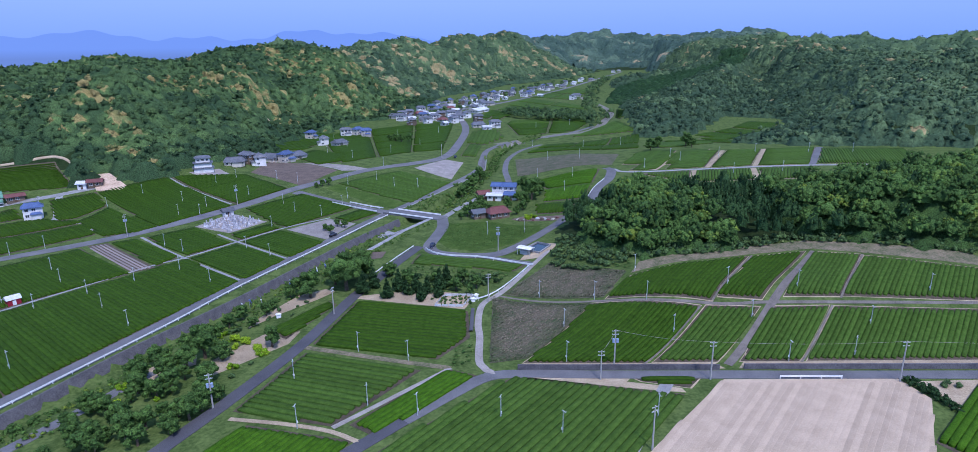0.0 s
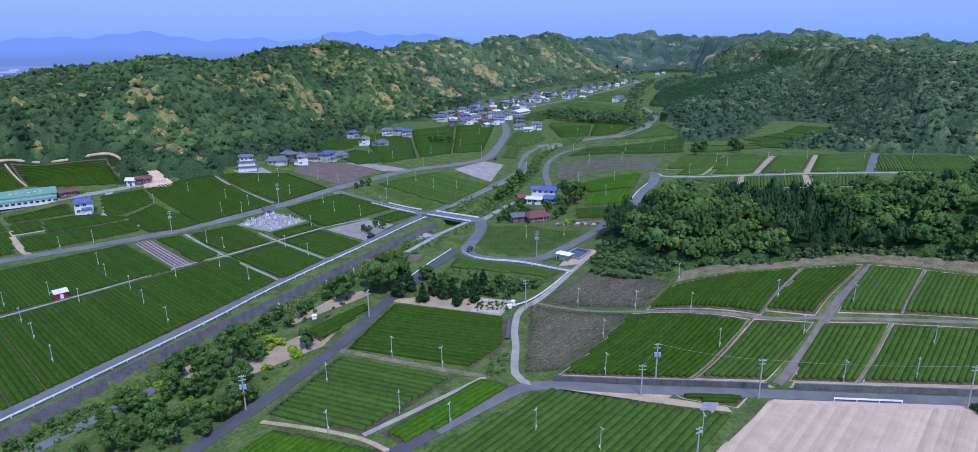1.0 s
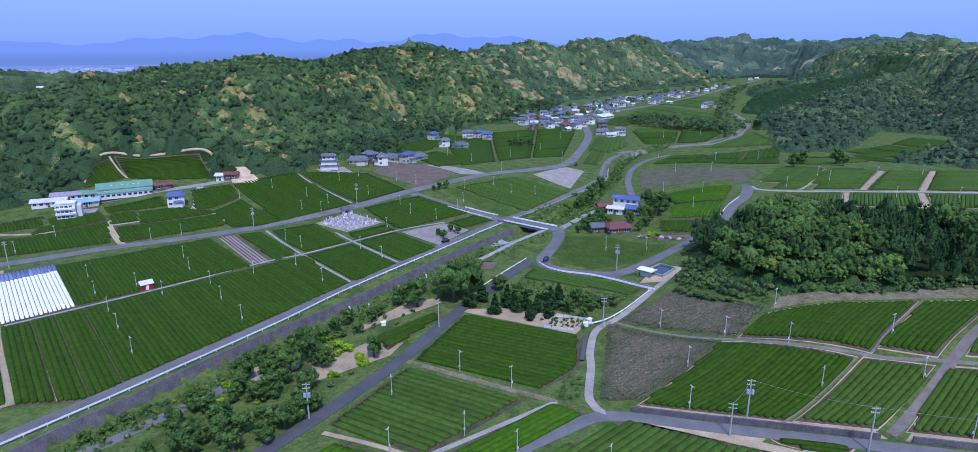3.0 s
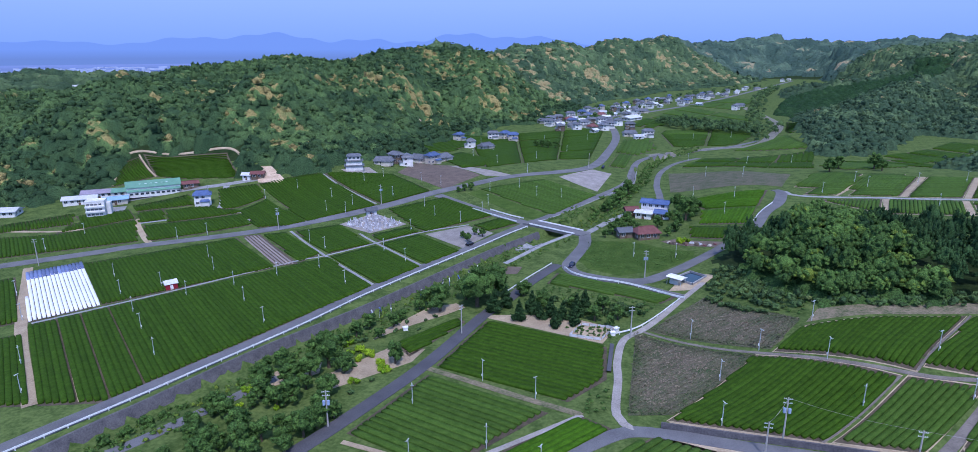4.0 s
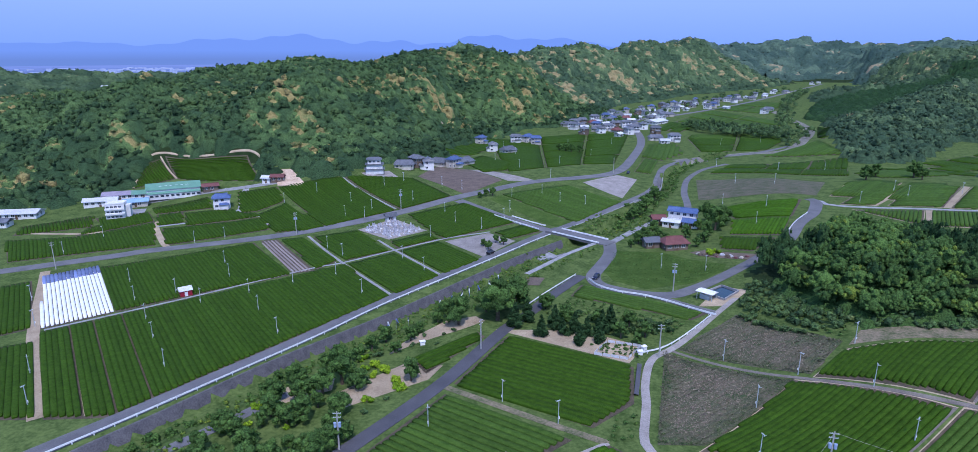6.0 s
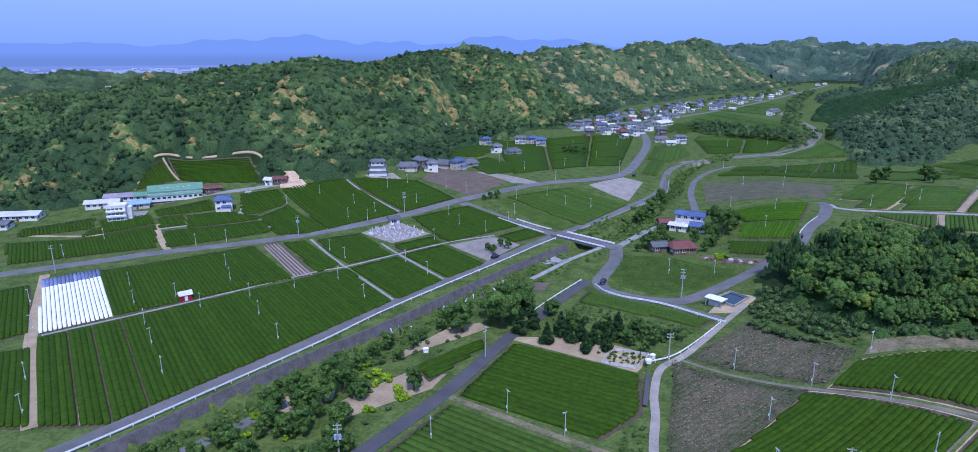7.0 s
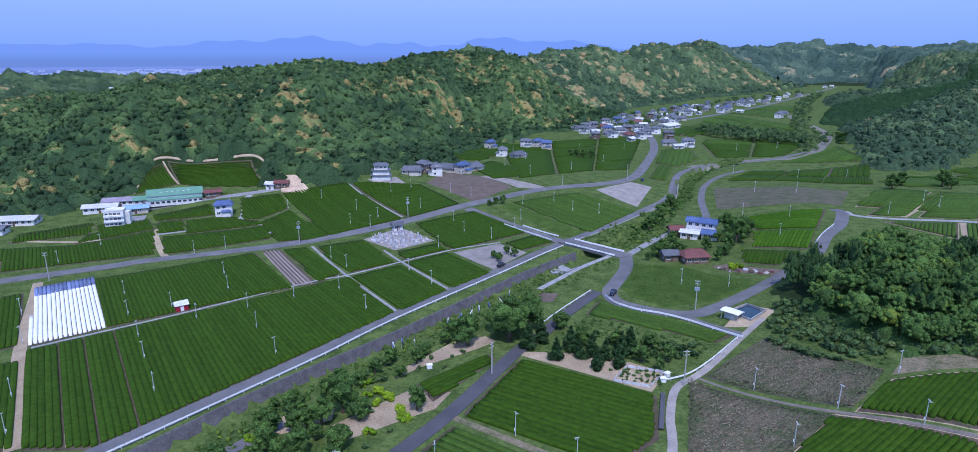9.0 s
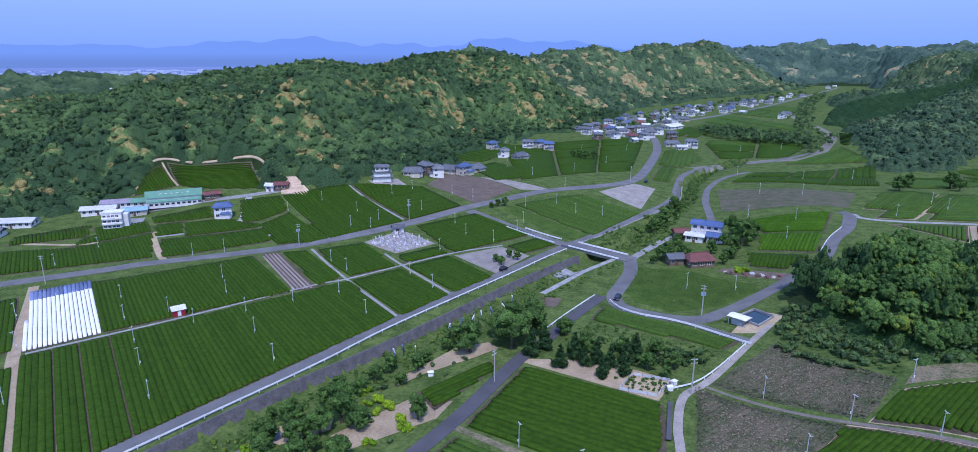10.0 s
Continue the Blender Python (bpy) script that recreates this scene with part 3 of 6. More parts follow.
tea_field([(-275.6, 304.4), (-270.3, 311.8), (-250.6, 299.6), (-265.8, 285.2)], (0.85, -0.527), TEA, "deep green clipped tea hedges in close rows, dark soil")
tea_field([(-268.0, 226.1), (-251.8, 247.8), (-238.5, 233.4), (-259.0, 214.0)], (0.77, -0.638), TEA, "deep green clipped tea hedges in close rows, dark soil")
tea_field([(-233.4, 219.9), (-216.9, 245.9), (-193.0, 219.4), (-228.5, 187.6), (-255.4, 208.2)], (0.77, -0.638), TEA, "deep green clipped tea hedges in close rows, dark soil")
tea_field([(-210.7, 162.5), (-202.8, 175.6), (-166.5, 145.7), (-173.5, 136.1)], (0.77, -0.638), TEA, "deep green clipped tea hedges in close rows, dark soil")
tea_field([(-169.3, 128.8), (-159.0, 139.2), (-123.0, 109.5), (-136.0, 106.2)], (0.77, -0.638), TEA, "deep green clipped tea hedges in close rows, dark soil")
tea_field([(-24.4, 209.6), (12.3, 194.2), (7.7, 188.9), (-26.2, 199.6)], (0.922, -0.387), TEA_DULL, "paler green clipped tea hedges with dark furrows, dark soil")
tea_field([(-38.0, 168.5), (-5.9, 158.8), (-5.0, 142.9), (-12.2, 132.2), (-43.8, 142.5)], (0.957, -0.289), TEA, "deep green clipped tea hedges in close rows, dark soil", step=1.7)
tea_field([(-44.3, 137.8), (-15.6, 127.4), (-30.4, 106.6), (-52.4, 113.2)], (0.94, -0.341), TEA_DULL, "mid green clipped tea hedges with thin dark furrows", step=1.7, wide=0.90)
tea_field([(-27.4, 107.0), (-10.0, 127.9), (-3.0, 124.3), (-21.9, 103.0)], (0.64, 0.769), TEA_BRIGHT, "fresh bright green tea hedges in close rows, dark soil")
tea_field([(-53.5, 98), (-47.6, 108.1), (-25.6, 101.8), (-30.5, 94), (-40, 88), (-57, 90)], (0.475, 0.88), TEA_BRIGHT, "fresh bright green tea hedges in close rows, dark soil")
tea_field([(-18.9, 100.0), (5.2, 123.7), (39.9, 115.6), (16.5, 84), (-33, 84)], (0.605, 0.796), TEA_DULL, "mid green clipped tea hedges with thin dark furrows", step=1.55, wide=0.92)
tea_field([(29.9, 123.2), (45.7, 122.9), (41.7, 118.0), (32.4, 120.8)], (1.0, -0.019), TEA, "deep green clipped tea hedges in close rows, sandy margins", SAND)
tea_field([(-57.8, 151.3), (-46.3, 169.7), (-43.5, 167.2), (-51.4, 145.4)], (0.53, 0.848), TEA, "deep green clipped tea hedges in close rows, dark soil")
tea_field([(26.8, 155.1), (52.7, 146.7), (34.6, 128.6), (7.4, 129.4)], (-0.705, -0.709), TEA, "deep green clipped tea hedges in close rows, sandy margins", SAND, step=1.1)
tea_field([(54.0, 146.6), (67.2, 145.9), (51.2, 128.9), (36.6, 129.0)], (0.707, 0.707), TEA_DULL, "paler green clipped tea hedges with dark furrows, sandy margins", SAND, step=1.1)
tea_field([(70.0, 145.9), (84.6, 146.1), (69.6, 128.8), (56.4, 129.0)], (-0.654, -0.756), TEA_DULL, "paler green clipped tea hedges with dark furrows, sandy margins", SAND, step=1.1)
tea_field([(85.8, 145.9), (125.3, 144.2), (114.5, 128.6), (71.5, 128.9)], (0.65, 0.76), TEA_DULL, "paler green clipped tea hedges with dark furrows, sandy margins", SAND, step=1.1)
tea_field([(39.8, 167.0), (75.4, 174.7), (55.8, 148.2), (30.8, 155.9)], (-0.595, -0.804), TEA, "deep green clipped tea hedges in close rows, sandy margins", SAND, step=1.1)
tea_field([(77.2, 174.5), (92.7, 176.2), (68.7, 148.4), (57.8, 149.6)], (-0.653, -0.757), TEA, "deep green clipped tea hedges in close rows, sandy margins", SAND, step=1.1)
tea_field([(94.9, 175.3), (106.4, 171.9), (88.8, 149.2), (74.6, 149.4)], (-0.613, -0.79), TEA_DULL, "paler green clipped tea hedges with dark furrows, sandy margins", SAND, step=1.1)
tea_field([(106.9, 171.0), (136.7, 160.0), (127.2, 146.9), (89.4, 149.2)], (0.626, 0.78), TEA_DULL, "paler green clipped tea hedges with dark furrows, sandy margins", SAND, step=1.1)
tea_field([(79.8, 98.4), (106.8, 122.3), (107.4, 110.1), (84.3, 89.8)], (0.749, 0.663), TEA_BRIGHT, "rank fresh green tea hedges not yet clipped", tall=0.85)
tea_field([(68.7, 304.2), (91.1, 342.9), (103.1, 339.3), (82.3, 303.0)], (0.958, -0.287), TEA_DULL, "paler green clipped tea hedges with dark furrows, sandy margins", SAND, wide=0.93)
tea_field([(85.5, 302.4), (107.1, 340.2), (124.9, 340.0), (103.4, 298.9)], (1.0, -0.011), TEA_DULL, "paler green clipped tea hedges with dark furrows, sandy margins", SAND, wide=0.93)
tea_field([(105.4, 297.3), (129.0, 340.4), (149.2, 344.0), (124.3, 295.8)], (0.984, 0.175), TEA_DULL, "paler green clipped tea hedges with dark furrows, sandy margins", SAND, wide=0.93)
tea_field([(127.3, 296.0), (151.7, 344.5), (181.7, 350.4), (153.6, 298.6)], (0.981, 0.193), TEA_DULL, "paler green clipped tea hedges with dark furrows, sandy margins", SAND, wide=0.93)
tea_field([(71.3, 295.0), (95.5, 294.1), (87.9, 272.4), (84.2, 277.3)], (-0.331, -0.944), TEA_DULL, "paler green clipped tea hedges with dark furrows, sandy margins", SAND, wide=0.93)
tea_field([(97.8, 293.7), (121.6, 289.6), (113.9, 266.7), (90.2, 271.0)], (-0.319, -0.948), TEA_DULL, "paler green clipped tea hedges with dark furrows, sandy margins", SAND, wide=0.93)
tea_field([(125.6, 289.7), (150.3, 292.0), (138.2, 266.4), (117.7, 266.5)], (-0.427, -0.904), TEA_DULL, "paler green clipped tea hedges with dark furrows, sandy margins", SAND, wide=0.93)
tea_field([(182.7, 344.8), (225.4, 341.0), (206.4, 297.0), (158.1, 299.9)], (-0.396, -0.918), TEA_DULL, "paler green clipped tea hedges with dark furrows, sandy margins", SAND, wide=0.93)
tea_field([(21.0, 311.5), (35.7, 311.5), (55.5, 310.5), (47.6, 282.9), (27.2, 290.4)], (-0.927, 0.376), TEA_BRIGHT, "paler green clipped tea hedges with dark furrows, dark soil", wide=0.93)
tea_field([(26.6, 289.2), (46.6, 281.6), (40.2, 258.0), (24, 268)], (-0.278, -0.961), TEA_BRIGHT, "paler green clipped tea hedges with dark furrows, dark soil", wide=0.93)
tea_field([(20.5, 268), (38, 256.5), (29, 244.6), (19.5, 252)], (-0.231, -0.973), TEA, "deep green clipped tea hedges in close rows, dark soil")
tea_field([(-126.0, 404.5), (-120.7, 439.9), (-89.7, 401.4), (-87.7, 370.8), (-98.2, 362.2)], (0.627, -0.779), TEA, "deep green clipped tea hedges in close rows, dark soil")
tea_field([(96.0, 395.7), (114.3, 424.2), (147.7, 414.9), (136.9, 386.7), (112.2, 366.3), (101.7, 369.2)], (0.54, 0.841), TEA_DULL, "paler green clipped tea hedges with dark furrows, dark soil", wide=0.93)
tea_field([(135.6, 670.7), (141.7, 621.8), (113.3, 544.2), (112.4, 559.7)], (-0.058, 0.998), TEA, "deep green clipped tea hedges in close rows, dark soil")
tea_field([(68.3, 319.5), (85.2, 356.6), (97.7, 359.9), (104.6, 349.6), (86.7, 315.3)], (-0.463, -0.887), TEA_DULL, "paler green clipped tea hedges with dark furrows, sandy margins", SAND, wide=0.93)
tea_field([(88.2, 313.2), (108.2, 349.6), (122.0, 347.4), (105.7, 304.1)], (0.482, 0.876), TEA_DULL, "paler green clipped tea hedges with dark furrows, sandy margins", SAND, wide=0.93)
tea_field([(149.1, 452.2), (175.4, 473.9), (196.3, 486.0), (160.4, 432.3)], (0.771, 0.636), TEA, "deep green clipped tea hedges in close rows, dark soil")
tea_field([(-155.8, 421.1), (-143.8, 504.6), (-146.3, 531.7), (-124.4, 527.6), (-128.2, 436.1)], (0.142, 0.99), TEA, "deep green clipped tea hedges in close rows, dark soil")
tea_field([(-15.7, 458.1), (-12.3, 522.2), (7.0, 533.3), (12.1, 481.4), (-2.0, 447.4)], (0.053, 0.999), TEA_DULL, "paler green clipped tea hedges with dark furrows, dark soil")
tea_field([(62.8, 481.6), (108.9, 542.9), (113.7, 495.7), (114.5, 484.2)], (0.601, 0.799), TEA_DULL, "paler green clipped tea hedges with dark furrows, dark soil", wide=0.93)
for quad, nu, nv, mat in (([(-138, 520), (-30, 600), (-30.5, 425), (-86, 366)], 3, 4, TEA), ([(16, 560), (96, 577), (70, 511), (23, 492)], 2, 2, TEA), ([(8, 690), (50, 830), (116, 712), (78, 600)], 3, 2, TEA_DULL),
                          ([(24, 402), (40, 442), (114, 478), (91, 380)], 2, 3, TEA), ([(-60, 690), (-42, 760), (-28, 730), (-44, 660)], 1, 1, TEA), ([(20, 590), (100, 610), (97, 580), (15, 563)], 2, 1, TEA_DULL),
                          ([(-10, 610), (4, 690), (28, 660), (12, 600)], 1, 2, TEA), ([(52, 840), (120, 980), (150, 940), (110, 790)], 2, 2, TEA_DULL), ([(-18, 400), (-14, 455), (-4, 450), (-8, 396)], 1, 1, TEA_DULL), ([(118, 432), (136, 440), (186, 424), (150, 392)], 2, 2, TEA), ([(152, 470), (196, 522), (222, 494), (186, 436)], 2, 1, TEA), ([(200, 524), (232, 568), (252, 552), (224, 497)], 1, 1, TEA)):
    corner = [np.array(c) for c in quad]
    spot = lambda u, v: tuple((corner[0] * (1 - u) + corner[1] * u) * (1 - v) + (corner[3] * (1 - u) + corner[2] * u) * v)
    for i in range(nu):
        for j in range(nv):
            e = 0.02
            box = [spot((i + e) / nu, (j + e) / nv), spot((i + 1 - e) / nu, (j + e) / nv), spot((i + 1 - e) / nu, (j + 1 - e) / nv), spot((i + e) / nu, (j + 1 - e) / nv)]
            tea_field(box, tuple(np.array(box[1]) - np.array(box[0])), mat, "deep green clipped tea hedges up the valley")

# ---- woods ----
def ball(level):
    bm = bmesh.new()
    bmesh.ops.create_icosphere(bm, subdivisions=level, radius=1)
    v = np.array([p.co[:] for p in bm.verts])
    f = np.array([[p.index for p in t.verts] for t in bm.faces])
    bm.free()
    return v, f


def lumpy(v, rng, rough):
    """The unit ball pushed in and out in lumps."""
    d = np.zeros(len(v))
    for _ in range(12):
        c = rng.normal(size=3)
        c /= np.linalg.norm(c)
        d += rng.uniform(0.4, 1) * np.exp(-((v - c) ** 2).sum(1) * 5) - 0.12
    return v * (1 + rough * d + rng.uniform(-0.05, 0.05, len(v)))[:, None]


def wood(name, spots, mat, label, level, leaves, seed, flat=0.8, pointed=0.0, spray=0.15, lumps=1, clump=(0.26, 0.44)):
    """Crowns joined into one wood. spots: x, y, ground z, crown radius, tone for each tree."""
    rng = np.random.default_rng(seed)
    v0, f0 = ball(level)
    f0 = f0[v0[f0][:, :, 2].mean(1) > -0.4]
    shapes = [lumpy(v0, rng, 0.30) for _ in range(12)]
    vs, fs, tones, base = [], [], [], 0
    for x, y, z, r, tone in spots:
        tall = r * flat * rng.uniform(0.85, 1.2)
        mid = np.array([x, y, z + r * rng.uniform(0.5, 0.9) + tall * 0.55])
        half = np.array([r, r, tall])
        surface = []
        for k in range(lumps):
            s = shapes[rng.integers(12)]
            a = rng.uniform(0, 6.283) if lumps == 1 else k * 2.4 + rng.uniform(-0.5, 0.5)
            c, n = math.cos(a), math.sin(a)
            q = np.stack([s[:, 0] * c - s[:, 1] * n, s[:, 0] * n + s[:, 1] * c, s[:, 2]], 1)
            if lumps > 1:
                up = rng.uniform(-0.35, 0.9)
                out = 0.70 * math.sqrt(max(0.1, 1 - up * up))
                q = q * 0.84 if k == 0 else q * rng.uniform(*clump) + (out * c, out * n, up * 0.72)
            if pointed:
                q[:, :2] *= np.clip(1.1 - pointed * (q[:, 2:] + 1) * 0.5, 0.08, 2)
            p = q * half + mid
            vs.append(p), fs.append(f0 + base), tones.append(np.full(len(p), tone + rng.uniform(-0.10, 0.10)))
            base += len(p)
            surface.append(q)
        if leaves:
            q = np.concatenate(surface)
            at = q[rng.integers(0, len(q), leaves)] * rng.uniform(0.94, 1.12, leaves)[:, None] * half + mid
            tri = at[:, None, :] + rng.normal(size=(leaves, 3, 3)) * rng.uniform(0.5, 1.1, leaves)[:, None, None] * r * spray
            vs.append(tri.reshape(-1, 3)), tones.append(np.full(leaves * 3, tone) + rng.uniform(-0.1, 0.04))
            fs.append(np.arange(leaves * 3).reshape(-1, 3) + base)
            base += leaves * 3
    vs, fs, tones = np.concatenate(vs), np.concatenate(fs), np.concatenate(tones)
    me = bpy.data.meshes.new(name)
    me.vertices.add(len(vs)), me.loops.add(fs.size), me.polygons.add(len(fs))
    me.vertices.foreach_set("co", vs.astype(np.float32).ravel())
    me.loops.foreach_set("vertex_index", fs.astype(np.int32).ravel())
    me.polygons.foreach_set("loop_start", np.arange(0, fs.size, 3, dtype=np.int32))
    me.attributes.new("tone", "FLOAT", "POINT").data.foreach_set("value", np.clip(tones, 0, 1).astype(np.float32))
    me.materials.append(mat)
    me.update(calc_edges=True)
    return tagged(new(name, me), label, "woods", kind="stuff")


def canopy(name, x, y, z, r, tone, mat, label, step, leaves, seed, flat=0.7, lumps=7, leaf=0.5, trunk=0.6):
    """A closed canopy: the domes of all the crowns with their lumps, clothed in leaf sprays."""
    rng = np.random.default_rng(seed)
    x0, y0 = x.min() - 12, y.min() - 12
    nx, ny = int((x.max() + 12 - x0) / step) + 2, int((y.max() + 12 - y0) / step) + 2
    top, hue = np.full((ny, nx), -1e9), np.zeros((ny, nx))
    gx, gy = np.meshgrid(x0 + np.arange(nx) * step, y0 + np.arange(ny) * step)
    gx += rng.uniform(-0.32, 0.32, gx.shape) * step
    gy += rng.uniform(-0.32, 0.32, gy.shape) * step

    def dome(cx, cy, base, rad, tall, t):
        i0, i1 = max(0, int((cx - rad - x0) / step)), min(nx, int((cx + rad - x0) / step) + 2)
        j0, j1 = max(0, int((cy - rad - y0) / step)), min(ny, int((cy + rad - y0) / step) + 2)
        d = ((gx[j0:j1, i0:i1] - cx) ** 2 + (gy[j0:j1, i0:i1] - cy) ** 2) / rad ** 2
        h = np.where(d < 1, base + tall * np.sqrt(np.maximum(0, 1 - d)), -1e9)
        up = h > top[j0:j1, i0:i1]
        top[j0:j1, i0:i1][up] = h[up]
        hue[j0:j1, i0:i1][up] = t

    for cx, cy, cz, cr, ct in zip(x, y, z, r, tone):
        base, tall = cz + cr * trunk * rng.uniform(0.7, 1.3), cr * flat * rng.uniform(0.8, 1.3)
        dome(cx, cy, base, cr, tall, ct)
        for _ in range(lumps):
            a, o, s = rng.uniform(0, 6.283), math.sqrt(rng.uniform(0, 0.95)), rng.uniform(0.20, 0.45) * cr
            dome(cx + o * cr * math.cos(a), cy + o * cr * math.sin(a), base + tall * math.sqrt(1 - o * o) - 0.25 * s, s, s * 1.15, ct + rng.uniform(-0.16, 0.16))
    there = top > -1e8
    ground = height(gx, gy) - 0.6
    top = np.where(there, top + rng.uniform(-0.12, 0.12, top.shape) * step, ground)
    # the skirt down to the ground takes almost the darkest tone
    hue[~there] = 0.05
    v = np.stack([gx, gy, top], 2).reshape(-1, 3)
    k = np.arange(nx * ny).reshape(ny, nx)
    quad = there[:-1, :-1] | there[1:, :-1] | there[:-1, 1:] | there[1:, 1:]
    p, q, s, t = k[:-1, :-1][quad], k[:-1, 1:][quad], k[1:, 1:][quad], k[1:, :-1][quad]
    f = np.concatenate([np.stack([p, q, s], 1), np.stack([p, s, t], 1)])
    used, f = np.unique(f, return_inverse=True)
    f = f.reshape(-1, 3)
    v, hue = v[used], hue.ravel()[used]
    e = np.cross(v[f[:, 1]] - v[f[:, 0]], v[f[:, 2]] - v[f[:, 0]])
    area = np.linalg.norm(e, axis=1)
    at = rng.choice(len(f), leaves, p=area / area.sum())
    w = rng.dirichlet((1, 1, 1), leaves)
    mid = (v[f[at]] * w[:, :, None]).sum(1) + e[at] / area[at][:, None] * rng.uniform(0.0, 0.9, leaves)[:, None] * leaf
    tri = mid[:, None, :] + rng.normal(size=(leaves, 3, 3)) * (0.6, 0.6, 0.5) * rng.uniform(0.5, 1.2, leaves)[:, None, None] * leaf
    tint = np.repeat(hue[f[at, 0]] + rng.uniform(-0.07, 0.10, leaves), 3)
    f = np.concatenate([f, np.arange(leaves * 3).reshape(-1, 3) + len(v)])
    v, hue = np.concatenate([v, tri.reshape(-1, 3)]), np.concatenate([hue, tint])
    me = bpy.data.meshes.new(name)
    me.vertices.add(len(v)), me.loops.add(f.size), me.polygons.add(len(f))
    me.vertices.foreach_set("co", v.astype(np.float32).ravel())
    me.loops.foreach_set("vertex_index", f.astype(np.int32).ravel())
    me.polygons.foreach_set("loop_start", np.arange(0, f.size, 3, dtype=np.int32))
    me.attributes.new("tone", "FLOAT", "POINT").data.foreach_set("value", np.clip(hue, 0, 1).astype(np.float32))
    me.materials.append(mat)
    me.update(calc_edges=True)
    return tagged(new(name, me), label, "woods", kind="stuff")


def scatter(x0, x1, y0, y1, gap, seed, keep):
    """Spots on a jittered grid that keep(x, y) allows."""
    rng = np.random.default_rng(seed)
    x, y = np.meshgrid(np.arange(x0, x1, gap), np.arange(y0, y1, gap))
    x, y = x.ravel() + rng.uniform(-0.5, 0.5, x.size) * gap, y.ravel() + rng.uniform(-0.5, 0.5, x.size) * gap
    ok = keep(x, y)
    return x[ok], y[ok], rng


def in_view(x, y):
    """Within the arc that the walk ever looks over."""
    turn = np.degrees(np.arctan2(-x, y))
    return (turn < 60) & (turn > -44)


CLEARINGS = [[(-800, 750), (-735, 735), (-742, 800), (-800, 815)], [(-800, 630), (-715, 605), (-722, 672), (-790, 690)], [(-278, 316), (-222, 332), (-198, 303), (-232, 296), (-268, 282)], [(-204, 319), (-190, 321), (-173, 305), (-173, 294), (-192, 294)], [(-188, 518), (-181, 527), (-173, 517), (-178, 504)], [(-160, 345), (-130, 392), (-105, 385), (-105, 340), (-150, 322)], [(-146, 530), (-90, 530), (-90, 455), (-146, 455)], [(-262, 294), (-225, 298), (-205, 262), (-238, 236), (-290, 226), (-297, 240), (-286, 248), (-274, 253), (-272, 268), (-271, 284)],
             [(140, 440), (205, 500), (200, 478), (160, 425)]]


def open_ground(x, y):
    hit = np.zeros(np.shape(x), bool)
    for c in CLEARINGS + [grow(f, 2.5) for f in FIELDS]:
        hit |= inside(x, y, c)
    return hit


def tones(x, y, rng, blossom, clump):
    """Tone of each tree: mostly greens; in patches some are in blossom."""
    t = np.clip(rng.beta(2.0, 2.2, len(x)) * 0.7 + 0.16 * np.sin(x / 47 + 1) * np.sin(y / 61), 0, 0.78)
    clump_of = np.sin(x / 21 + 2) * np.sin(y / 27) + 0.7 * np.sin((x - y) / 15 + 1) + rng.normal(0, 0.25, len(x))
    t = np.where((clump_of > 0.95) | (x < -255) & (y < 318) & (rng.uniform(size=len(x)) < 0.6), t * 0.2, t)
    w = np.sin(x / clump + 0.7) * np.sin(y / clump * 1.3 + 2) + 0.5 * np.sin((x + y) / clump * 2.1) + rng.normal(0, 0.75, len(x)) + 0.55 * np.exp(-((west_of(x, y) - 55) / 60) ** 2) * ((y > 470) & (y < 1150))
    w = w + 0.9 * np.exp(-((x + 282) ** 2 + (y - 375) ** 2) / 45 ** 2) - 0.5 * ((y < 470) & (x > -245) | (x < -340) & (y < 600))
    t[w > blossom] = rng.uniform(0.84, 1.0, (w > blossom).sum())
    return t


def in_sight(x, y):
    """Slopes in line of sight from the camera's start; the backs of the ridges are left out."""
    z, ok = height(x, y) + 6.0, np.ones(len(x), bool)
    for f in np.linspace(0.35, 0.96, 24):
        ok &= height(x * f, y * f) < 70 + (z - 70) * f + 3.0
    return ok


def hill_wood(name, box, gap, size, mat, label, step, leaves, seed, keep, blossom, sink=0.0, lumps=7, leaf=0.5, single=0):
    """A closed canopy; with single, that many leaves on crowns that stand out of it one by one."""
    x, y, rng = scatter(*box, gap, seed, lambda a, b: keep(a, b) & in_view(a, b) & ~open_ground(a, b))
    r = rng.uniform(*size, len(x)) * rng.uniform(0.8, 1.25, len(x))
    t = tones(x, y, rng, blossom, 38)
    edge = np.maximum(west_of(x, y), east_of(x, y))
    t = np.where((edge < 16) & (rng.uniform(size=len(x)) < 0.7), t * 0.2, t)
    z = height(x, y) - 0.8 - sink * r
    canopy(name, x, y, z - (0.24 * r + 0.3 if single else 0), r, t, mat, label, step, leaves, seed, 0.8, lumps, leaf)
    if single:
        # single crowns only where the camera's starting point sees them
        k = in_sight(x, y)
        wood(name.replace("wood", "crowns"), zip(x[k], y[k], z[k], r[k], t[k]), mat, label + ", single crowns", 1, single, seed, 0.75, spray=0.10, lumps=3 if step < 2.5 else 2)


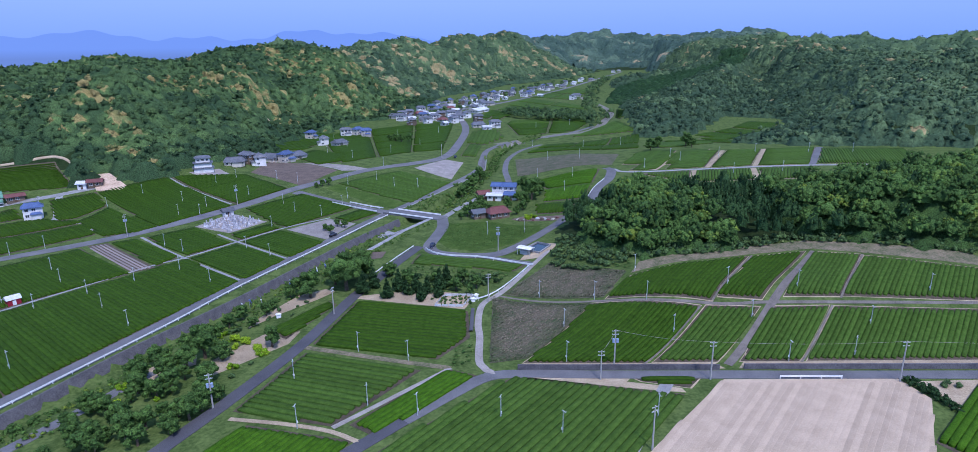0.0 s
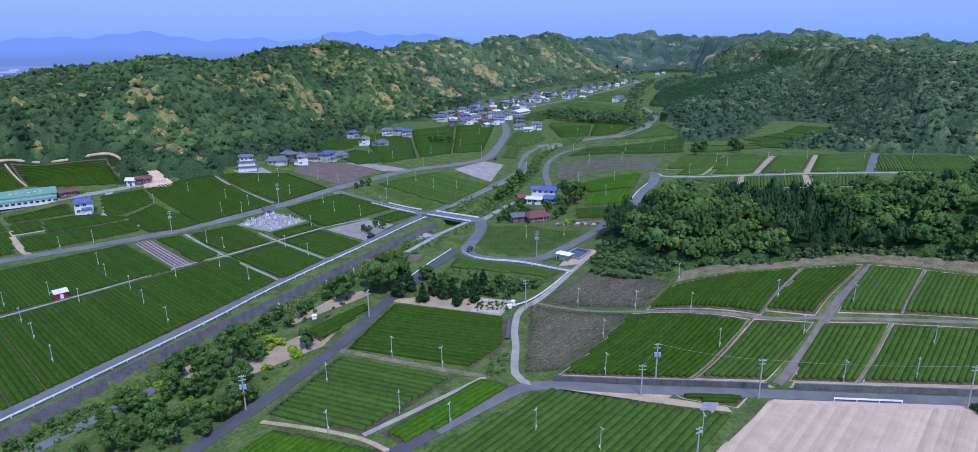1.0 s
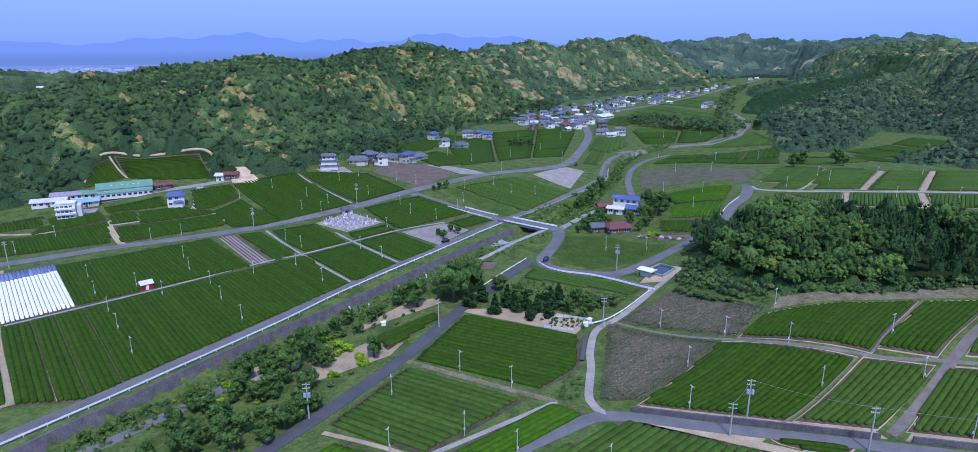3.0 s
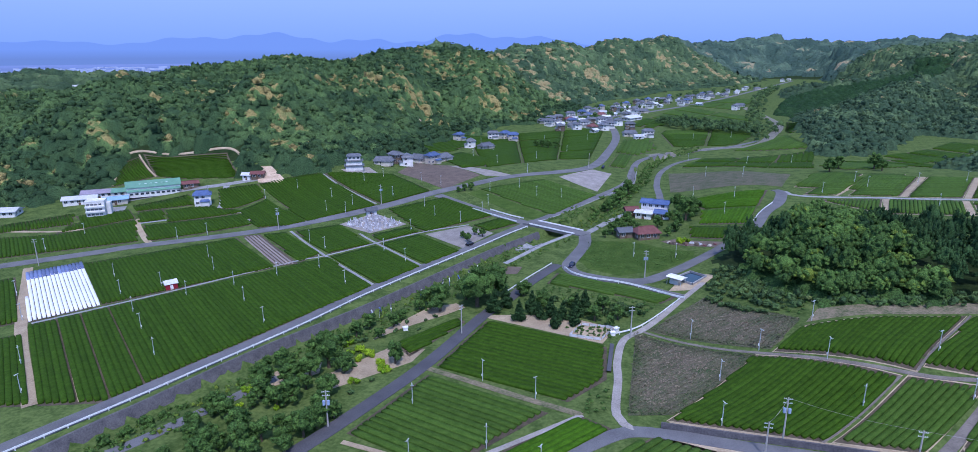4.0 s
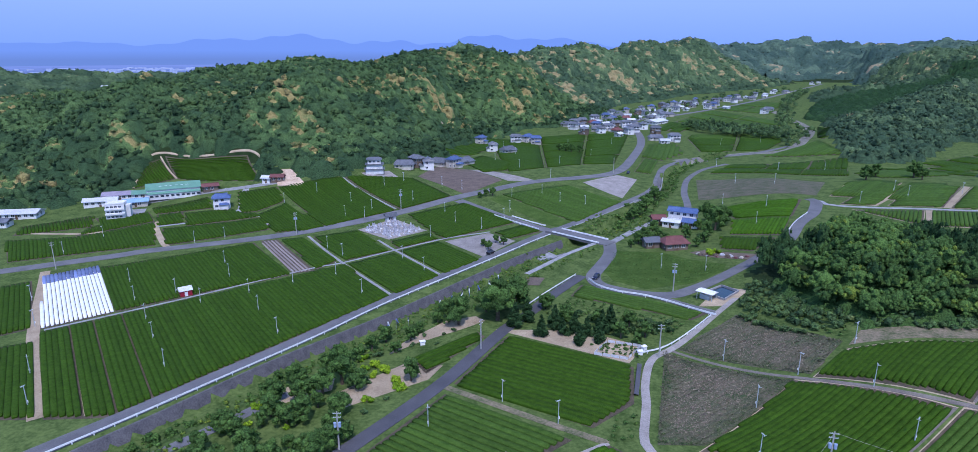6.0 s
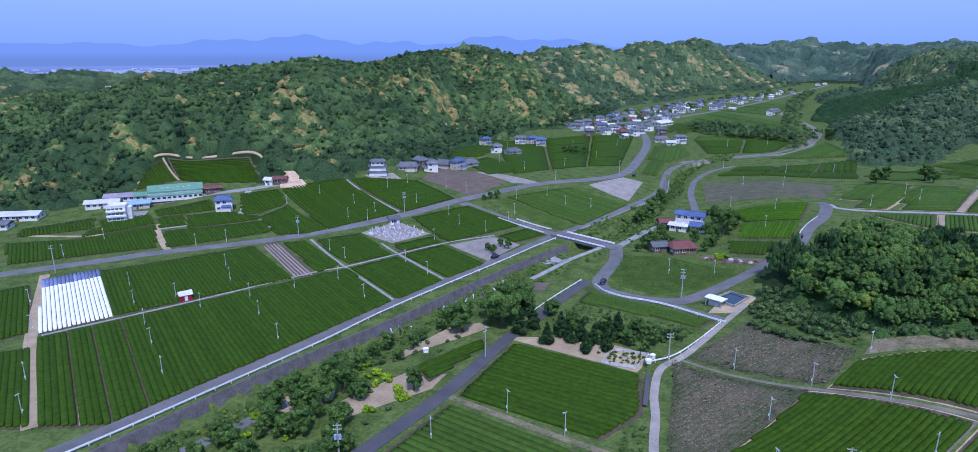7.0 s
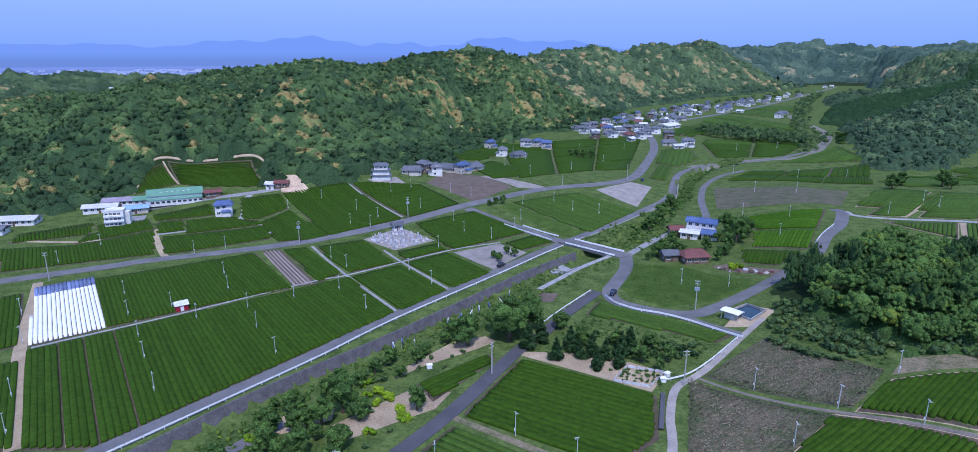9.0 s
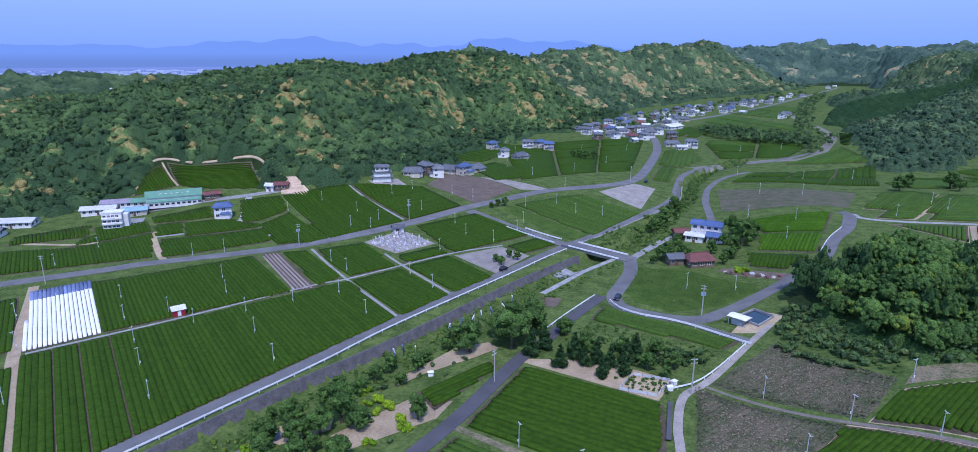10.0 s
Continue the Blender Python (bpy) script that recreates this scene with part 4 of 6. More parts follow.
BASIN = [(148, 388), (176, 362), (240, 350), (262, 425), (330, 560), (420, 800), (430, 1010), (300, 790), (232, 650), (228, 600), (262, 590), (262, 540), (222, 486), (185, 430)]
PLANTATION = [(140, 745), (160, 838), (180, 908), (243, 989), (350, 1115), (455, 1270), (490, 1210), (400, 1040), (300, 880), (215, 745), (170, 690)]
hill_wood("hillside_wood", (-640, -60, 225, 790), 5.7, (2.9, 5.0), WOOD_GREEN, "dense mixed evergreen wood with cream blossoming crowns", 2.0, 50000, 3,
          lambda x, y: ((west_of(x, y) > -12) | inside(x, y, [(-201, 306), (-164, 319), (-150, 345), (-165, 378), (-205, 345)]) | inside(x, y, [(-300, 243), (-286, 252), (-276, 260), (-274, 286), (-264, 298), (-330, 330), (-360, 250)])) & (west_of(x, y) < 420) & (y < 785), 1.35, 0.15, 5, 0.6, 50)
hill_wood("east_wood", (80, 560, 335, 900), 6.6, (3.4, 5.6), FAR_HAZE_GREEN, "dense green wood on the eastern spur", 2.2, 30000, 4,
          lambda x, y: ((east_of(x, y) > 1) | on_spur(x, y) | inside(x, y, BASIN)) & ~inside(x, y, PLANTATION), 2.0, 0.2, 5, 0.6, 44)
hill_wood("conifer_plantation", (120, 500, 700, 1290), 5.4, (2.4, 3.4), DARK_GREEN, "even dark conifer plantation on a low spur", 2.0, 20000, 9,
          lambda x, y: inside(x, y, PLANTATION), 9.0, 0.1, 2, 0.6)
hill_wood("far_wood", (-700, 700, 785, 1500), 8.0, (4.2, 7.2), FAR_HAZE_GREEN, "far wooded hills up the valley", 2.6, 80000, 5,
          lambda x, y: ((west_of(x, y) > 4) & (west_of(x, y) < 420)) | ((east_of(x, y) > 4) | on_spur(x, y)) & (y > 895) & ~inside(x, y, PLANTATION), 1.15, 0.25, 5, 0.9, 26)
hill_wood("distant_wood", (-900, 1500, 1500, 2700), 17, (9, 14), DISTANT_HAZE_GREEN, "distant wooded ridges", 7.0, 20000, 6,
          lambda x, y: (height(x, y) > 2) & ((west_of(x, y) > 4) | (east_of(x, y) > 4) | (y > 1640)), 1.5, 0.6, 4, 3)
hill_wood("low_hill_wood", (-1500, -640, 300, 1150), 13, (6.5, 10), FAR_HAZE_GREEN, "low wooded hills before the plain", 3.6, 30000, 7,
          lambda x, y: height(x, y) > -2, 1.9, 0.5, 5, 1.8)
hill_wood("side_wood", (560, 1300, 335, 1500), 17, (8, 13), FAR_HAZE_GREEN, "wooded hills beyond the terraces", 5, 20000, 8,
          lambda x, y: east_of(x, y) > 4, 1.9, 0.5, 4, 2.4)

# the wood beside the tea terraces
x, y, rng = scatter(10, 245, 160, 300, 4.6, 12, lambda a, b: inside(a, b, NEAR_WOOD))
t = np.clip(rng.beta(2, 2, len(x)), 0, 0.8)
t[rng.uniform(size=len(x)) < 0.025] = 0.9
dark = (rng.uniform(size=len(x)) < 0.05) | (np.hypot(x - 34, y - 226) < 13) | (np.abs(x - 86 + (y - 190) * 0.1) < 13) & (y < 235)
r = rng.uniform(2.8, 4.8, len(x))
rim = off_line(x, y, NEAR_WOOD + NEAR_WOOD[:1])
z = height(x, y) + 5.0 * sstep(2, 14, rim) * sstep(30, 52, x) + 4 * sstep(100, 140, x) * sstep(2, 14, rim)
k = ~dark
# added filler below the crowns; shade between them put into its cut tone
canopy("terrace_canopy", x[k], y[k], z[k] - 1.1 * r[k], r[k], t[k] * 0.4, NEAR_GREEN, "dark leafy filler sheet below the crowns of the wood", 1.8, 20000, 15, 0.85, 5, 0.3)
wood("terrace_wood", zip(x[k], y[k], z[k], r[k], t[k]), NEAR_GREEN, "leafy green broadleaf wood above the tea terraces", 1, 800, 13, 0.85, spray=0.03, lumps=26, clump=(0.15, 0.29))
wood("cedar_wood", zip(x[dark], y[dark], z[dark], r[dark] * 0.8, t[dark]), DARK_GREEN, "dark conifers among the broadleaf wood", 1, 700, 14, 1.5, 0.45, spray=0.035, lumps=22, clump=(0.14, 0.27))

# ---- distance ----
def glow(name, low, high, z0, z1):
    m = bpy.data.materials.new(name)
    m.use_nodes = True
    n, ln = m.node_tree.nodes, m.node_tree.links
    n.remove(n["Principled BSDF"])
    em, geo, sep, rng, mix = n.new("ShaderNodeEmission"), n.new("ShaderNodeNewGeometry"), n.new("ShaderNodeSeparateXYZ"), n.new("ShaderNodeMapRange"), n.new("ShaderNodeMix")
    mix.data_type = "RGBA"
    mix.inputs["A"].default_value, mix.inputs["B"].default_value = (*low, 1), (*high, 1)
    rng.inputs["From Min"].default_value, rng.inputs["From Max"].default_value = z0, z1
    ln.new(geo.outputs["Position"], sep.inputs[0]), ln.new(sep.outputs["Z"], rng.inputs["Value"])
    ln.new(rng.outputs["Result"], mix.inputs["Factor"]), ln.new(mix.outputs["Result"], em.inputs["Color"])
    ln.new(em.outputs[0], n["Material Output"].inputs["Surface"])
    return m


def ring(name, radius, bottom, top, mat, label, a0=-70, a1=80, step=0.5):
    """A curtain round the place; top(a) gives its upper edge by the angle west of north."""
    a = np.arange(a0, a1, step)
    x, y = -radius * np.sin(np.radians(a)), radius * np.cos(np.radians(a))
    n = len(a)
    verts = [(p, q, bottom) for p, q in zip(x, y)] + [(p, q, float(h)) for p, q, h in zip(x, y, top(a))]
    ob = link(name, verts, [(i, i + 1, n + i + 1, n + i) for i in range(n - 1)], mat)
    return tagged(ob, label, "backdrop", kind="structure")


ring("sky_backdrop", 3620, -60, lambda a: 1100 + 0 * a, glow("sky_haze", (0.232, 0.392, 0.86), (0.33, 0.50, 1.0), 60 * UNIT, 320 * UNIT), "clear pale blue sky above the horizon", -180, 180.5, 2)
# haze is put into the glow colour; the foot stands for the far plain
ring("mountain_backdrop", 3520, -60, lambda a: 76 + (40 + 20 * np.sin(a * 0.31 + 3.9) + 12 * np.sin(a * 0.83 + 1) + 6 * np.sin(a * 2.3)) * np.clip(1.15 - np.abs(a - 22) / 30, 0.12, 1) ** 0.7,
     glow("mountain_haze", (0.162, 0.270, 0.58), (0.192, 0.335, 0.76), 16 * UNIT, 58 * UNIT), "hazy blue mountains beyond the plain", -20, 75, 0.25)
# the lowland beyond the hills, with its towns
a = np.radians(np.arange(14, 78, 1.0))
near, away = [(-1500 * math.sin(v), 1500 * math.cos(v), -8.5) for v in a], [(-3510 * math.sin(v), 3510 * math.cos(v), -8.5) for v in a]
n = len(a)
# flat glowing sheet; haze is put into its colour and grows with distance
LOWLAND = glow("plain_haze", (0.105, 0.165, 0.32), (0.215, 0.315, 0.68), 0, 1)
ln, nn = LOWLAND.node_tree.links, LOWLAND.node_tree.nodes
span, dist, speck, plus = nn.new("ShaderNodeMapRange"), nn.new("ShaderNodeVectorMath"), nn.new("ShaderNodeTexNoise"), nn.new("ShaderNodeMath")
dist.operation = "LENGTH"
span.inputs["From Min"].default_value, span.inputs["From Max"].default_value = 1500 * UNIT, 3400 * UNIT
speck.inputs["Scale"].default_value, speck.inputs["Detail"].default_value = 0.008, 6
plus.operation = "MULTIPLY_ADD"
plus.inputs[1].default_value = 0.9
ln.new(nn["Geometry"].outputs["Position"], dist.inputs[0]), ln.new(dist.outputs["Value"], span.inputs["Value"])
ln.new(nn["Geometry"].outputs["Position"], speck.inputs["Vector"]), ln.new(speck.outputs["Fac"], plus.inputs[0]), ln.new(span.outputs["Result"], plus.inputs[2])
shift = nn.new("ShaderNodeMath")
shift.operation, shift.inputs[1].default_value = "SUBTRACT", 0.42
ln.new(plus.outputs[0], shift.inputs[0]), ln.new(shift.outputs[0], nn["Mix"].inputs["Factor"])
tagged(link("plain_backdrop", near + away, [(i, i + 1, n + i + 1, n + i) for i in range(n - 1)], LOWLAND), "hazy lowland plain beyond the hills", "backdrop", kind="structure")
town = bmesh.new()
rng = np.random.default_rng(17)
for _ in range(300):
    v, d = math.radians(rng.normal(44, 11)), rng.uniform(1600, 2900)
    s = rng.uniform(5, 22)
    m = pose(-d * math.sin(v), d * math.cos(v), -8, 0, 0, rng.uniform(0, 90)) @ Matrix.Diagonal((s * 1.6, s, rng.uniform(6, 12), 1))
    bmesh.ops.create_cube(town, size=1, matrix=m)
tagged(part("town", town, plain("pale_town_walls", (0.42, 0.48, 0.62), 0.8)), "distant pale buildings of a lowland town", "town", kind="stuff")

CUT = material("fresh_cut_sand", (0.40, 0.28, 0.19), (0.68, 0.52, 0.39), 4, 0.8, 0.95, 0.8, spread=0, coords="World")
# ---- special plots ----
tea_field([(-203.1, 179.5), (-193.7, 193.4), (-153.5, 159.6), (-164.0, 145.5)], (0.77, -0.638), plain("white_cover_sheet", (0.86, 0.86, 0.87), 0.5), "long white cover sheets laid over crop rows",
          None, 1.12, 0.45, "covered rows", ("covered_plot", "cover_sheet", "covered crop"), 0.88)
tea_field([(-203.6, 179.9), (-194.2, 193.8), (-185.8, 186.6), (-195.0, 172.7)], (0.77, -0.638), plain("blue_cover_sheet", (0.16, 0.20, 0.36), 0.4, 0, 0.35), "blue-grey cover sheets laid over crop rows",
          None, 1.12, 0.62, "covered rows", ("covered_plot", "cover_sheet", "covered crop"), 0.98)
tea_field([(-154.9, 233.2), (-148.5, 235.9), (-114.3, 205.2), (-120.3, 200.9)], (0.74, -0.67), plain("straw_mulch", (0.27, 0.225, 0.21), 0.9, 0, 0.15), "bare field with pale mulched strips",
          None, 1.25, 0.16, "mulched rows", ("mulched_plot", "mulch_strip", "field"), 0.6)
tea_field([(50, 121.3), (87, 120.8), (88.8, 112.7), (76.5, 93.5), (66, 81), (16, 81), (28.8, 97.4)], (0.62, 0.785), BARE, "pale tilled field with low dry ridges",
          None, 1.1, 0.09, "tilled rows", ("tilled_plot", "soil_ridge", "field"), 0.97, bed_mat=BARE)


# ---- rails, walls and the bridge ----
def along(points, offset):
    line = smooth_line(points)
    return line + sides_of(line) * offset


def rail(points, offset, label, lift=0.0, gap=4.0, size=0.36):
    """A guard rail: one beam and its posts."""
    line = along(points, offset)
    ob = tagged(thing("guard_rail", *line[0]), label, "guard rail", "guard rails")
    o = np.array(ob.location)
    z = height(line[:, 0], line[:, 1]) if lift is not None else np.zeros(len(line))
    sd = sides_of(line) * 0.06
    verts, faces = [], []
    for i, (p, s, h) in enumerate(zip(line, sd, z + (lift or 0))):
        for u, v in ((-1, 0.5), (1, 0.5), (1, 0.5 + size), (-1, 0.5 + size)):
            verts.append((p[0] + s[0] * u - o[0], p[1] + s[1] * u - o[1], h + v - o[2]))
        if i:
            faces += [((i - 1) * 4 + k, (i - 1) * 4 + (k + 1) % 4, i * 4 + (k + 1) % 4, i * 4 + k) for k in range(4)]
    faces += [(3, 2, 1, 0), tuple(len(verts) - 4 + k for k in range(4))]
    link("beam", verts, faces, RAIL, ob)
    first = None
    for i in range(0, len(line), max(1, int(gap / 2))):
        at = (line[i][0] - o[0], line[i][1] - o[1], z[i] + (lift or 0) - o[2])
        if first is None:
            first = part("post", block(-0.07, 0.07, -0.07, 0.07, -0.3, 0.9), RAIL, ob)
            q = first
        else:
            q = new("post", first.data)
            q.parent = ob
        q.location = at
    return ob


MAIN = [(-128, 62), (-114.8, 94.7), (-106.3, 114.1), (-99.5, 130.7), (-88.3, 158.5), (-79.3, 184.7), (-59.5, 230.6), (-51.2, 250.9), (-45.5, 263)]
rail(MAIN, 2.55, "white guard rail along the stream road")
rail([(-22.5, 214), (-19.6, 209.2), (-13.4, 205.2), (-4.7, 203), (5.3, 198), (14, 191.5)], 0, "white guard rail round the bend", gap=6, size=0.5)
rail([(14.5, 190.5), (3.4, 170), (-3.6, 163.5)], 2.0, "white guard rail beside the farm lane")
rail([(-72, 284.2), (-58, 274.9), (-49, 268.6)], 0, "white guard rail of the link road", size=0.5)
rail([(-64, 284.5), (-52, 276.8), (-47, 274)], 0, "white guard rail of the link road", size=0.5)
rail([(-27.2, 217.2), (-33.4, 200.3), (-37, 189)], 0, "white guard rail beside the lane")
rail([(62, 121.3), (75, 120.9)], 0, "low white rail beside the farm road")
rail([(38.5, 249.5), (45.8, 270.5), (53, 285)], 0, "white guard rail of the hill lane")


def wall(points, offset, profile, mat, label, name="retaining_wall", base=None):
    """A wall that follows a line; profile: steps outwards and heights over the ground beside the line."""
    line = smooth_line(points, 3)
    side = sides_of(line)
    h = height(*(line + side * (offset if base is None else base)).T)
    verts = [(p[0] + s[0] * (offset + u), p[1] + s[1] * (offset + u), g + v) for p, s, g in zip(line, side, h) for u, v in profile]
    n = len(profile)
    faces = [(i * n + k, i * n + k + 1, i * n + n + k + 1, i * n + n + k) for i in range(len(line) - 1) for k in range(n - 1)]
    return tagged(link(name, verts, faces, mat), label, "wall", kind="structure")


wall(STREAM[:8], -5.4, ((0, -1.2), (0, 0.12), (0.6, 0.12), (1.8, -2.5), (1.9, -3.6)), OLD_CONCRETE, "weathered concrete stream wall below the road", "stream_wall", -7.5)
wall([(-47, 268), (-35, 285), (-12.2, 336), (-5, 363.6), (-3.6, 390.2)], 2.2, ((0, -0.5), (0, 0.25), (0.4, 0.25), (0.5, -0.6)), CONCRETE, "low concrete kerb of the bank road", "kerb", 0)
wall([(6, 126.4), (19.6, 126), (35.5, 125.8), (50.5, 125.4)], 0, ((0, -0.3), (-0.05, 1.25), (-0.4, 1.25), (-0.5, -0.3)), OLD_CONCRETE, "dark stained retaining wall below the tea")
wall([(56, 125.6), (69.6, 125.3), (108, 124.6), (160, 123.8)], 0, ((0, -0.3), (-0.05, 1.25), (-0.4, 1.25), (-0.5, -0.3)), OLD_CONCRETE, "dark stained retaining wall below the tea")
wall([(-5.2, 160), (-5.3, 146)], 0, ((0, -0.3), (-0.05, 0.5), (-1.0, 0.5), (-1.0, -0.3)), DARK_ASPHALT, "dark concrete ditch edge beside the lane")
plot("sand_plot", [(6, 126.8), (52, 126), (50.4, 128.7), (38, 128.6), (8, 129.2)], SAND, "bare sandy strip above the wall")
plot("sand_plot", [(55, 126), (125, 125.2), (123, 128.4), (57, 128.7)], SAND, "bare sandy strip above the wall")
plot("sand_plot", [(5.5, 124.8), (30, 122), (29, 120.8), (40, 118), (40.4, 116.2), (5.4, 122.6)], SAND, "bare sandy strip beside the farm road")
plot("sand_plot", [(44, 176), (75, 182.5), (96, 184.5), (96, 178), (76, 176.3), (40, 169)], SCRUB, "scrubby sandy bank at the foot of the wood")
plot("sand_plot", [(96, 184.5), (137, 171), (138, 162), (106, 173.5), (96, 177.5)], SCRUB, "scrubby sandy bank at the foot of the wood")
plot("sand_plot", [(-200, 315.5), (-192, 317), (-177, 304), (-177, 299.5), (-189.5, 299.5)], CUT, "sandy quarry cutting at the foot of the hill", 0.5)
plot("sand_plot", [(-186, 518), (-181, 525), (-175, 517), (-178, 507)], SAND, "bare landslip scar on the wooded slope", 1.2)
strip("lane", [(37.5, 120), (32, 110), (25.5, 98), (16, 83)], 2.6, CONCRETE, "grey concrete lane between tea and tilled field", 0.10)

plot("sand_plot", [(90, 119.6), (104, 120), (101, 114), (95, 107), (91.2, 106.5)], SAND, "sandy corner behind the dark hedge")
plot("concrete_weir", [(-44, 239.5), (-41, 247.5), (-34, 240), (-37, 232.5)], CONCRETE, "grey concrete weir apron in the stream bed", 0.5)
plot("soil_plot", [(-42.5, 213), (-36.5, 213.5), (-37, 206.5), (-40.5, 206)], BROWN, "small bare red-brown soil patch", 0.1)
strip("path", [(-25, 254.5), (-33.5, 239), (-39, 225.5), (-43, 216)], 1.9, CONCRETE, "pale concrete path above the weir", 0.12, category="path")
bridge = tagged(thing("road_bridge", -31.6, 261.7, -28), "grey concrete road bridge over the stream", "bridge")
part("deck", block(-14.5, 14.5, -3.2, 3.2, -0.75, 0.32, 0.04), ASPHALT, bridge)
for s in (-1, 1):
    part("parapet", block(-11, 11, s * 3.2 - 0.15, s * 3.2 + 0.15, 0.33, 0.85, 0.03), RAIL, bridge, "pale metal parapet")
for s in (-1, 1):
    part("abutment", block(s * 7.2 - 1.2, s * 7.2 + 1.2, -3.0, 3.0, -3.4, -0.76, 0.05), CONCRETE, bridge)
bridge.location.z = -0.55


# ---- poles ----
def frost_fan():
    ob = tagged(new("frost_fan"), "slim grey frost fan on a pole in the tea", "frost fan", "frost fans over the tea")
    part("pole", rod((0, 0, -0.3), (0, 0, 5.0), 0.10, 0.075), POLE, ob)
    part("motor", rod((0, -0.5, 5.05), (0, 0.28, 5.18), 0.11, 0.10, 8), POLE, ob, "white motor housing")
    hub = part("fan_blade", joined(block(-0.34, -0.06, -0.56, -0.52, 5.0, 5.09), block(0.06, 0.34, -0.56, -0.52, 4.98, 5.07)), POLE, ob)
    part("control_box", block(-0.16, 0.16, 0.09, 0.25, 1.1, 1.6, 0.02), WHITE, ob)
    return ob


def utility_pole(tall, transformer):
    ob = tagged(new("utility_pole"), "tall concrete utility pole with crossarms" + (" and transformers" if transformer else ""), "utility pole", "utility poles")
    part("pole", rod((0, 0, -0.5), (0, 0, tall), 0.19, 0.12, 9), POST, ob)
    for k in (0.35, 1.15):
        arm = part("crossarm", block(-0.75, 0.75, -0.04, 0.04, tall - k - 0.05, tall - k + 0.05), POLE, ob)
        for x in (-0.66, -0.34, 0.34, 0.66):
            part("insulator", rod((x, 0, tall - k + 0.05), (x, 0, tall - k + 0.2), 0.05, 0.03, 6), WHITE, arm)
    if transformer:
        for x in (-0.42, 0.42):
            part("transformer", rod((x, -0.2, tall - 3.0), (x, -0.2, tall - 2.1), 0.27, 0.27, 10), plain("transformer_blue", (0.30, 0.38, 0.55)), ob, "pale blue transformer can")
    return ob


FAN_ROWS = [
    [(-168.8, 181.7), (-154.1, 168.3), (-139.3, 156.8), (-127.7, 146.7), (-146.2, 176.5), (-132.4, 170.7), (-167.2, 146.7), (-186.8, 162.1), (-113.0, 134.2), (-111.7, 169.3), (-97.1, 156.4), (-123.1, 181), (-114.1, 191.3), (-88.2, 187.7), (-103.9, 200.7), (-139.0, 192.8), (-77.2, 211.8), (-89.3, 222.1), (-142.1, 124.4), (-129.1, 113.0)],
    [(-174.2, 281.2), (-164.6, 294.9), (-135.5, 268.0), (-131.4, 324.9), (-89.0, 250.0), (-85.5, 270.7), (-179.3, 225.3), (-170.7, 232.4), (-217.5, 200.7), (-220.6, 222.0), (-122.7, 228.9), (-112.3, 221.1), (-137.2, 313.5), (-114.4, 295.1), (-94.1, 282.3), (-72.3, 265.0), (-66.8, 292.3), (-66.6, 280.4), (-97.6, 318.5), (-109.7, 323.1), (-141.9, 286.2), (-127.5, 278.1), (-126.1, 267.8)],
    [(-43.2, 124.8), (-25.0, 113.6), (-37.3, 106.5), (17.3, 129.9), (43.9, 138.6), (40.3, 151.3), (61.7, 153.9), (18.5, 145.5), (27.9, 157.2), (13.9, 165.8), (41.3, 169.5), (79.2, 152.3), (-14.4, 109.3), (-31.6, 137.6), (-19.0, 132.2), (-0.6, 230.0), (13.3, 229.8), (1.9, 107.4), (13.2, 101.9), (32.2, 107.2), (67.2, 128.7), (63.8, 142.2), (82.9, 130.3), (112.0, 150.2), (91.6, 139.9)],
    [(-70.7, 312.9), (-57.7, 321.4), (-47.2, 310.8), (-35.4, 310.4), (40.4, 300.5), (24.8, 316.3), (76.2, 305.5), (96.7, 316.3), (94.8, 327.5), (33.8, 276.7), (-58.9, 352.1), (-82.3, 381.4), (-105, 412), (-62, 402), (-100, 448), (-48, 446), (-118, 486), (-72, 505), (-40, 515), (40, 530), (70, 548), (30, 430), (62, 412), (88, 420), (34, 360), (50, 345), (118, 322), (140, 330), (168, 330), (190, 328), (110, 280), (132, 280)],
]
fan = frost_fan()
fan.matrix_world = pose(-150, 205, float(height(-150, 205)), 0, 0, 20)
turns = np.random.default_rng(21)
for group in FAN_ROWS:
    for x, y in group:
        copy_thing(fan, pose(x, y, float(height(x, y)), 0, 0, turns.uniform(-60, 60)))
for x, y, tall, cans, turn in ((27.5, 126.9, 9.3, True, 0), (47.1, 121.4, 9, False, 0), (86.6, 119.6, 9.5, False, 0), (-56.9, 114.6, 8, True, 20), (-42.6, 160, 8, False, 70), (3.1, 209.6, 9, True, 0), (-0.4, 164.9, 8.5, False, 20),
                               (-144.3, 242.6, 9.5, True, 40), (-115.2, 282.6, 9.5, True, 40), (-205.5, 186.9, 10, False, 40), (-28.6, 387, 9, False, 80), (-199.4, 273.5, 9, False, 30), (28.6, 97.2, 9, False, 30), (23.6, 121.7, 7, False, 0)):
    utility_pole(tall, cans).matrix_world = pose(x, y, float(height(x, y)), 0, 0, turn)
lines = [(23.6, 121.7, 7), (27.5, 126.9, 9.3), (47.1, 121.4, 9), (86.6, 119.6, 9.5), (150, 118, 9.5)]
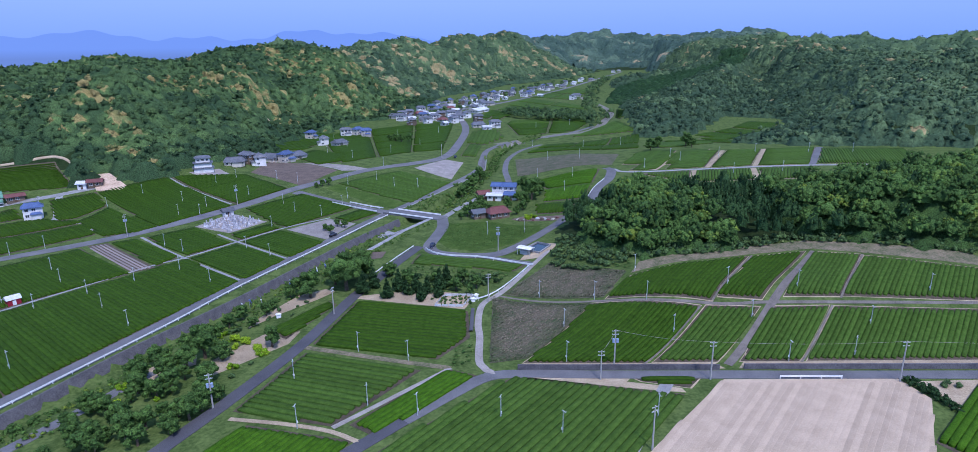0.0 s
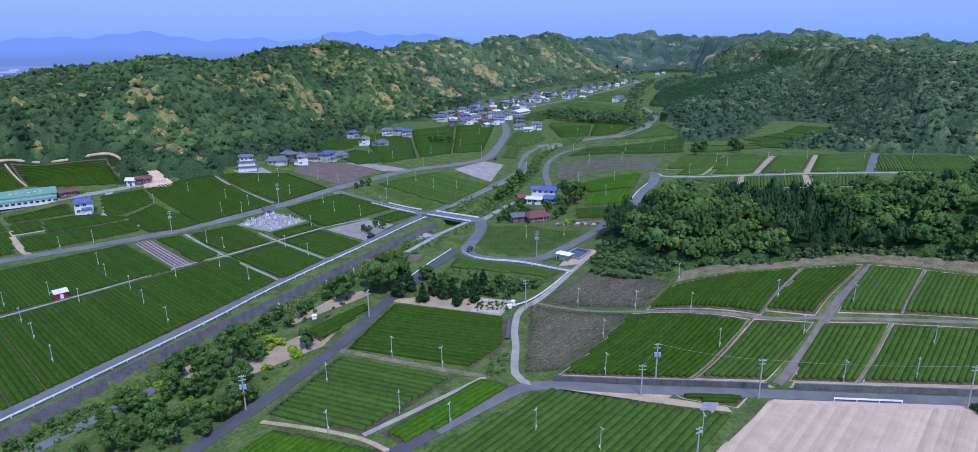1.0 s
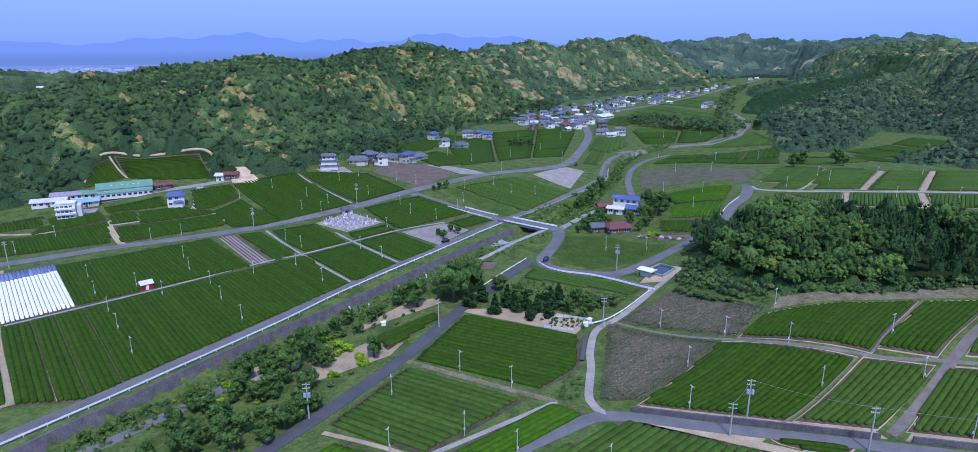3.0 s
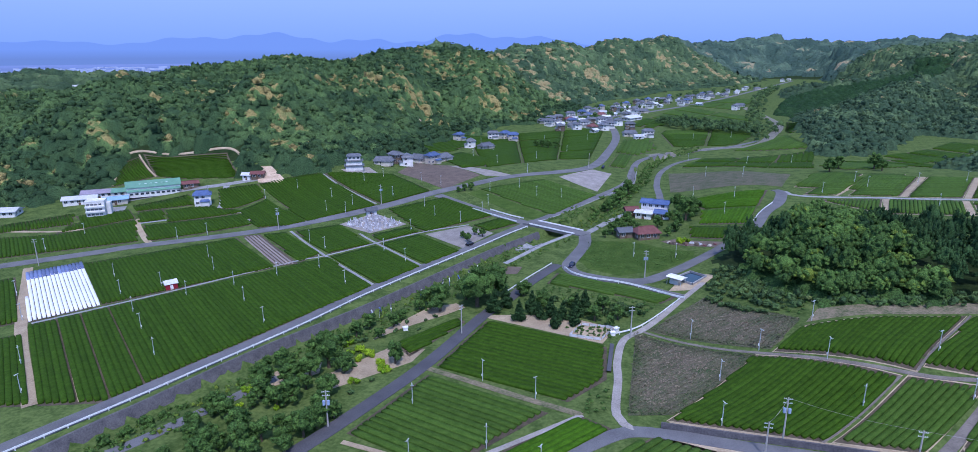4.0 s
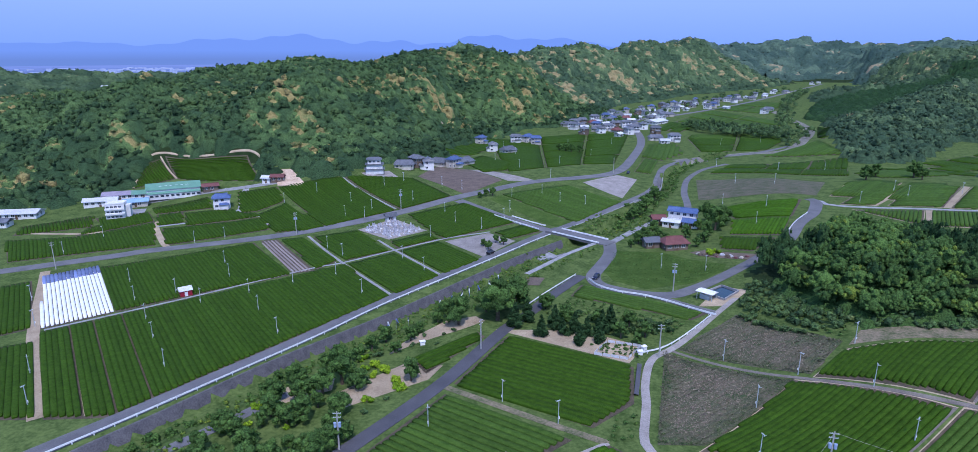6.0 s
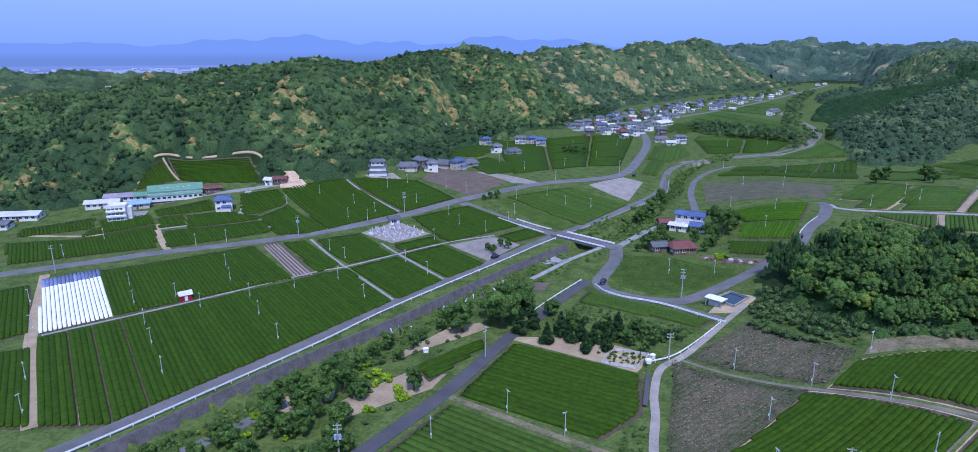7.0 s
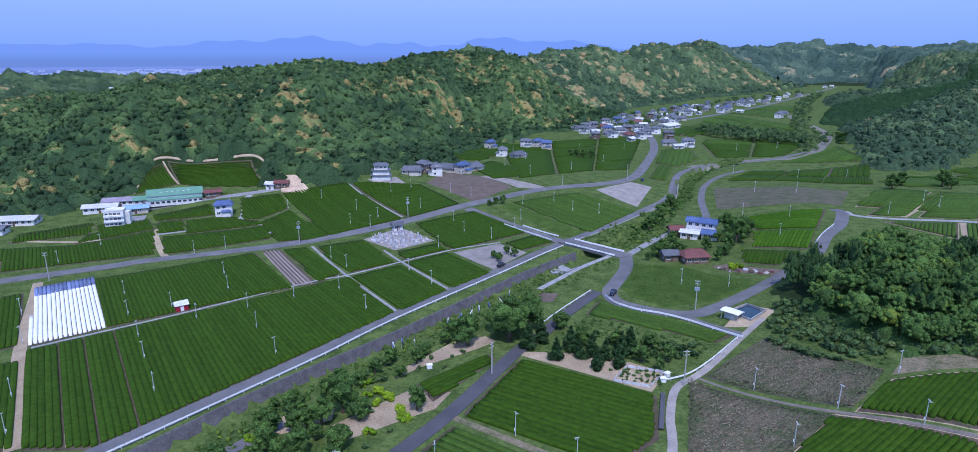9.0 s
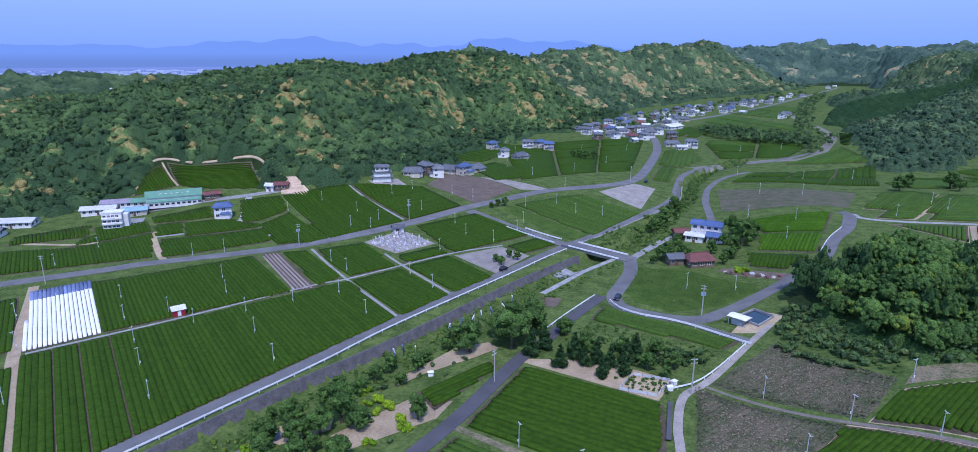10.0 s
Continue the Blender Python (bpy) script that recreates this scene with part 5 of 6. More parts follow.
for (ax, ay, ah), (bx, by, bh) in zip(lines, lines[1:]):
    a, b = Vector((ax, ay, float(height(ax, ay)) + ah - 0.1)), Vector((bx, by, float(height(bx, by)) + bh - 0.1))
    pts = [a.lerp(b, s / 8) - Vector((0, 0, 0.6 * (1 - (s / 4 - 1) ** 2))) for s in range(9)]
    cable = part("power_cable", joined(*[rod(p, q, 0.022, 0.022, 4) for p, q in zip(pts, pts[1:])]), POST)
    tagged(cable, "thin grey power cable between utility poles", "cable", "power cables")


# ---- single trees and shrubs ----
def crown_mesh(name, lumps, mat, seed, level=2, leaves=230, spray=0.085):
    """lumps: x, y, z, radius of the clumps of leaves."""
    rng = np.random.default_rng(seed)
    v0, f0 = ball(level)
    vs, fs, tn, base = [], [], [], 0
    for x, y, z, r in lumps:
        p = lumpy(v0, rng, 0.35) * (r, r, r * 0.85)
        k = rng.integers(0, len(p), leaves)
        tri = (p[k] * rng.uniform(0.95, 1.2, leaves)[:, None])[:, None, :] + rng.normal(size=(leaves, 3, 3)) * spray * r
        tone = rng.uniform(0.15, 0.75)
        for q, f in ((p, f0), (tri.reshape(-1, 3), np.arange(leaves * 3).reshape(-1, 3))):
            vs.append(q + (x, y, z)), fs.append(f + base), tn.append(np.full(len(q), tone))
            base += len(q)
    me = bpy.data.meshes.new(name)
    me.from_pydata(np.concatenate(vs).tolist(), [], np.concatenate(fs).tolist())
    me.attributes.new("tone", "FLOAT", "POINT").data.foreach_set("value", np.concatenate(tn).astype(np.float32))
    me.materials.append(mat)
    return me


def round_tree(seed, mat, label, trunk=True):
    """A spreading tree of unit radius."""
    rng = np.random.default_rng(seed)
    ob = tagged(new("tree"), label, "tree", "garden and bank trees")
    lumps = []
    for k in range(13):
        a, h = k * 2.4, rng.uniform(0, 1)
        d = rng.uniform(0.35, 0.72) * math.sqrt(1.02 - h * 0.8)
        lumps.append((d * math.cos(a), d * math.sin(a), 0.6 + h * 1.05, rng.uniform(0.32, 0.48)))
    lumps.append((0, 0, 1.0, 0.6))
    stem = [rod((0, 0, -0.15), (0.04, 0, 0.75), 0.10, 0.07)] + [rod((0.03, 0, 0.45), (x * 0.8, y * 0.8, z), 0.045, 0.015, 5) for x, y, z, _ in lumps[:7]]
    part("trunk", joined(*stem), BARK, ob)
    crown = new("crown", crown_mesh("crown", lumps, mat, seed))
    crown.parent = ob
    return ob


def cedar_tree(seed):
    rng = np.random.default_rng(seed)
    ob = tagged(new("tree"), "dark green pointed conifer in the garden", "tree", "garden conifers")
    part("trunk", rod((0, 0, -0.2), (0, 0, 2.4), 0.09, 0.02), BARK, ob)
    lumps = [(0.5 * (1 - h) * math.cos(k * 2.4), 0.5 * (1 - h) * math.sin(k * 2.4), 0.35 + 2.3 * h, 0.50 * (1 - h) + 0.17) for k, h in enumerate(np.linspace(0, 0.97, 13))]
    crown = new("crown", crown_mesh("crown", lumps, DARK_GREEN, seed, spray=0.13))
    crown.parent = ob
    return ob


def shrub(seed, mat, label):
    rng = np.random.default_rng(seed)
    ob = tagged(new("shrub"), label, "shrub", "shrubs of the gardens")
    lumps = [(rng.uniform(-0.6, 0.6), rng.uniform(-0.6, 0.6), rng.uniform(0.3, 0.75), rng.uniform(0.35, 0.55)) for _ in range(7)]
    part("stem", joined(*[rod((0, 0, -0.1), (x, y, z), 0.05, 0.02, 5) for x, y, z, _ in lumps[:4]]), BARK, ob)
    crown = new("leaves", crown_mesh("leaves", lumps, mat, seed))
    crown.parent = ob
    return ob


TREES_BANK = [(-43, 178.1, 6), (-40, 186.7, 5), (-52.4, 172.9, 4.2), (-77.1, 133.3, 3.2), (-68, 136.9, 4), (-70, 131.9, 3), (-63.4, 135.5, 2.6), (-53.5, 141.6, 2.6), (-83.1, 114.9, 2), (-56.5, 175, 3.2), (-47.5, 183, 4)]
x, y, rng = scatter(-86, -54, 96, 134, 4.5, 44, lambda a, b: inside(a, b, [(-84, 97), (-63, 97), (-58, 112), (-57, 119), (-63, 129), (-73, 133), (-81, 123)]))
TREES_GARDEN = list(zip(x, y, rng.uniform(1.5, 3.0, len(x))))
TREES_STREAM = [(-94.4, 109.9, 1.8), (-92.8, 112.9, 1.6), (-90.6, 116, 1.5), (-96, 106, 1.8), (-97.1, 101.9, 1.8), (-80.4, 138.7, 1.6), (-82.4, 134.3, 1.5), (-67.3, 158.9, 2.3), (-62.4, 153.8, 1.8), (-61.4, 160.8, 2), (-58.3, 172.6, 2), (-61.2, 165.7, 1.8), (-68.8, 153.7, 2), (-69.6, 148.2, 2.2), (-74.2, 147.3, 2.2), (-74.8, 142.2, 2), (-24.8, 180.1, 2.6), (-9.9, 173.7, 2.4), (-8.2, 181, 2.4), (-3.9, 175.6, 2.2), (-16.4, 181.7, 2.2), (-31.6, 188.4, 2.6), (-5.7, 170.5, 1.6)]
TREES_FAR = [(-8.1, 319.1, 4), (-11.1, 310.6, 3.5), (-4.8, 341, 3.5), (-13.1, 301.9, 3), (19.3, 277.6, 4.5), (16.9, 290, 4), (22.9, 282.8, 3.5), (15.5, 269.1, 3), (-6.9, 263.4, 2.5), (-4.2, 271.1, 2.5), (-2, 267.9, 2.2), (-9, 256.9, 2.4), (8.1, 268, 2.4), (-5.5, 259.5, 2.2), (0.5, 261, 2.0), (11.5, 256.5, 1.8), (14.5, 262, 2.2), (-11.5, 252, 1.6), (13, 280, 2.2), (-3.5, 280, 1.8), (-62.3, 239.6, 1.6), (-65.2, 243.4, 1.6), (-61.9, 248.7, 1.6), (-58.3, 246.4, 1.8), (-83.2, 311.4, 1.8), (-80.5, 313.4, 2), (-85.5, 308.8, 1.4), (-68.7, 471.1, 3), (-63.5, 465.2, 3), (-58.2, 466.3, 3), (-73.9, 477, 2.6), (93.4, 362.6, 3.5), (100.9, 374.7, 3), (115.6, 369.1, 4), (116.4, 360.6, 3)]
CEDARS = [(-37.3, 174.6, 2.2), (-29.5, 170, 1.9), (-27, 175.6, 2.2), (-19.5, 168, 1.7), (-18.3, 173.1, 1.8), (-14.8, 175.3, 2.1), (-14.8, 170.2, 1.7), (-21.6, 174.1, 2), (-35, 179.3, 2.2), (-12.9, 178.2, 2.2), (-24.4, 172.7, 1.7)]
LIMES = [(-66, 144, 1.3), (-62.6, 141.4, 1.2), (-70.5, 118.5, 0.9), (-64.3, 145.8, 1.5), (-68.5, 148.4, 1.5), (-61, 143.9, 1.6), (-54.6, 137.6, 1.7), (-56.6, 140, 1.4), (-59.2, 131.3, 1.5), (-78.3, 117.0, 1.2), (-80.5, 123.8, 1.4), (15.3, 246.4, 1.8), (17.8, 247.1, 1.6)]
SHRUBS = [(-18, 184, 1.2), (-13, 182, 1.4), (-9, 184.5, 1.1), (-5, 181.5, 1.4), (-1, 182.5, 1.3), (2.2, 180, 1.1), (-22, 186, 1.2), (-1.5, 178.5, 1.4), (-11, 179, 1.2), (-26, 182, 1.3), (-7, 177.5, 1.3), (-16, 180, 1.1), (-60, 158, 0.8), (-63, 154, 1.0), (-66, 151, 1.2), (-58.5, 164, 0.9), (-75, 134.5, 0.7), (-72, 137, 0.9), (-79, 131, 0.6), (-66, 141, 1.3), (-63, 138.5, 1.2), (-58, 126.5, 0.9), (-60, 122.5, 1.1), (-55.5, 132.5, 0.7), (20.7, 189.3, 1.3), (22, 186.6, 1.5), (23.7, 183.9, 1.6), (25.6, 181.6, 1.5), (27.2, 180, 1.6), (23.6, 188.8, 1.6), (23, 193.9, 1.5), (28.6, 178.2, 1.5), (31.6, 177.2, 1.4), (33, 181, 1.4), (94.7, 117.6, 1.2), (97.6, 116.7, 1.0), (-52.5, 169, 0.9), (-54.6, 166.1, 0.7), (-54.3, 160.2, 0.6), (1.2, 185, 1.6), (-2.9, 183, 1.5)]
ROUND = [round_tree(30 + k, NEAR_GREEN, "leafy green broadleaf tree on the stream bank") for k in range(5)]
CONE = [cedar_tree(40 + k) for k in range(3)]
LIME = [shrub(50 + k, LIME_GREEN, "bright yellow-green garden shrub") for k in range(2)]
HEDGE = [shrub(80 + k, DARK_GREEN, "dense dark green hedge shrub beside the tilled field") for k in range(2)]
DARK_SHRUBS = [(-18, 184, 1.2), (-13, 182, 1.4), (-9, 184.5, 1.1), (-5, 181.5, 1.4), (-1, 182.5, 1.3), (2.2, 180, 1.1), (-22, 186, 1.2), (-1.5, 178.5, 1.4), (-11, 179, 1.2), (-26, 182, 1.3), (-7, 177.5, 1.3), (-16, 180, 1.1), (87.6, 119.4, 1.1), (88.3, 118.0, 1.3), (88.8, 116.4, 1.4), (89.2, 114.8, 1.4), (89.6, 113.2, 1.4), (90.0, 111.7, 1.3), (90.3, 110.2, 1.2), (90.6, 108.8, 1.1), (90.8, 107.4, 0.9)]
BUSH = [shrub(60 + k, WOOD_GREEN, "grey-green wild shrub at the field edge") for k in range(2)]
pick = np.random.default_rng(77)
for kinds, places, rise in ((ROUND, TREES_BANK, 0.95), (ROUND, TREES_GARDEN, 0.95), (ROUND, TREES_STREAM, 0.95), (ROUND, TREES_FAR, 1.0), (CONE, CEDARS, 1.0), (LIME, LIMES, 1.0), (BUSH, SHRUBS, 0.9), (HEDGE, DARK_SHRUBS, 1.1)):
    for i, (x, y, r) in enumerate(places):
        r = r * 1.12
        m = pose(x, y, float(height(x, y)), 0, 0, pick.uniform(0, 360)) @ Matrix.Diagonal((r, r, r * rise * pick.uniform(0.9, 1.1), 1))
        copy_thing(kinds[i % len(kinds)], m)
for ob in ROUND + CONE + LIME + BUSH + HEDGE:
    for o in (*ob.children_recursive, ob):
        bpy.data.objects.remove(o)

# rough growth on the stream bank and along the edges
x, y, rng = scatter(-112, 5, 80, 300, 1.5, 91, lambda a, b: (off_line(a, b, STREAM) < 13) & (off_line(a, b, MAIN) > 8.2) & (off_line(a, b, [(-25, 254.5), (-33.5, 239), (-39, 225.5), (-43, 216)]) > 2) & ~inside(a, b, [(-48, 262), (-36, 270), (-14, 262), (-16, 248), (-40, 250)]))
low = rng.uniform(size=len(x)) < 0.7
x, y = x[low], y[low]
wood("bank_growth", zip(x, y, height(x, y) - 0.35, rng.uniform(0.25, 0.8, len(x)), rng.uniform(0.6, 0.86, len(x))), NEAR_GREEN, "rank green grass and bramble on the stream bank", 1, 26, 92, 0.6, spray=0.3)
x, y, rng = scatter(-75, 45, 90, 215, 2.0, 95, lambda a, b: inside(a, b, [(-10, 128), (-3.6, 129), (-4.4, 142), (-12, 131)]) | inside(a, b, [(-26, 198), (8, 188), (3, 178), (-34, 186)]) | inside(a, b, [(38, 172), (44, 179), (60, 181), (30, 190), (22, 196)]))
wood("rough_grass", zip(x, y, height(x, y) - 0.15, rng.uniform(0.3, 0.7, len(x)), rng.uniform(0.3, 0.8, len(x))), NEAR_GREEN, "rough green grass between fields and garden", 1, 20, 96, 0.5, spray=0.3)

x, y, rng = scatter(10, 140, 160, 225, 1.7, 97, lambda a, b: inside(a, b, [(19, 200), (36, 176), (44, 180), (38, 191), (26, 216)]) & (off_line(a, b, [(20, 204), (14, 193), (3.4, 171.7)]) > 3) | (off_line(a, b, NEAR_WOOD[2:8]) < 3.2))
wood("wood_edge_scrub", zip(x, y, height(x, y) - 0.3, rng.uniform(0.5, 1.5, len(x)), rng.uniform(0.1, 0.8, len(x))), WOOD_GREEN, "scrub and bramble along the edge of the wood", 1, 30, 98, 0.7, spray=0.22)
def blades(name, x, y, tone, size, mat, label, seed):
    """Single stalks and leaves that stand up from the ground."""
    rng = np.random.default_rng(seed)
    n = len(x)
    at = np.stack([x, y, height(x, y) + 0.30], 1)
    tri = at[:, None, :] + rng.normal(size=(n, 3, 3)) * (0.8, 0.8, 0.35) * size
    me = bpy.data.meshes.new(name)
    me.from_pydata(tri.reshape(-1, 3).tolist(), [], np.arange(n * 3).reshape(-1, 3).tolist())
    me.attributes.new("tone", "FLOAT", "POINT").data.foreach_set("value", np.repeat(np.clip(tone, 0, 0.8), 3).astype(np.float32))
    me.materials.append(mat)
    return tagged(new(name, me), label, "grass", kind="stuff")


# dry weeds standing in the abandoned fields
DRY = foliage("dry_weed_stalks", (0.050, 0.086, 0.027), (0.185, 0.150, 0.112), None, 0.5)
WEED_PLOTS = [[(0.8, 167.7), (26.8, 155.1), (8.4, 131.6), (-0.2, 129.5)], [(19.1, 192.0), (39.3, 171), (30.3, 157), (3.9, 170.2)]]
x, y, rng = scatter(-2, 42, 128, 194, 0.36, 101, lambda a, b: inside(a, b, WEED_PLOTS[0]) | inside(a, b, WEED_PLOTS[1]))
brink = np.minimum(*[off_line(x, y, p + p[:1]) for p in WEED_PLOTS])
dry = np.clip(0.25 + 0.6 * sstep(0.5, 5, brink) + 0.22 * np.sin(x / 3.1 + 1) * np.sin(y / 4.3) + rng.normal(0, 0.13, len(x)), 0, 0.79)
blades("weed_growth", x, y, dry, 0.34, DRY, "grey-brown dry weeds with green tufts between", 102)
x, y, rng = scatter(-20, 22, 208, 250, 0.5, 103, lambda a, b: inside(a, b, [(-17, 245), (-0.3, 246.5), (18.5, 234), (17.5, 229), (7.8, 219), (-4.8, 212), (-13.5, 217), (-17.5, 225)]))
blades("meadow_grass", x, y, rng.uniform(0.25, 0.8, len(x)), 0.26, NEAR_GREEN, "uneven tufts of meadow grass", 104)

# ---- buildings ----
WALL_WHITE = material("white_render", (0.58, 0.57, 0.56), (0.80, 0.80, 0.80), 2.5, 0.3, 0.8, 0.1, spread=0.08)
WALL_CREAM = material("cream_render", (0.42, 0.38, 0.33), (0.62, 0.58, 0.52), 2.5, 0.3, 0.8, 0.1, spread=0.15)
WALL_WOOD = material("weathered_boards", (0.10, 0.075, 0.055), (0.20, 0.155, 0.12), 1.5, 0.15, 0.85, 0.3, spread=0.15)
TILE_GREY = material("grey_roof_tiles", (0.075, 0.08, 0.095), (0.155, 0.165, 0.19), 2.0, 0.25, 0.5, 0.5, spread=0.2, gloss=0.4)
TILE_BLUE = material("blue_roof_tiles", (0.05, 0.075, 0.17), (0.10, 0.15, 0.30), 2.0, 0.25, 0.45, 0.5, spread=0.15, gloss=0.4)
TILE_RED = material("red_roof_tiles", (0.12, 0.045, 0.042), (0.21, 0.085, 0.078), 2.0, 0.25, 0.55, 0.5, spread=0.1)
METAL_GREEN = material("green_metal_roof", (0.10, 0.235, 0.165), (0.165, 0.33, 0.24), 4, 0.5, 0.45, 0.1, spread=0, gloss=0.4)
ROOF_MAUVE = material("mauve_metal_roof", (0.22, 0.19, 0.25), (0.36, 0.32, 0.40), 3, 0.5, 0.6, 0.1, spread=0)
METAL_BLUE = material("blue_metal_roof", (0.20, 0.34, 0.52), (0.32, 0.48, 0.66), 4, 0.5, 0.45, 0.1, spread=0)
BRIGHT_BLUE = material("bright_blue_metal_roof", (0.055, 0.095, 0.22), (0.12, 0.17, 0.34), 4, 0.5, 0.45, 0.1, spread=0)
METAL_PALE = material("pale_metal_roof", (0.44, 0.45, 0.48), (0.68, 0.69, 0.72), 4, 0.5, 0.45, 0.1, spread=0.12)
GLASS = plain("window_glass", (0.05, 0.06, 0.08), 0.12)
GLASS.node_tree.nodes["Principled BSDF"].inputs["Specular IOR Level"].default_value = 0.6
DOOR_BROWN = plain("brown_door", (0.12, 0.075, 0.05))


def roof_mesh(w, d, z, rise, over, hip, thick=0.18):
    """A gabled (hip 0) or hipped roof along x, with eaves."""
    x, y = w / 2 + over, d / 2 + over
    r = w / 2 + over - hip
    bm = bmesh.new()
    for dz in (0, -thick):
        for p in ((-x, -y, z), (x, -y, z), (x, y, z), (-x, y, z), (-r, 0, z + rise), (r, 0, z + rise)):
            bm.verts.new((p[0], p[1], p[2] + dz))
    bm.verts.ensure_lookup_table()
    v = bm.verts
    for f in ((0, 1, 5, 4), (2, 3, 4, 5), (1, 2, 5), (3, 0, 4)):
        bm.faces.new([v[i] for i in f])
        bm.faces.new([v[i + 6] for i in reversed(f)])
    for i in range(4):
        j = (i + 1) % 4
        bm.faces.new([v[i + 6], v[j + 6], v[j], v[i]])
    return bm


def gable_wall(w, d, h, rise, hip):
    """Walls of a house, with gable peaks unless hipped."""
    bm = block(-w / 2, w / 2, -d / 2, d / 2, -0.4, h)
    if not hip:
        for s in (-1, 1):
            a, b, c = (bm.verts.new((s * w / 2, -d / 2, h)), bm.verts.new((s * w / 2, d / 2, h)), bm.verts.new((s * w / 2, 0, h + rise * 0.93)))
            bm.faces.new((a, b, c))
    return bm


def add_windows(ob, w, d, storeys, tall, wide=1.5, gap=2.6):
    """Windows with frames on the long sides and ends."""
    frame_mesh = pane_mesh = None
    for k in range(storeys):
        z = 0.95 + k * tall
        spots = [(x, s * d / 2, 0 if s < 0 else 180) for s in (-1, 1) for x in np.arange(-w / 2 + 1.4, w / 2 - 1.0, gap)]
        spots += [(s * w / 2, y, 90 if s > 0 else -90) for s in (-1, 1) for y in np.arange(-d / 2 + 1.6, d / 2 - 1.2, gap * 1.3)]
        for x, y, turn in spots:
            if frame_mesh is None:
                sides = [block(-wide / 2, wide / 2, -0.07, 0.03, a, b) for a, b in ((0, 0.08), (1.2, 1.28))]
                sides += [block(a, a + 0.08, -0.07, 0.03, 0.08, 1.2) for a in (-wide / 2, -0.04, wide / 2 - 0.08)]
                win = part("window", joined(*sides), RAIL, ob)
                glass = part("pane", block(-wide / 2 + 0.08, wide / 2 - 0.08, -0.03, 0.02, 0.08, 1.2), GLASS, win, "dark window glass")
                frame_mesh, pane_mesh = win.data, glass.data
            else:
                win = new("window", frame_mesh)
                win.parent = ob
                glass = tagged(new("pane", pane_mesh), "dark window glass")
                glass.parent = win
            win.matrix_local = pose(x, y, z, 0, 0, turn)


def house(w, d, storeys, roof, wall_mat, label, hip=1.6, rise=1.7, wing=True, name="house", category="house", group="houses of the valley"):
    ob = tagged(new(name), label, category, group)
    h = 2.6 * storeys
    part("wall", gable_wall(w, d, h, rise, hip), wall_mat, ob)
    part("roof", roof_mesh(w, d, h, rise, 0.7, hip), roof, ob)
    part("ridge_cap", rod((-w / 2 - 0.7 + hip, 0, h + rise + 0.05), (w / 2 + 0.7 - hip, 0, h + rise + 0.05), 0.16, 0.16, 6), roof, ob)
    add_windows(ob, w, d, storeys, 2.6)
    part("door", block(-0.5, 0.5, -d / 2 - 0.06, -d / 2 + 0.02, -0.1, 2.0), DOOR_BROWN, ob)
    if wing:
        porch = roof_mesh(w * 0.55, 2.4, 2.5, 0.8, 0.3, 0.8, 0.12)
        bmesh.ops.translate(porch, verts=porch.verts, vec=(w * 0.15, -d / 2 - 1.0, 0))
        part("porch_roof", porch, roof, ob)
        part("porch_wall", block(-w * 0.1, w * 0.4, -d / 2 - 2.0, -d / 2 - 0.01, -0.3, 2.45), wall_mat, ob)
    return ob


def put(ob, x, y, turn, lift=0.0):
    ob.matrix_world = pose(x, y, float(height(x, y)) + lift, 0, 0, turn)
    return ob


KINDS = [
    house(8.5, 5.8, 2, TILE_GREY, WALL_WHITE, "white two-storey farmhouse with a grey tiled roof"),
    house(7.5, 5.6, 2, TILE_BLUE, WALL_CREAM, "cream two-storey house with a blue tiled roof"),
    house(10.5, 6, 1, TILE_GREY, WALL_CREAM, "low cream farmhouse with a grey tiled roof", rise=2.2),
    house(7, 5, 1, METAL_PALE, WALL_WHITE, "small white shed with a pale metal roof", 0, 1.2, False),
    house(8, 6, 2, TILE_GREY, WALL_WOOD, "dark timber house with a grey tiled roof"),
    house(8, 6, 1, TILE_RED, WALL_CREAM, "cream house with a red-brown roof", 1.5, 2.0),
]
VILLAGE = [(-139.6, 500, 1), (-121.1, 467.8, 0), (-108.2, 459.8, 2), (-115.3, 516.5, 0), (-106.2, 518, 1), (-97.6, 509.5, 1), (-81.4, 603.9, 0), (-74.9, 618, 2), (-68, 640, 5), (-55, 636, 3), (-67.5, 570.6, 4), (-54, 580, 0), (-42, 588, 5), (-38, 562, 3), (-30.5, 580, 0), (-9, 590, 4),
           (-48.5, 706.4, 2), (-58, 732.8, 0), (-28, 700, 3), (-44, 765.2, 1), (-28, 790, 0), (-8, 768, 2), (-8.2, 546.5, 2), (-1, 528, 3), (6, 542, 0)]
UP_VALLEY = [(12.5, 859.4, 0), (21.3, 918.7, 3), (30, 864.3, 2), (37.9, 944.8, 1), (48, 850.4, 0), (47.8, 907.9, 3), (60, 899, 0), (72, 977.7, 2), (70, 850, 3), (86.5, 1005.2, 1), (99, 1030, 0), (112, 1045, 3), (118, 1020, 2), (105, 800, 0), (115.1, 835.6, 2), (178.6, 1225, 3), (285, 1480, 0), (310, 1540, 3), (22, 812.8, 3), (-2, 800, 0), (8, 880, 1), (62, 940, 4), (130, 1090, 0), (150, 1120, 3)]
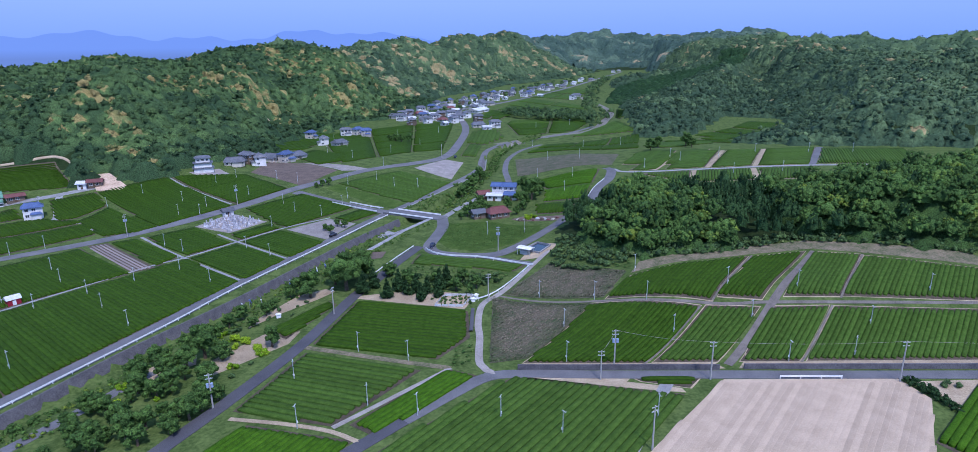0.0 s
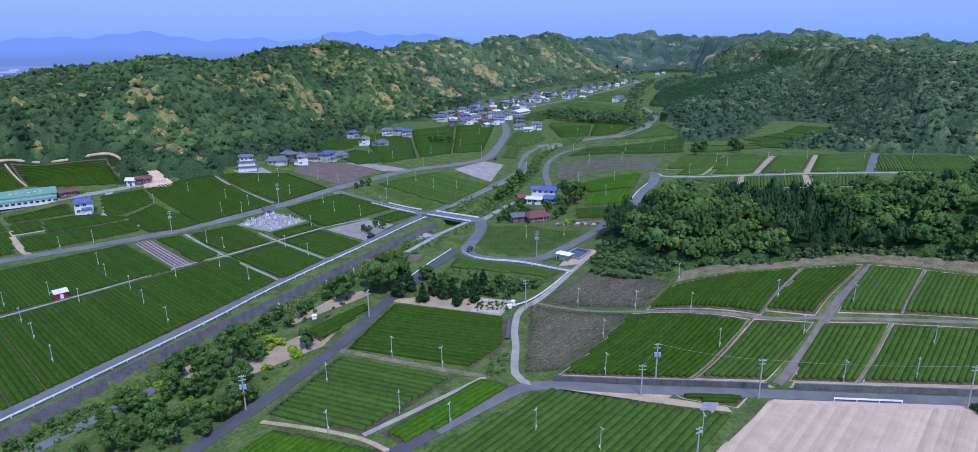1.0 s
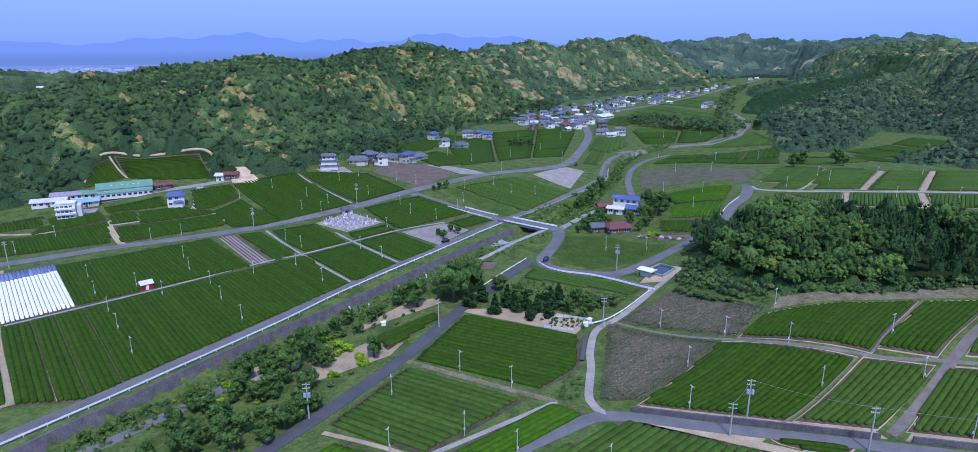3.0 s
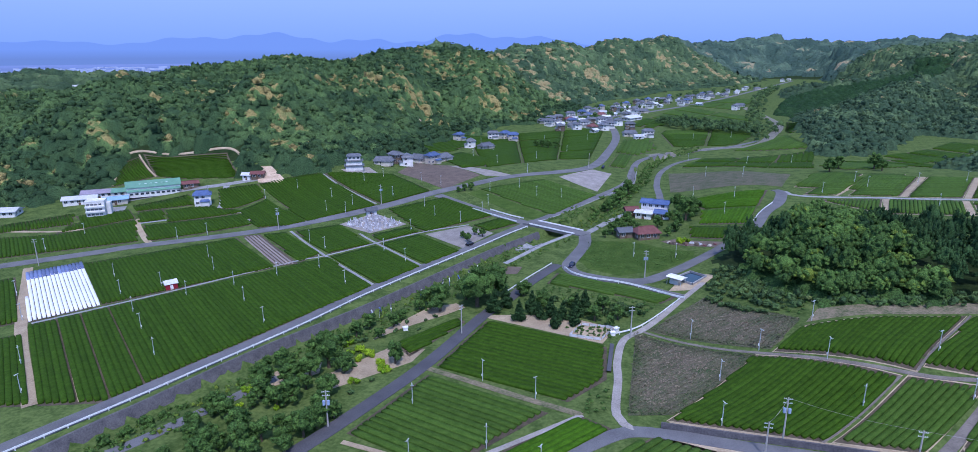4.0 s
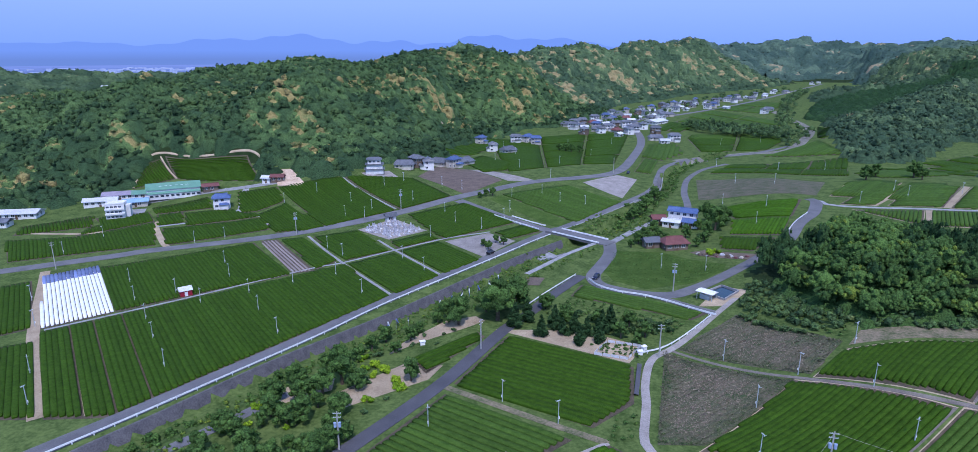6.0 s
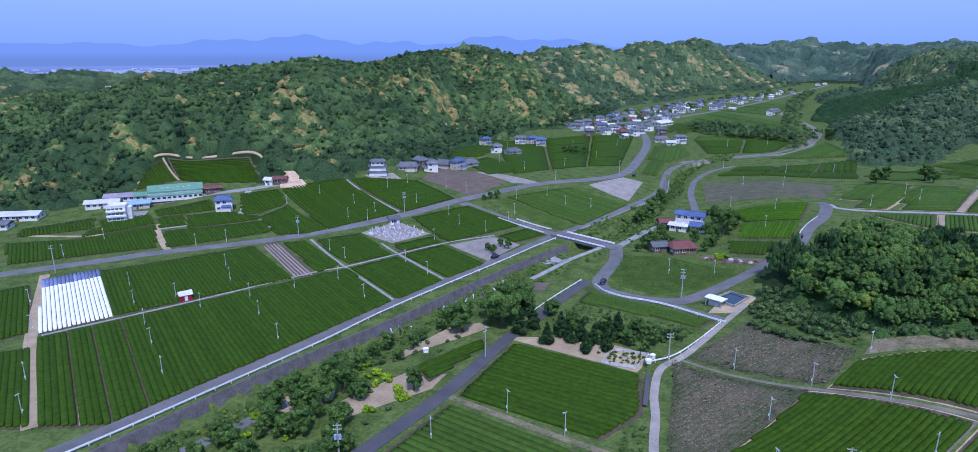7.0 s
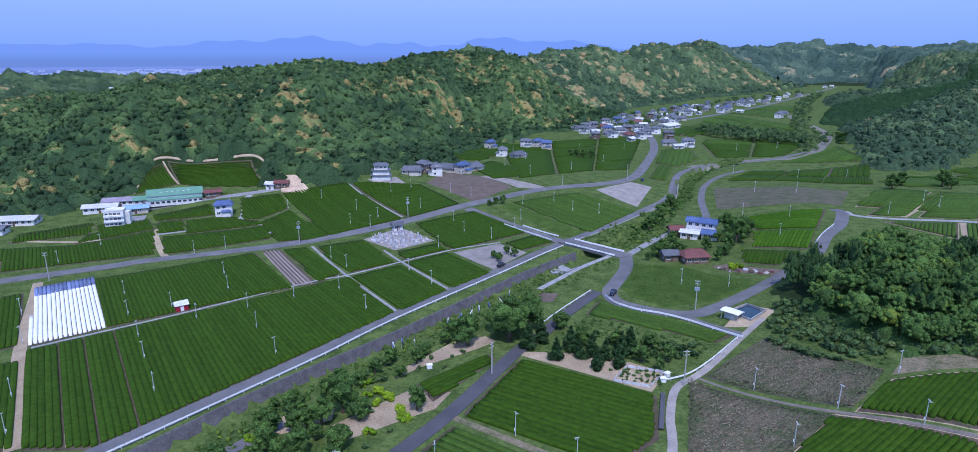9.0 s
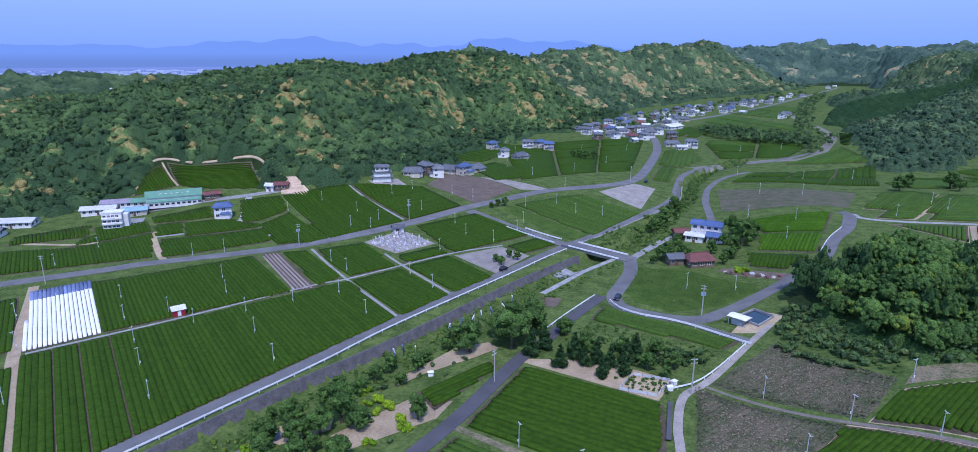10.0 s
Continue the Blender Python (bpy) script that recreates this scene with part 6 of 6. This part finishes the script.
MORE = [(-50, 600, 0), (-58, 592, 2), (-34, 604, 3), (-27, 596, 0), (-46, 622, 4), (-36, 628, 0), (-28, 640, 2), (-52, 664, 1), (-34, 672, 3), (-78, 640, 4), (-84, 628, 0), (-72, 604, 3), (-16, 702, 2), (-6, 714, 0), (-40, 718, 3), (-30, 752, 4), (-50, 742, 2), (-16, 776, 3), (10, 800, 0), (-6, 852, 4), (14, 896, 3), (34, 900, 0), (26, 880, 4), (52, 930, 2), (66, 958, 3), (80, 966, 0), (-64, 652, 3), (-54, 655, 0), (-44, 640, 2), (-60, 690, 1), (-70, 672, 0), (-40, 690, 5), (-22, 738, 0), (-14, 728, 3), (2, 742, 2), (-18, 812, 1), (0, 830, 0), (16, 838, 3), (-90, 622, 2), (-62, 612, 1), (-48, 612, 3), (-20, 618, 0), (56, 870, 1), (88, 950, 0), (96, 985, 2), (142, 1075, 3), (165, 1160, 0), (190, 1190, 2)]
ROW_WEST = [(-143, 354, 2), (-140, 366, 4), (-132.5, 364.5, 0), (-131, 381, 2), (-122, 379, 1), (-119.5, 392, 2)]
face = np.random.default_rng(5)
for x, y, k in VILLAGE + UP_VALLEY + MORE + ROW_WEST:
    put(copy_thing(KINDS[k], Matrix.Identity(4)), x, y, face.choice([-25, 20, 65, -70]) + face.uniform(-8, 8))
for ob in KINDS:
    for o in (*ob.children_recursive, ob):
        bpy.data.objects.remove(o)

hall = put(house(22, 13, 1, METAL_PALE, WALL_WHITE, "large white hall with a pale metal roof", 0, 2.0, False, "village_hall", "hall"), -10, 668, 60)

for x, y, w, d, turn in ((-772, 785, 30, 12, 40), (-768, 655, 34, 12, 40), (-738, 640, 22, 12, 40)):
    put(house(w, d, 2, METAL_PALE, WALL_WHITE, "large white works hall among far wooded hills", 0, 1.5, False, "works_hall", "hall", "works halls"), x, y, turn)

# the tea factory with its green roof
factory = tagged(new("tea_factory"), "long white tea factory with a green metal roof", "factory")
part("wall", gable_wall(30, 12, 5.0, 3.0, 0), WALL_WHITE, factory)
part("roof", roof_mesh(30, 12, 5.0, 3.0, 0.6, 0), METAL_GREEN, factory, "green ribbed metal roof")
low = roof_mesh(29, 4.4, 3.1, 0.9, 0.3, 0, 0.12)
bmesh.ops.translate(low, verts=low.verts, vec=(0, -7.6, 0))
part("lean_to_roof", low, METAL_GREEN, factory)
part("lean_to_wall", block(-14.4, 14.4, -9.6, -6.05, -0.6, 3.05), WALL_WHITE, factory)
for k in range(6):
    part("roof_mark", block(-8 + k * 3, -6.6 + k * 3, -3.9, -2.4, 6.55, 6.62), WHITE, factory, "white painted roof sign bar").rotation_euler = (0, 0, 0)
for k in range(10):
    win = part("window", block(-13.4 + k * 2.9, -11.4 + k * 2.9, -9.68, -9.58, 0.9, 2.3), RAIL, factory)
    part("pane", block(-13.3 + k * 2.9, -11.5 + k * 2.9, -9.72, -9.66, 1.0, 2.2), GLASS, win, "dark window glass")
put(factory, -238, 283, 41)
factory.scale = (0.8, 0.8, 0.8)

# the white three-storey office beside it
office = tagged(new("office_building"), "white three-storey office with a flat roof", "office building")
part("wall", block(-5.2, 5.2, -4, 4, -0.5, 9.4, 0.05), WALL_WHITE, office)
part("parapet", joined(block(-5.4, 5.4, -4.2, -3.9, 9.41, 10), block(-5.4, 5.4, 3.9, 4.2, 9.41, 10), block(-5.4, -5.1, -3.9, 3.9, 9.41, 10), block(5.1, 5.4, -3.9, 3.9, 9.41, 10)), WALL_WHITE, office)
for k in range(1, 3):
    part("balcony", block(-5.3, 5.3, -5.2, -4.02, k * 3.1 - 0.15, k * 3.1 + 0.75), WALL_WHITE, office)
part("stair_tower", block(5.22, 8.0, -2, 3, -0.5, 8.2, 0.05), WALL_WHITE, office)
add_windows(office, 10.4, 8, 3, 3.1, 1.7, 2.2)
put(office, -238.5, 247.5, 33)
office.scale = (0.74, 0.74, 0.74)
shed = put(house(10, 7, 1, METAL_BLUE, WALL_CREAM, "open shed with a light blue metal roof", 0, 0.9, False, "shed", "shed", "works sheds"), -244.5, 265, 40)
for x, y, w, d, mat, turn, label in ((-262, 262, 14, 6, METAL_PALE, 35, "long shed with a pale metal roof"), (-261, 273, 15, 7, ROOF_MAUVE, 35, "long shed with a faded mauve metal roof"), (-251, 277, 9, 7, METAL_GREEN, 40, "shed with a green metal roof"),
                                     (-283, 238, 16, 8, METAL_PALE, 25, "pale metal works shed at the edge of the wood"), (-278, 224, 8, 6, TILE_GREY, 25, "grey roofed shed beside the tea"), (-222, 290, 7, 4, TILE_RED, 45, "rusty storage shed beside the factory"),
                                     (-192, 304, 6, 4, TILE_RED, 20, "small shed with a rust-red roof"), (-197, 302, 4, 3, METAL_PALE, 10, "small shed with a pale roof")):
    put(house(w, d, 1, mat, WALL_WHITE if mat != TILE_RED else WALL_WOOD, label, 0, 1.1, False, "shed", "shed", "works sheds"), x, y, turn)
put(house(7.2, 5.4, 2, TILE_BLUE, WALL_WHITE, "white house with a dark navy tiled roof", 1.6, 1.7, True), -201, 271, 35)
plot("paving", [(-240, 241), (-228, 250), (-236, 262), (-247, 256)], CONCRETE, "pale concrete yard beside the office", 0.10)
strip("lane", [(-252, 259), (-243, 269.5), (-226.5, 285), (-205, 296), (-190, 303.5)], 3.4, CONCRETE, "pale lane in front of the factory", 0.11)
strip("path", [(-266, 286), (-276, 305), (-271, 316), (-248, 322), (-225, 330), (-212, 322), (-200, 303)], 1.0, SAND, "sandy path round the hillside tea", 0.45, category="path")
strip("path", [(-271, 313), (-250, 299.5)], 0.8, SAND, "sandy path through the hillside tea", 0.35, category="path")
strip("lane", [(-187, 219), (-193.5, 224), (-211, 240), (-216, 247)], 2.4, SAND, "sandy farm track between tea fields", 0.1)
strip("path", [(-212, 240.5), (-196, 252), (-173, 263), (-163, 249)], 1.4, CONCRETE, "concrete path between tea fields", 0.1, category="path")
strip("path", [(-228, 229), (-236, 224), (-256, 219)], 2.0, SAND, "sandy track between tea fields", 0.1, category="path")
strip("lane", [(-196, 262), (-190, 268), (-199, 284), (-204, 294)], 3.0, CONCRETE, "pale drive beside the navy-roofed house", 0.1)

# the white three-storey house below the wood
tall_house = tagged(new("tall_house"), "white three-storey house with stacked grey roofs", "house")
for k, (w, d) in enumerate(((11, 8), (10, 7.4), (8, 6))):
    z = k * 3.0
    part("wall", block(-w / 2, w / 2, -d / 2, d / 2, z - (0.4 if k == 0 else -0.05), z + 2.75), WALL_WHITE, tall_house)
    part("roof", roof_mesh(w, d, z + 2.8, 0.28 if k < 2 else 1.3, 0.8, 1.6), TILE_GREY, tall_house)
add_windows(tall_house, 8, 6, 3, 3.0)
put(tall_house, -150.5, 331, 25)
tall_house.scale = (0.85, 0.85, 0.85)
plot("paving", [(-156, 326), (-146, 321), (-138, 333), (-146, 340)], GRAVEL, "pale yard round the tall white house", 0.08)

# houses east of the stream
villa = put(house(11, 5.5, 2, BRIGHT_BLUE, WALL_WHITE, "white house with bright blue metal roofs", 0, 1.2, False), 7.5, 292, -12)
annex = put(house(6, 5, 1, BRIGHT_BLUE, WALL_WHITE, "white annex with a bright blue metal roof", 0, 1.0, False), 10.6, 284, -12)
store = put(house(6.5, 5.5, 1, METAL_PALE, WALL_WHITE, "white workshop with a flat pale roof", 0, 0.5, False, "workshop", "workshop"), 3, 285, -12)
red_house = put(house(8.5, 6, 1, TILE_RED, WALL_WOOD, "old farmhouse with a faded red roof", 1.8, 2.0, False), 3.5, 254.5, 25)
put(house(5, 4, 1, TILE_GREY, WALL_WOOD, "small dark shed beside the red-roofed farmhouse", 0, 1.2, False, "shed", "shed", "works sheds"), -4.5, 254, 25)
put(house(5, 4, 1, TILE_RED, WALL_WOOD, "small wooden shed with a red roof", 0, 1.2, False, "shed", "shed", "works sheds"), -2.5, 288, 20)
plot("sand_plot", [(9, 250), (14, 252), (30, 241), (27, 236.5), (12, 246)], BROWN, "littered brown yard above the grass field", 0.08)
scrap = np.random.default_rng(8)
for k in range(16):
    s = scrap.uniform(0.3, 0.9)
    u = k / 16
    x, y = 11 + 16 * u + scrap.uniform(-1, 1), 248.5 - 9.5 * u + scrap.uniform(-1.5, 1)
    heap = tagged(part("timber_pile", joined(block(-s * 1.4, s * 1.4, -s, s, 0, s * 0.7, 0.05), block(-s, s, -s * 0.6, s * 0.7, s * 0.7, s * 1.1, 0.04)), scrap.choice([WALL_WOOD, METAL_PALE, TILE_RED, WALL_CREAM])), "heap of boards and scrap in the yard", "timber pile", "scrap heaps in the yard")
    heap.matrix_world = pose(x, y, float(height(x, y)) + 0.05, 0, 0, scrap.uniform(0, 180))

# the red hut in the tea
hut = tagged(new("field_hut"), "small red field hut with a pale metal roof", "hut")
RED = plain("red_cladding", (0.30, 0.022, 0.04), 0.5)
part("wall", gable_wall(4.6, 3.6, 2.4, 1.2, 0), RED, hut)
half = roof_mesh(4.6, 3.6, 2.4, 1.3, 0.4, 0, 0.1)
part("roof", half, METAL_PALE, hut)
part("door", block(-0.6, 0.6, -1.87, -1.78, 0, 1.9), WHITE, hut)
put(hut, -142.5, 176.3, 52)
hut.scale = (0.75, 0.75, 0.8)

# pond and pavilion
POND = bpy.data.materials.new("pond_water")
POND.use_nodes = True
pb = POND.node_tree.nodes["Principled BSDF"]
pb.inputs["Base Color"].default_value, pb.inputs["Roughness"].default_value = (0.012, 0.035, 0.06, 1), 0.08
water = tagged(patch("pond_water", [(12.3, 209.2), (17.0, 213.6), (20.6, 208.3), (16.9, 203.3)], POND, 0.25), "dark blue water of a walled pond", "pond", kind="structure")
for a, b in (((12, 209.3), (17, 214.1)), ((17, 214.1), (21.2, 208.4)), ((21.2, 208.4), (16.9, 202.8)), ((16.9, 202.8), (12, 209.3))):
    wall([a, b], 0, ((0.15, -0.5), (0.15, 0.7), (-0.15, 0.7), (-0.15, -0.5)), CONCRETE, "concrete rim of the pond", "pond_wall")
pav = tagged(new("pump_shelter"), "open shelter with a flat white roof beside the pond", "shelter")
part("roof", roof_mesh(6.2, 4.0, 2.6, 0.35, 0.3, 0, 0.15), WHITE, pav)
for x in (-2.9, 2.9):
    for y in (-1.8, 1.8):
        part("post", block(x - 0.08, x + 0.08, y - 0.08, y + 0.08, -0.4, 2.6), POLE, pav)
part("tank", block(-2.2, 1.5, -1.2, 1.3, -0.3, 1.5, 0.06), POLE, pav)
put(pav, 12.3, 204.6, -32, 0.3)
pav.scale = (0.78, 0.78, 0.8)

# the graveyard
STONE = material("gravestone_granite", (0.25, 0.25, 0.28), (0.62, 0.62, 0.66), 1.0, 0.15, 0.5, 0.2, spread=0.35)
YARD = [(-122.0, 253.2), (-113.4, 270.3), (-94.0, 259.0), (-104.4, 244.6)]
plot("graveyard_ground", YARD, GRAVEL, "pale gravel ground of the graveyard", 0.10)
grave = tagged(new("gravestone"), "upright grey granite gravestone on a plinth", "gravestone", "gravestones in the graveyard")
part("plinth", joined(block(-0.6, 0.6, -0.7, 0.7, 0, 0.25, 0.02), block(-0.42, 0.42, -0.3, 0.45, 0.25, 0.5, 0.02)), STONE, grave)
part("stone", block(-0.22, 0.22, -0.1, 0.34, 0.5, 1.5, 0.03), STONE, grave)
gx0, gy0, rng = scatter(-124, -92, 243, 272, 1.75, 55, lambda a, b: inside(a, b, grow(YARD, -1.2)))
for x, y in zip(gx0, gy0):
    if rng.uniform() < 0.9:
        copy_thing(grave, pose(x, y, float(height(x, y)) + 0.1, 0, 0, 38 + rng.choice([0, 90])) @ Matrix.Scale(rng.uniform(0.7, 1.2), 4))
grave.matrix_world = pose(-106, 256, float(height(-106, 256)) + 0.1, 0, 0, 38)
put(house(4, 3, 1, TILE_GREY, WALL_WHITE, "small white hall in the graveyard", 0, 1.0, False, "graveyard_hall", "hall"), -113.5, 267.2, 38)

# kitchen garden beside the lane
plot("garden_bed", [(-15.2, 163.2), (-7.5, 162.3), (-4.9, 169.2), (-12.8, 170)], SAND, "sandy kitchen garden", 0.12)
fence = tagged(thing("garden_fence", -10, 166), "low pale garden fence of boards", "fence")
fo = np.array(fence.location)
for (ax, ay), (bx, by) in zip([(-15.4, 163), (-7.4, 162), (-4.7, 169.4), (-12.9, 170.3)], [(-7.4, 162), (-4.7, 169.4), (-12.9, 170.3), (-15.4, 163)]):
    n = int(math.hypot(bx - ax, by - ay) / 2)
    for k in range(n):
        s = (k + 0.5) / n
        board = part("board", block(-0.92, 0.92, -0.03, 0.03, 0.05, 0.75), METAL_PALE, fence)
        cx, cy = ax + (bx - ax) * s, ay + (by - ay) * s
        board.matrix_local = pose(cx - fo[0], cy - fo[1], float(height(cx, cy)) - fo[2] + 0.1, 0, 0, math.degrees(math.atan2(by - ay, bx - ax)))
plants = shrub(71, NEAR_GREEN, "low green garden plant in sandy soil")
bedrng = np.random.default_rng(72)
for k in range(34):
    x, y = -13.6 + 8 * ((k % 7) / 6) + bedrng.uniform(-0.4, 0.4), 164.2 + (k // 7) * 1.15 + bedrng.uniform(-0.3, 0.3)
    copy_thing(plants, pose(x, y, float(height(x, y)) + 0.1, 0, 0, k * 50) @ Matrix.Scale(bedrng.uniform(0.3, 0.75), 4))
plants.matrix_world = pose(-16.5, 168, float(height(-16.5, 168)), 0, 0, 0) @ Matrix.Scale(0.6, 4)
for x, y, turn in ((-4.8, 165.5, 20), (-4.0, 168.2, 50), (-57.6, 159.3, 30)):
    tent = tagged(new("garden_shelter"), "small white garden shelter with a peaked cover", "shelter", "white shelters")
    part("cover", roof_mesh(1.9, 1.5, 1.3, 0.4, 0.1, 0.6, 0.06), WHITE, tent)
    part("box", block(-0.85, 0.85, -0.6, 0.6, -0.1, 0.9, 0.03), WHITE, tent)
    for sx in (-0.85, 0.85):
        part("post", block(sx - 0.04, sx + 0.04, -0.64, -0.6, -0.1, 1.3), POLE, tent)
    put(tent, x, y, turn, 0.1).scale = (0.7, 0.7, 0.75)

# carp-shaped cloth streamers over the stream
CLOTH = [plain("white_cloth", (0.75, 0.77, 0.80)), plain("blue_cloth", (0.13, 0.2, 0.5)), plain("dark_cloth", (0.06, 0.06, 0.09))]
for k, (x, y) in enumerate(((-71.5, 169.2), (-70, 171.4), (-67.2, 173.2), (-62.6, 187), (-60.2, 191), (-58.6, 196.2), (-57.2, 198), (-55.3, 201), (-53.2, 206), (-51.4, 211))):
    ob = tagged(new("cloth_streamer"), "hanging cloth streamer on a thin pole over the stream", "streamer", "cloth streamers over the stream")
    part("pole", rod((0, 0, -0.5), (0, 0, 3.4), 0.05, 0.04, 6), POLE, ob)
    for j in range(2):
        cloth = rod((0.1, 0, 3.2 - j * 0.8), (0.5 + 0.3 * (k % 3), 0.2, 1.9 - j * 0.8), 0.22, 0.09, 8)
        part("cloth_tube", cloth, CLOTH[(k + j) % 3], ob)
    put(ob, x, y, k * 47)

# cars
def car(paint, label):
    ob = tagged(new("car"), label, "car", "cars on the roads")
    bm = block(-1.75, 1.75, -0.74, 0.74, 0.28, 0.85, 0.1)
    part("body", bm, paint, ob)
    cab = block(-1.3, 0.95, -0.66, 0.66, 0.86, 1.45)
    for v in cab.verts:
        if v.co.z > 1.2:
            v.co.x = v.co.x * 0.78 - 0.1
            v.co.y *= 0.86
    part("cabin_glass", cab, GLASS, ob, "dark tinted windows")
    part("roof", block(-1.05, 0.6, -0.56, 0.56, 1.451, 1.5, 0.02), paint, ob)
    for x in (-1.1, 1.1):
        for y in (-0.7, 0.7):
            wheel = part("wheel", rod((x, y - 0.09, 0.29), (x, y + 0.09, 0.29), 0.29, 0.29, 12), plain("tyre_rubber", (0.02, 0.02, 0.02), 0.9), ob)
            part("rim", rod((x, y - 0.1, 0.29), (x, y + 0.1, 0.29), 0.17, 0.17, 10), POLE, wheel)
    for y in (-0.5, 0.5):
        part("headlight", block(1.72, 1.78, y - 0.14, y + 0.14, 0.55, 0.7, 0.02), WHITE, ob)
    return ob


NAVY = plain("dark_blue_car_paint", (0.02, 0.025, 0.06), 0.25)
put(car(NAVY, "small dark blue car in the lane"), -20.4, 216.2, -105, 0.16)
put(car(plain("black_car_paint", (0.015, 0.015, 0.018), 0.25), "small black car parked beside the stream road"), -60.2, 234.5, 65, 0.14)
put(car(NAVY, "dark car on the valley road"), -20.5, 392, 80, 0.18)


# trees and hedges up the valley
x, y, rng = scatter(0, 110, 540, 700, 5.5, 65, lambda a, b: inside(a, b, [(10, 640), (38, 584), (70, 576), (93, 556), (100, 590), (88, 640), (60, 636), (40, 660)]))
wood("valley_grove", zip(x, y, height(x, y) - 0.5, rng.uniform(2.6, 4.6, len(x)), rng.uniform(0.05, 0.6, len(x))), WOOD_GREEN, "dark grove of mixed trees in the valley fields", 1, 60, 66, lumps=5, spray=0.1)
x, y, rng = scatter(-60, 330, 330, 1500, 9, 61, lambda a, b: (west_of(a, b) < -8) & (east_of(a, b) < -6) & (
    (off_line(a, b, [(87, 530), (108, 600), (112, 700), (128, 800), (165, 1000), (230, 1250)]) < 9)
    | (off_line(a, b, [(-60, 640), (-40, 740), (0, 830), (80, 1010), (190, 1260)]) < 22) & (np.sin(a * 3.1) * np.sin(b * 1.7) > 0.35)))
wood("valley_trees", zip(x, y, height(x, y) - 0.8, rng.uniform(2.2, 4.2, len(x)), rng.uniform(0.1, 0.7, len(x))), WOOD_GREEN, "trees and hedges along the upper stream and village", 1, 30, 62)
x, y, rng = scatter(-20, 45, 285, 500, 3.2, 63, lambda a, b: (off_line(a, b, STREAM) < 6.5) & (off_line(a, b, [(-43.7, 268.0), (-35, 285), (-12.2, 336), (-5, 363.6), (-3.6, 390.2), (0.9, 428), (20.5, 463.6)]) > 3))
wood("upper_bank_growth", zip(x, y, height(x, y) - 0.5, rng.uniform(0.7, 1.5, len(x)), rng.uniform(0.4, 0.8, len(x))), NEAR_GREEN, "green reeds and bramble in the upper stream bed", 1, 24, 64, 0.6, spray=0.3)

# the plan above is drawn at a reduced scale: bring it to true size
for ob in [o for o in scene.objects if o.parent is None and o.type in {"MESH", "EMPTY"}]:
    ob.matrix_basis = Matrix.Scale(UNIT, 4) @ ob.matrix_basis
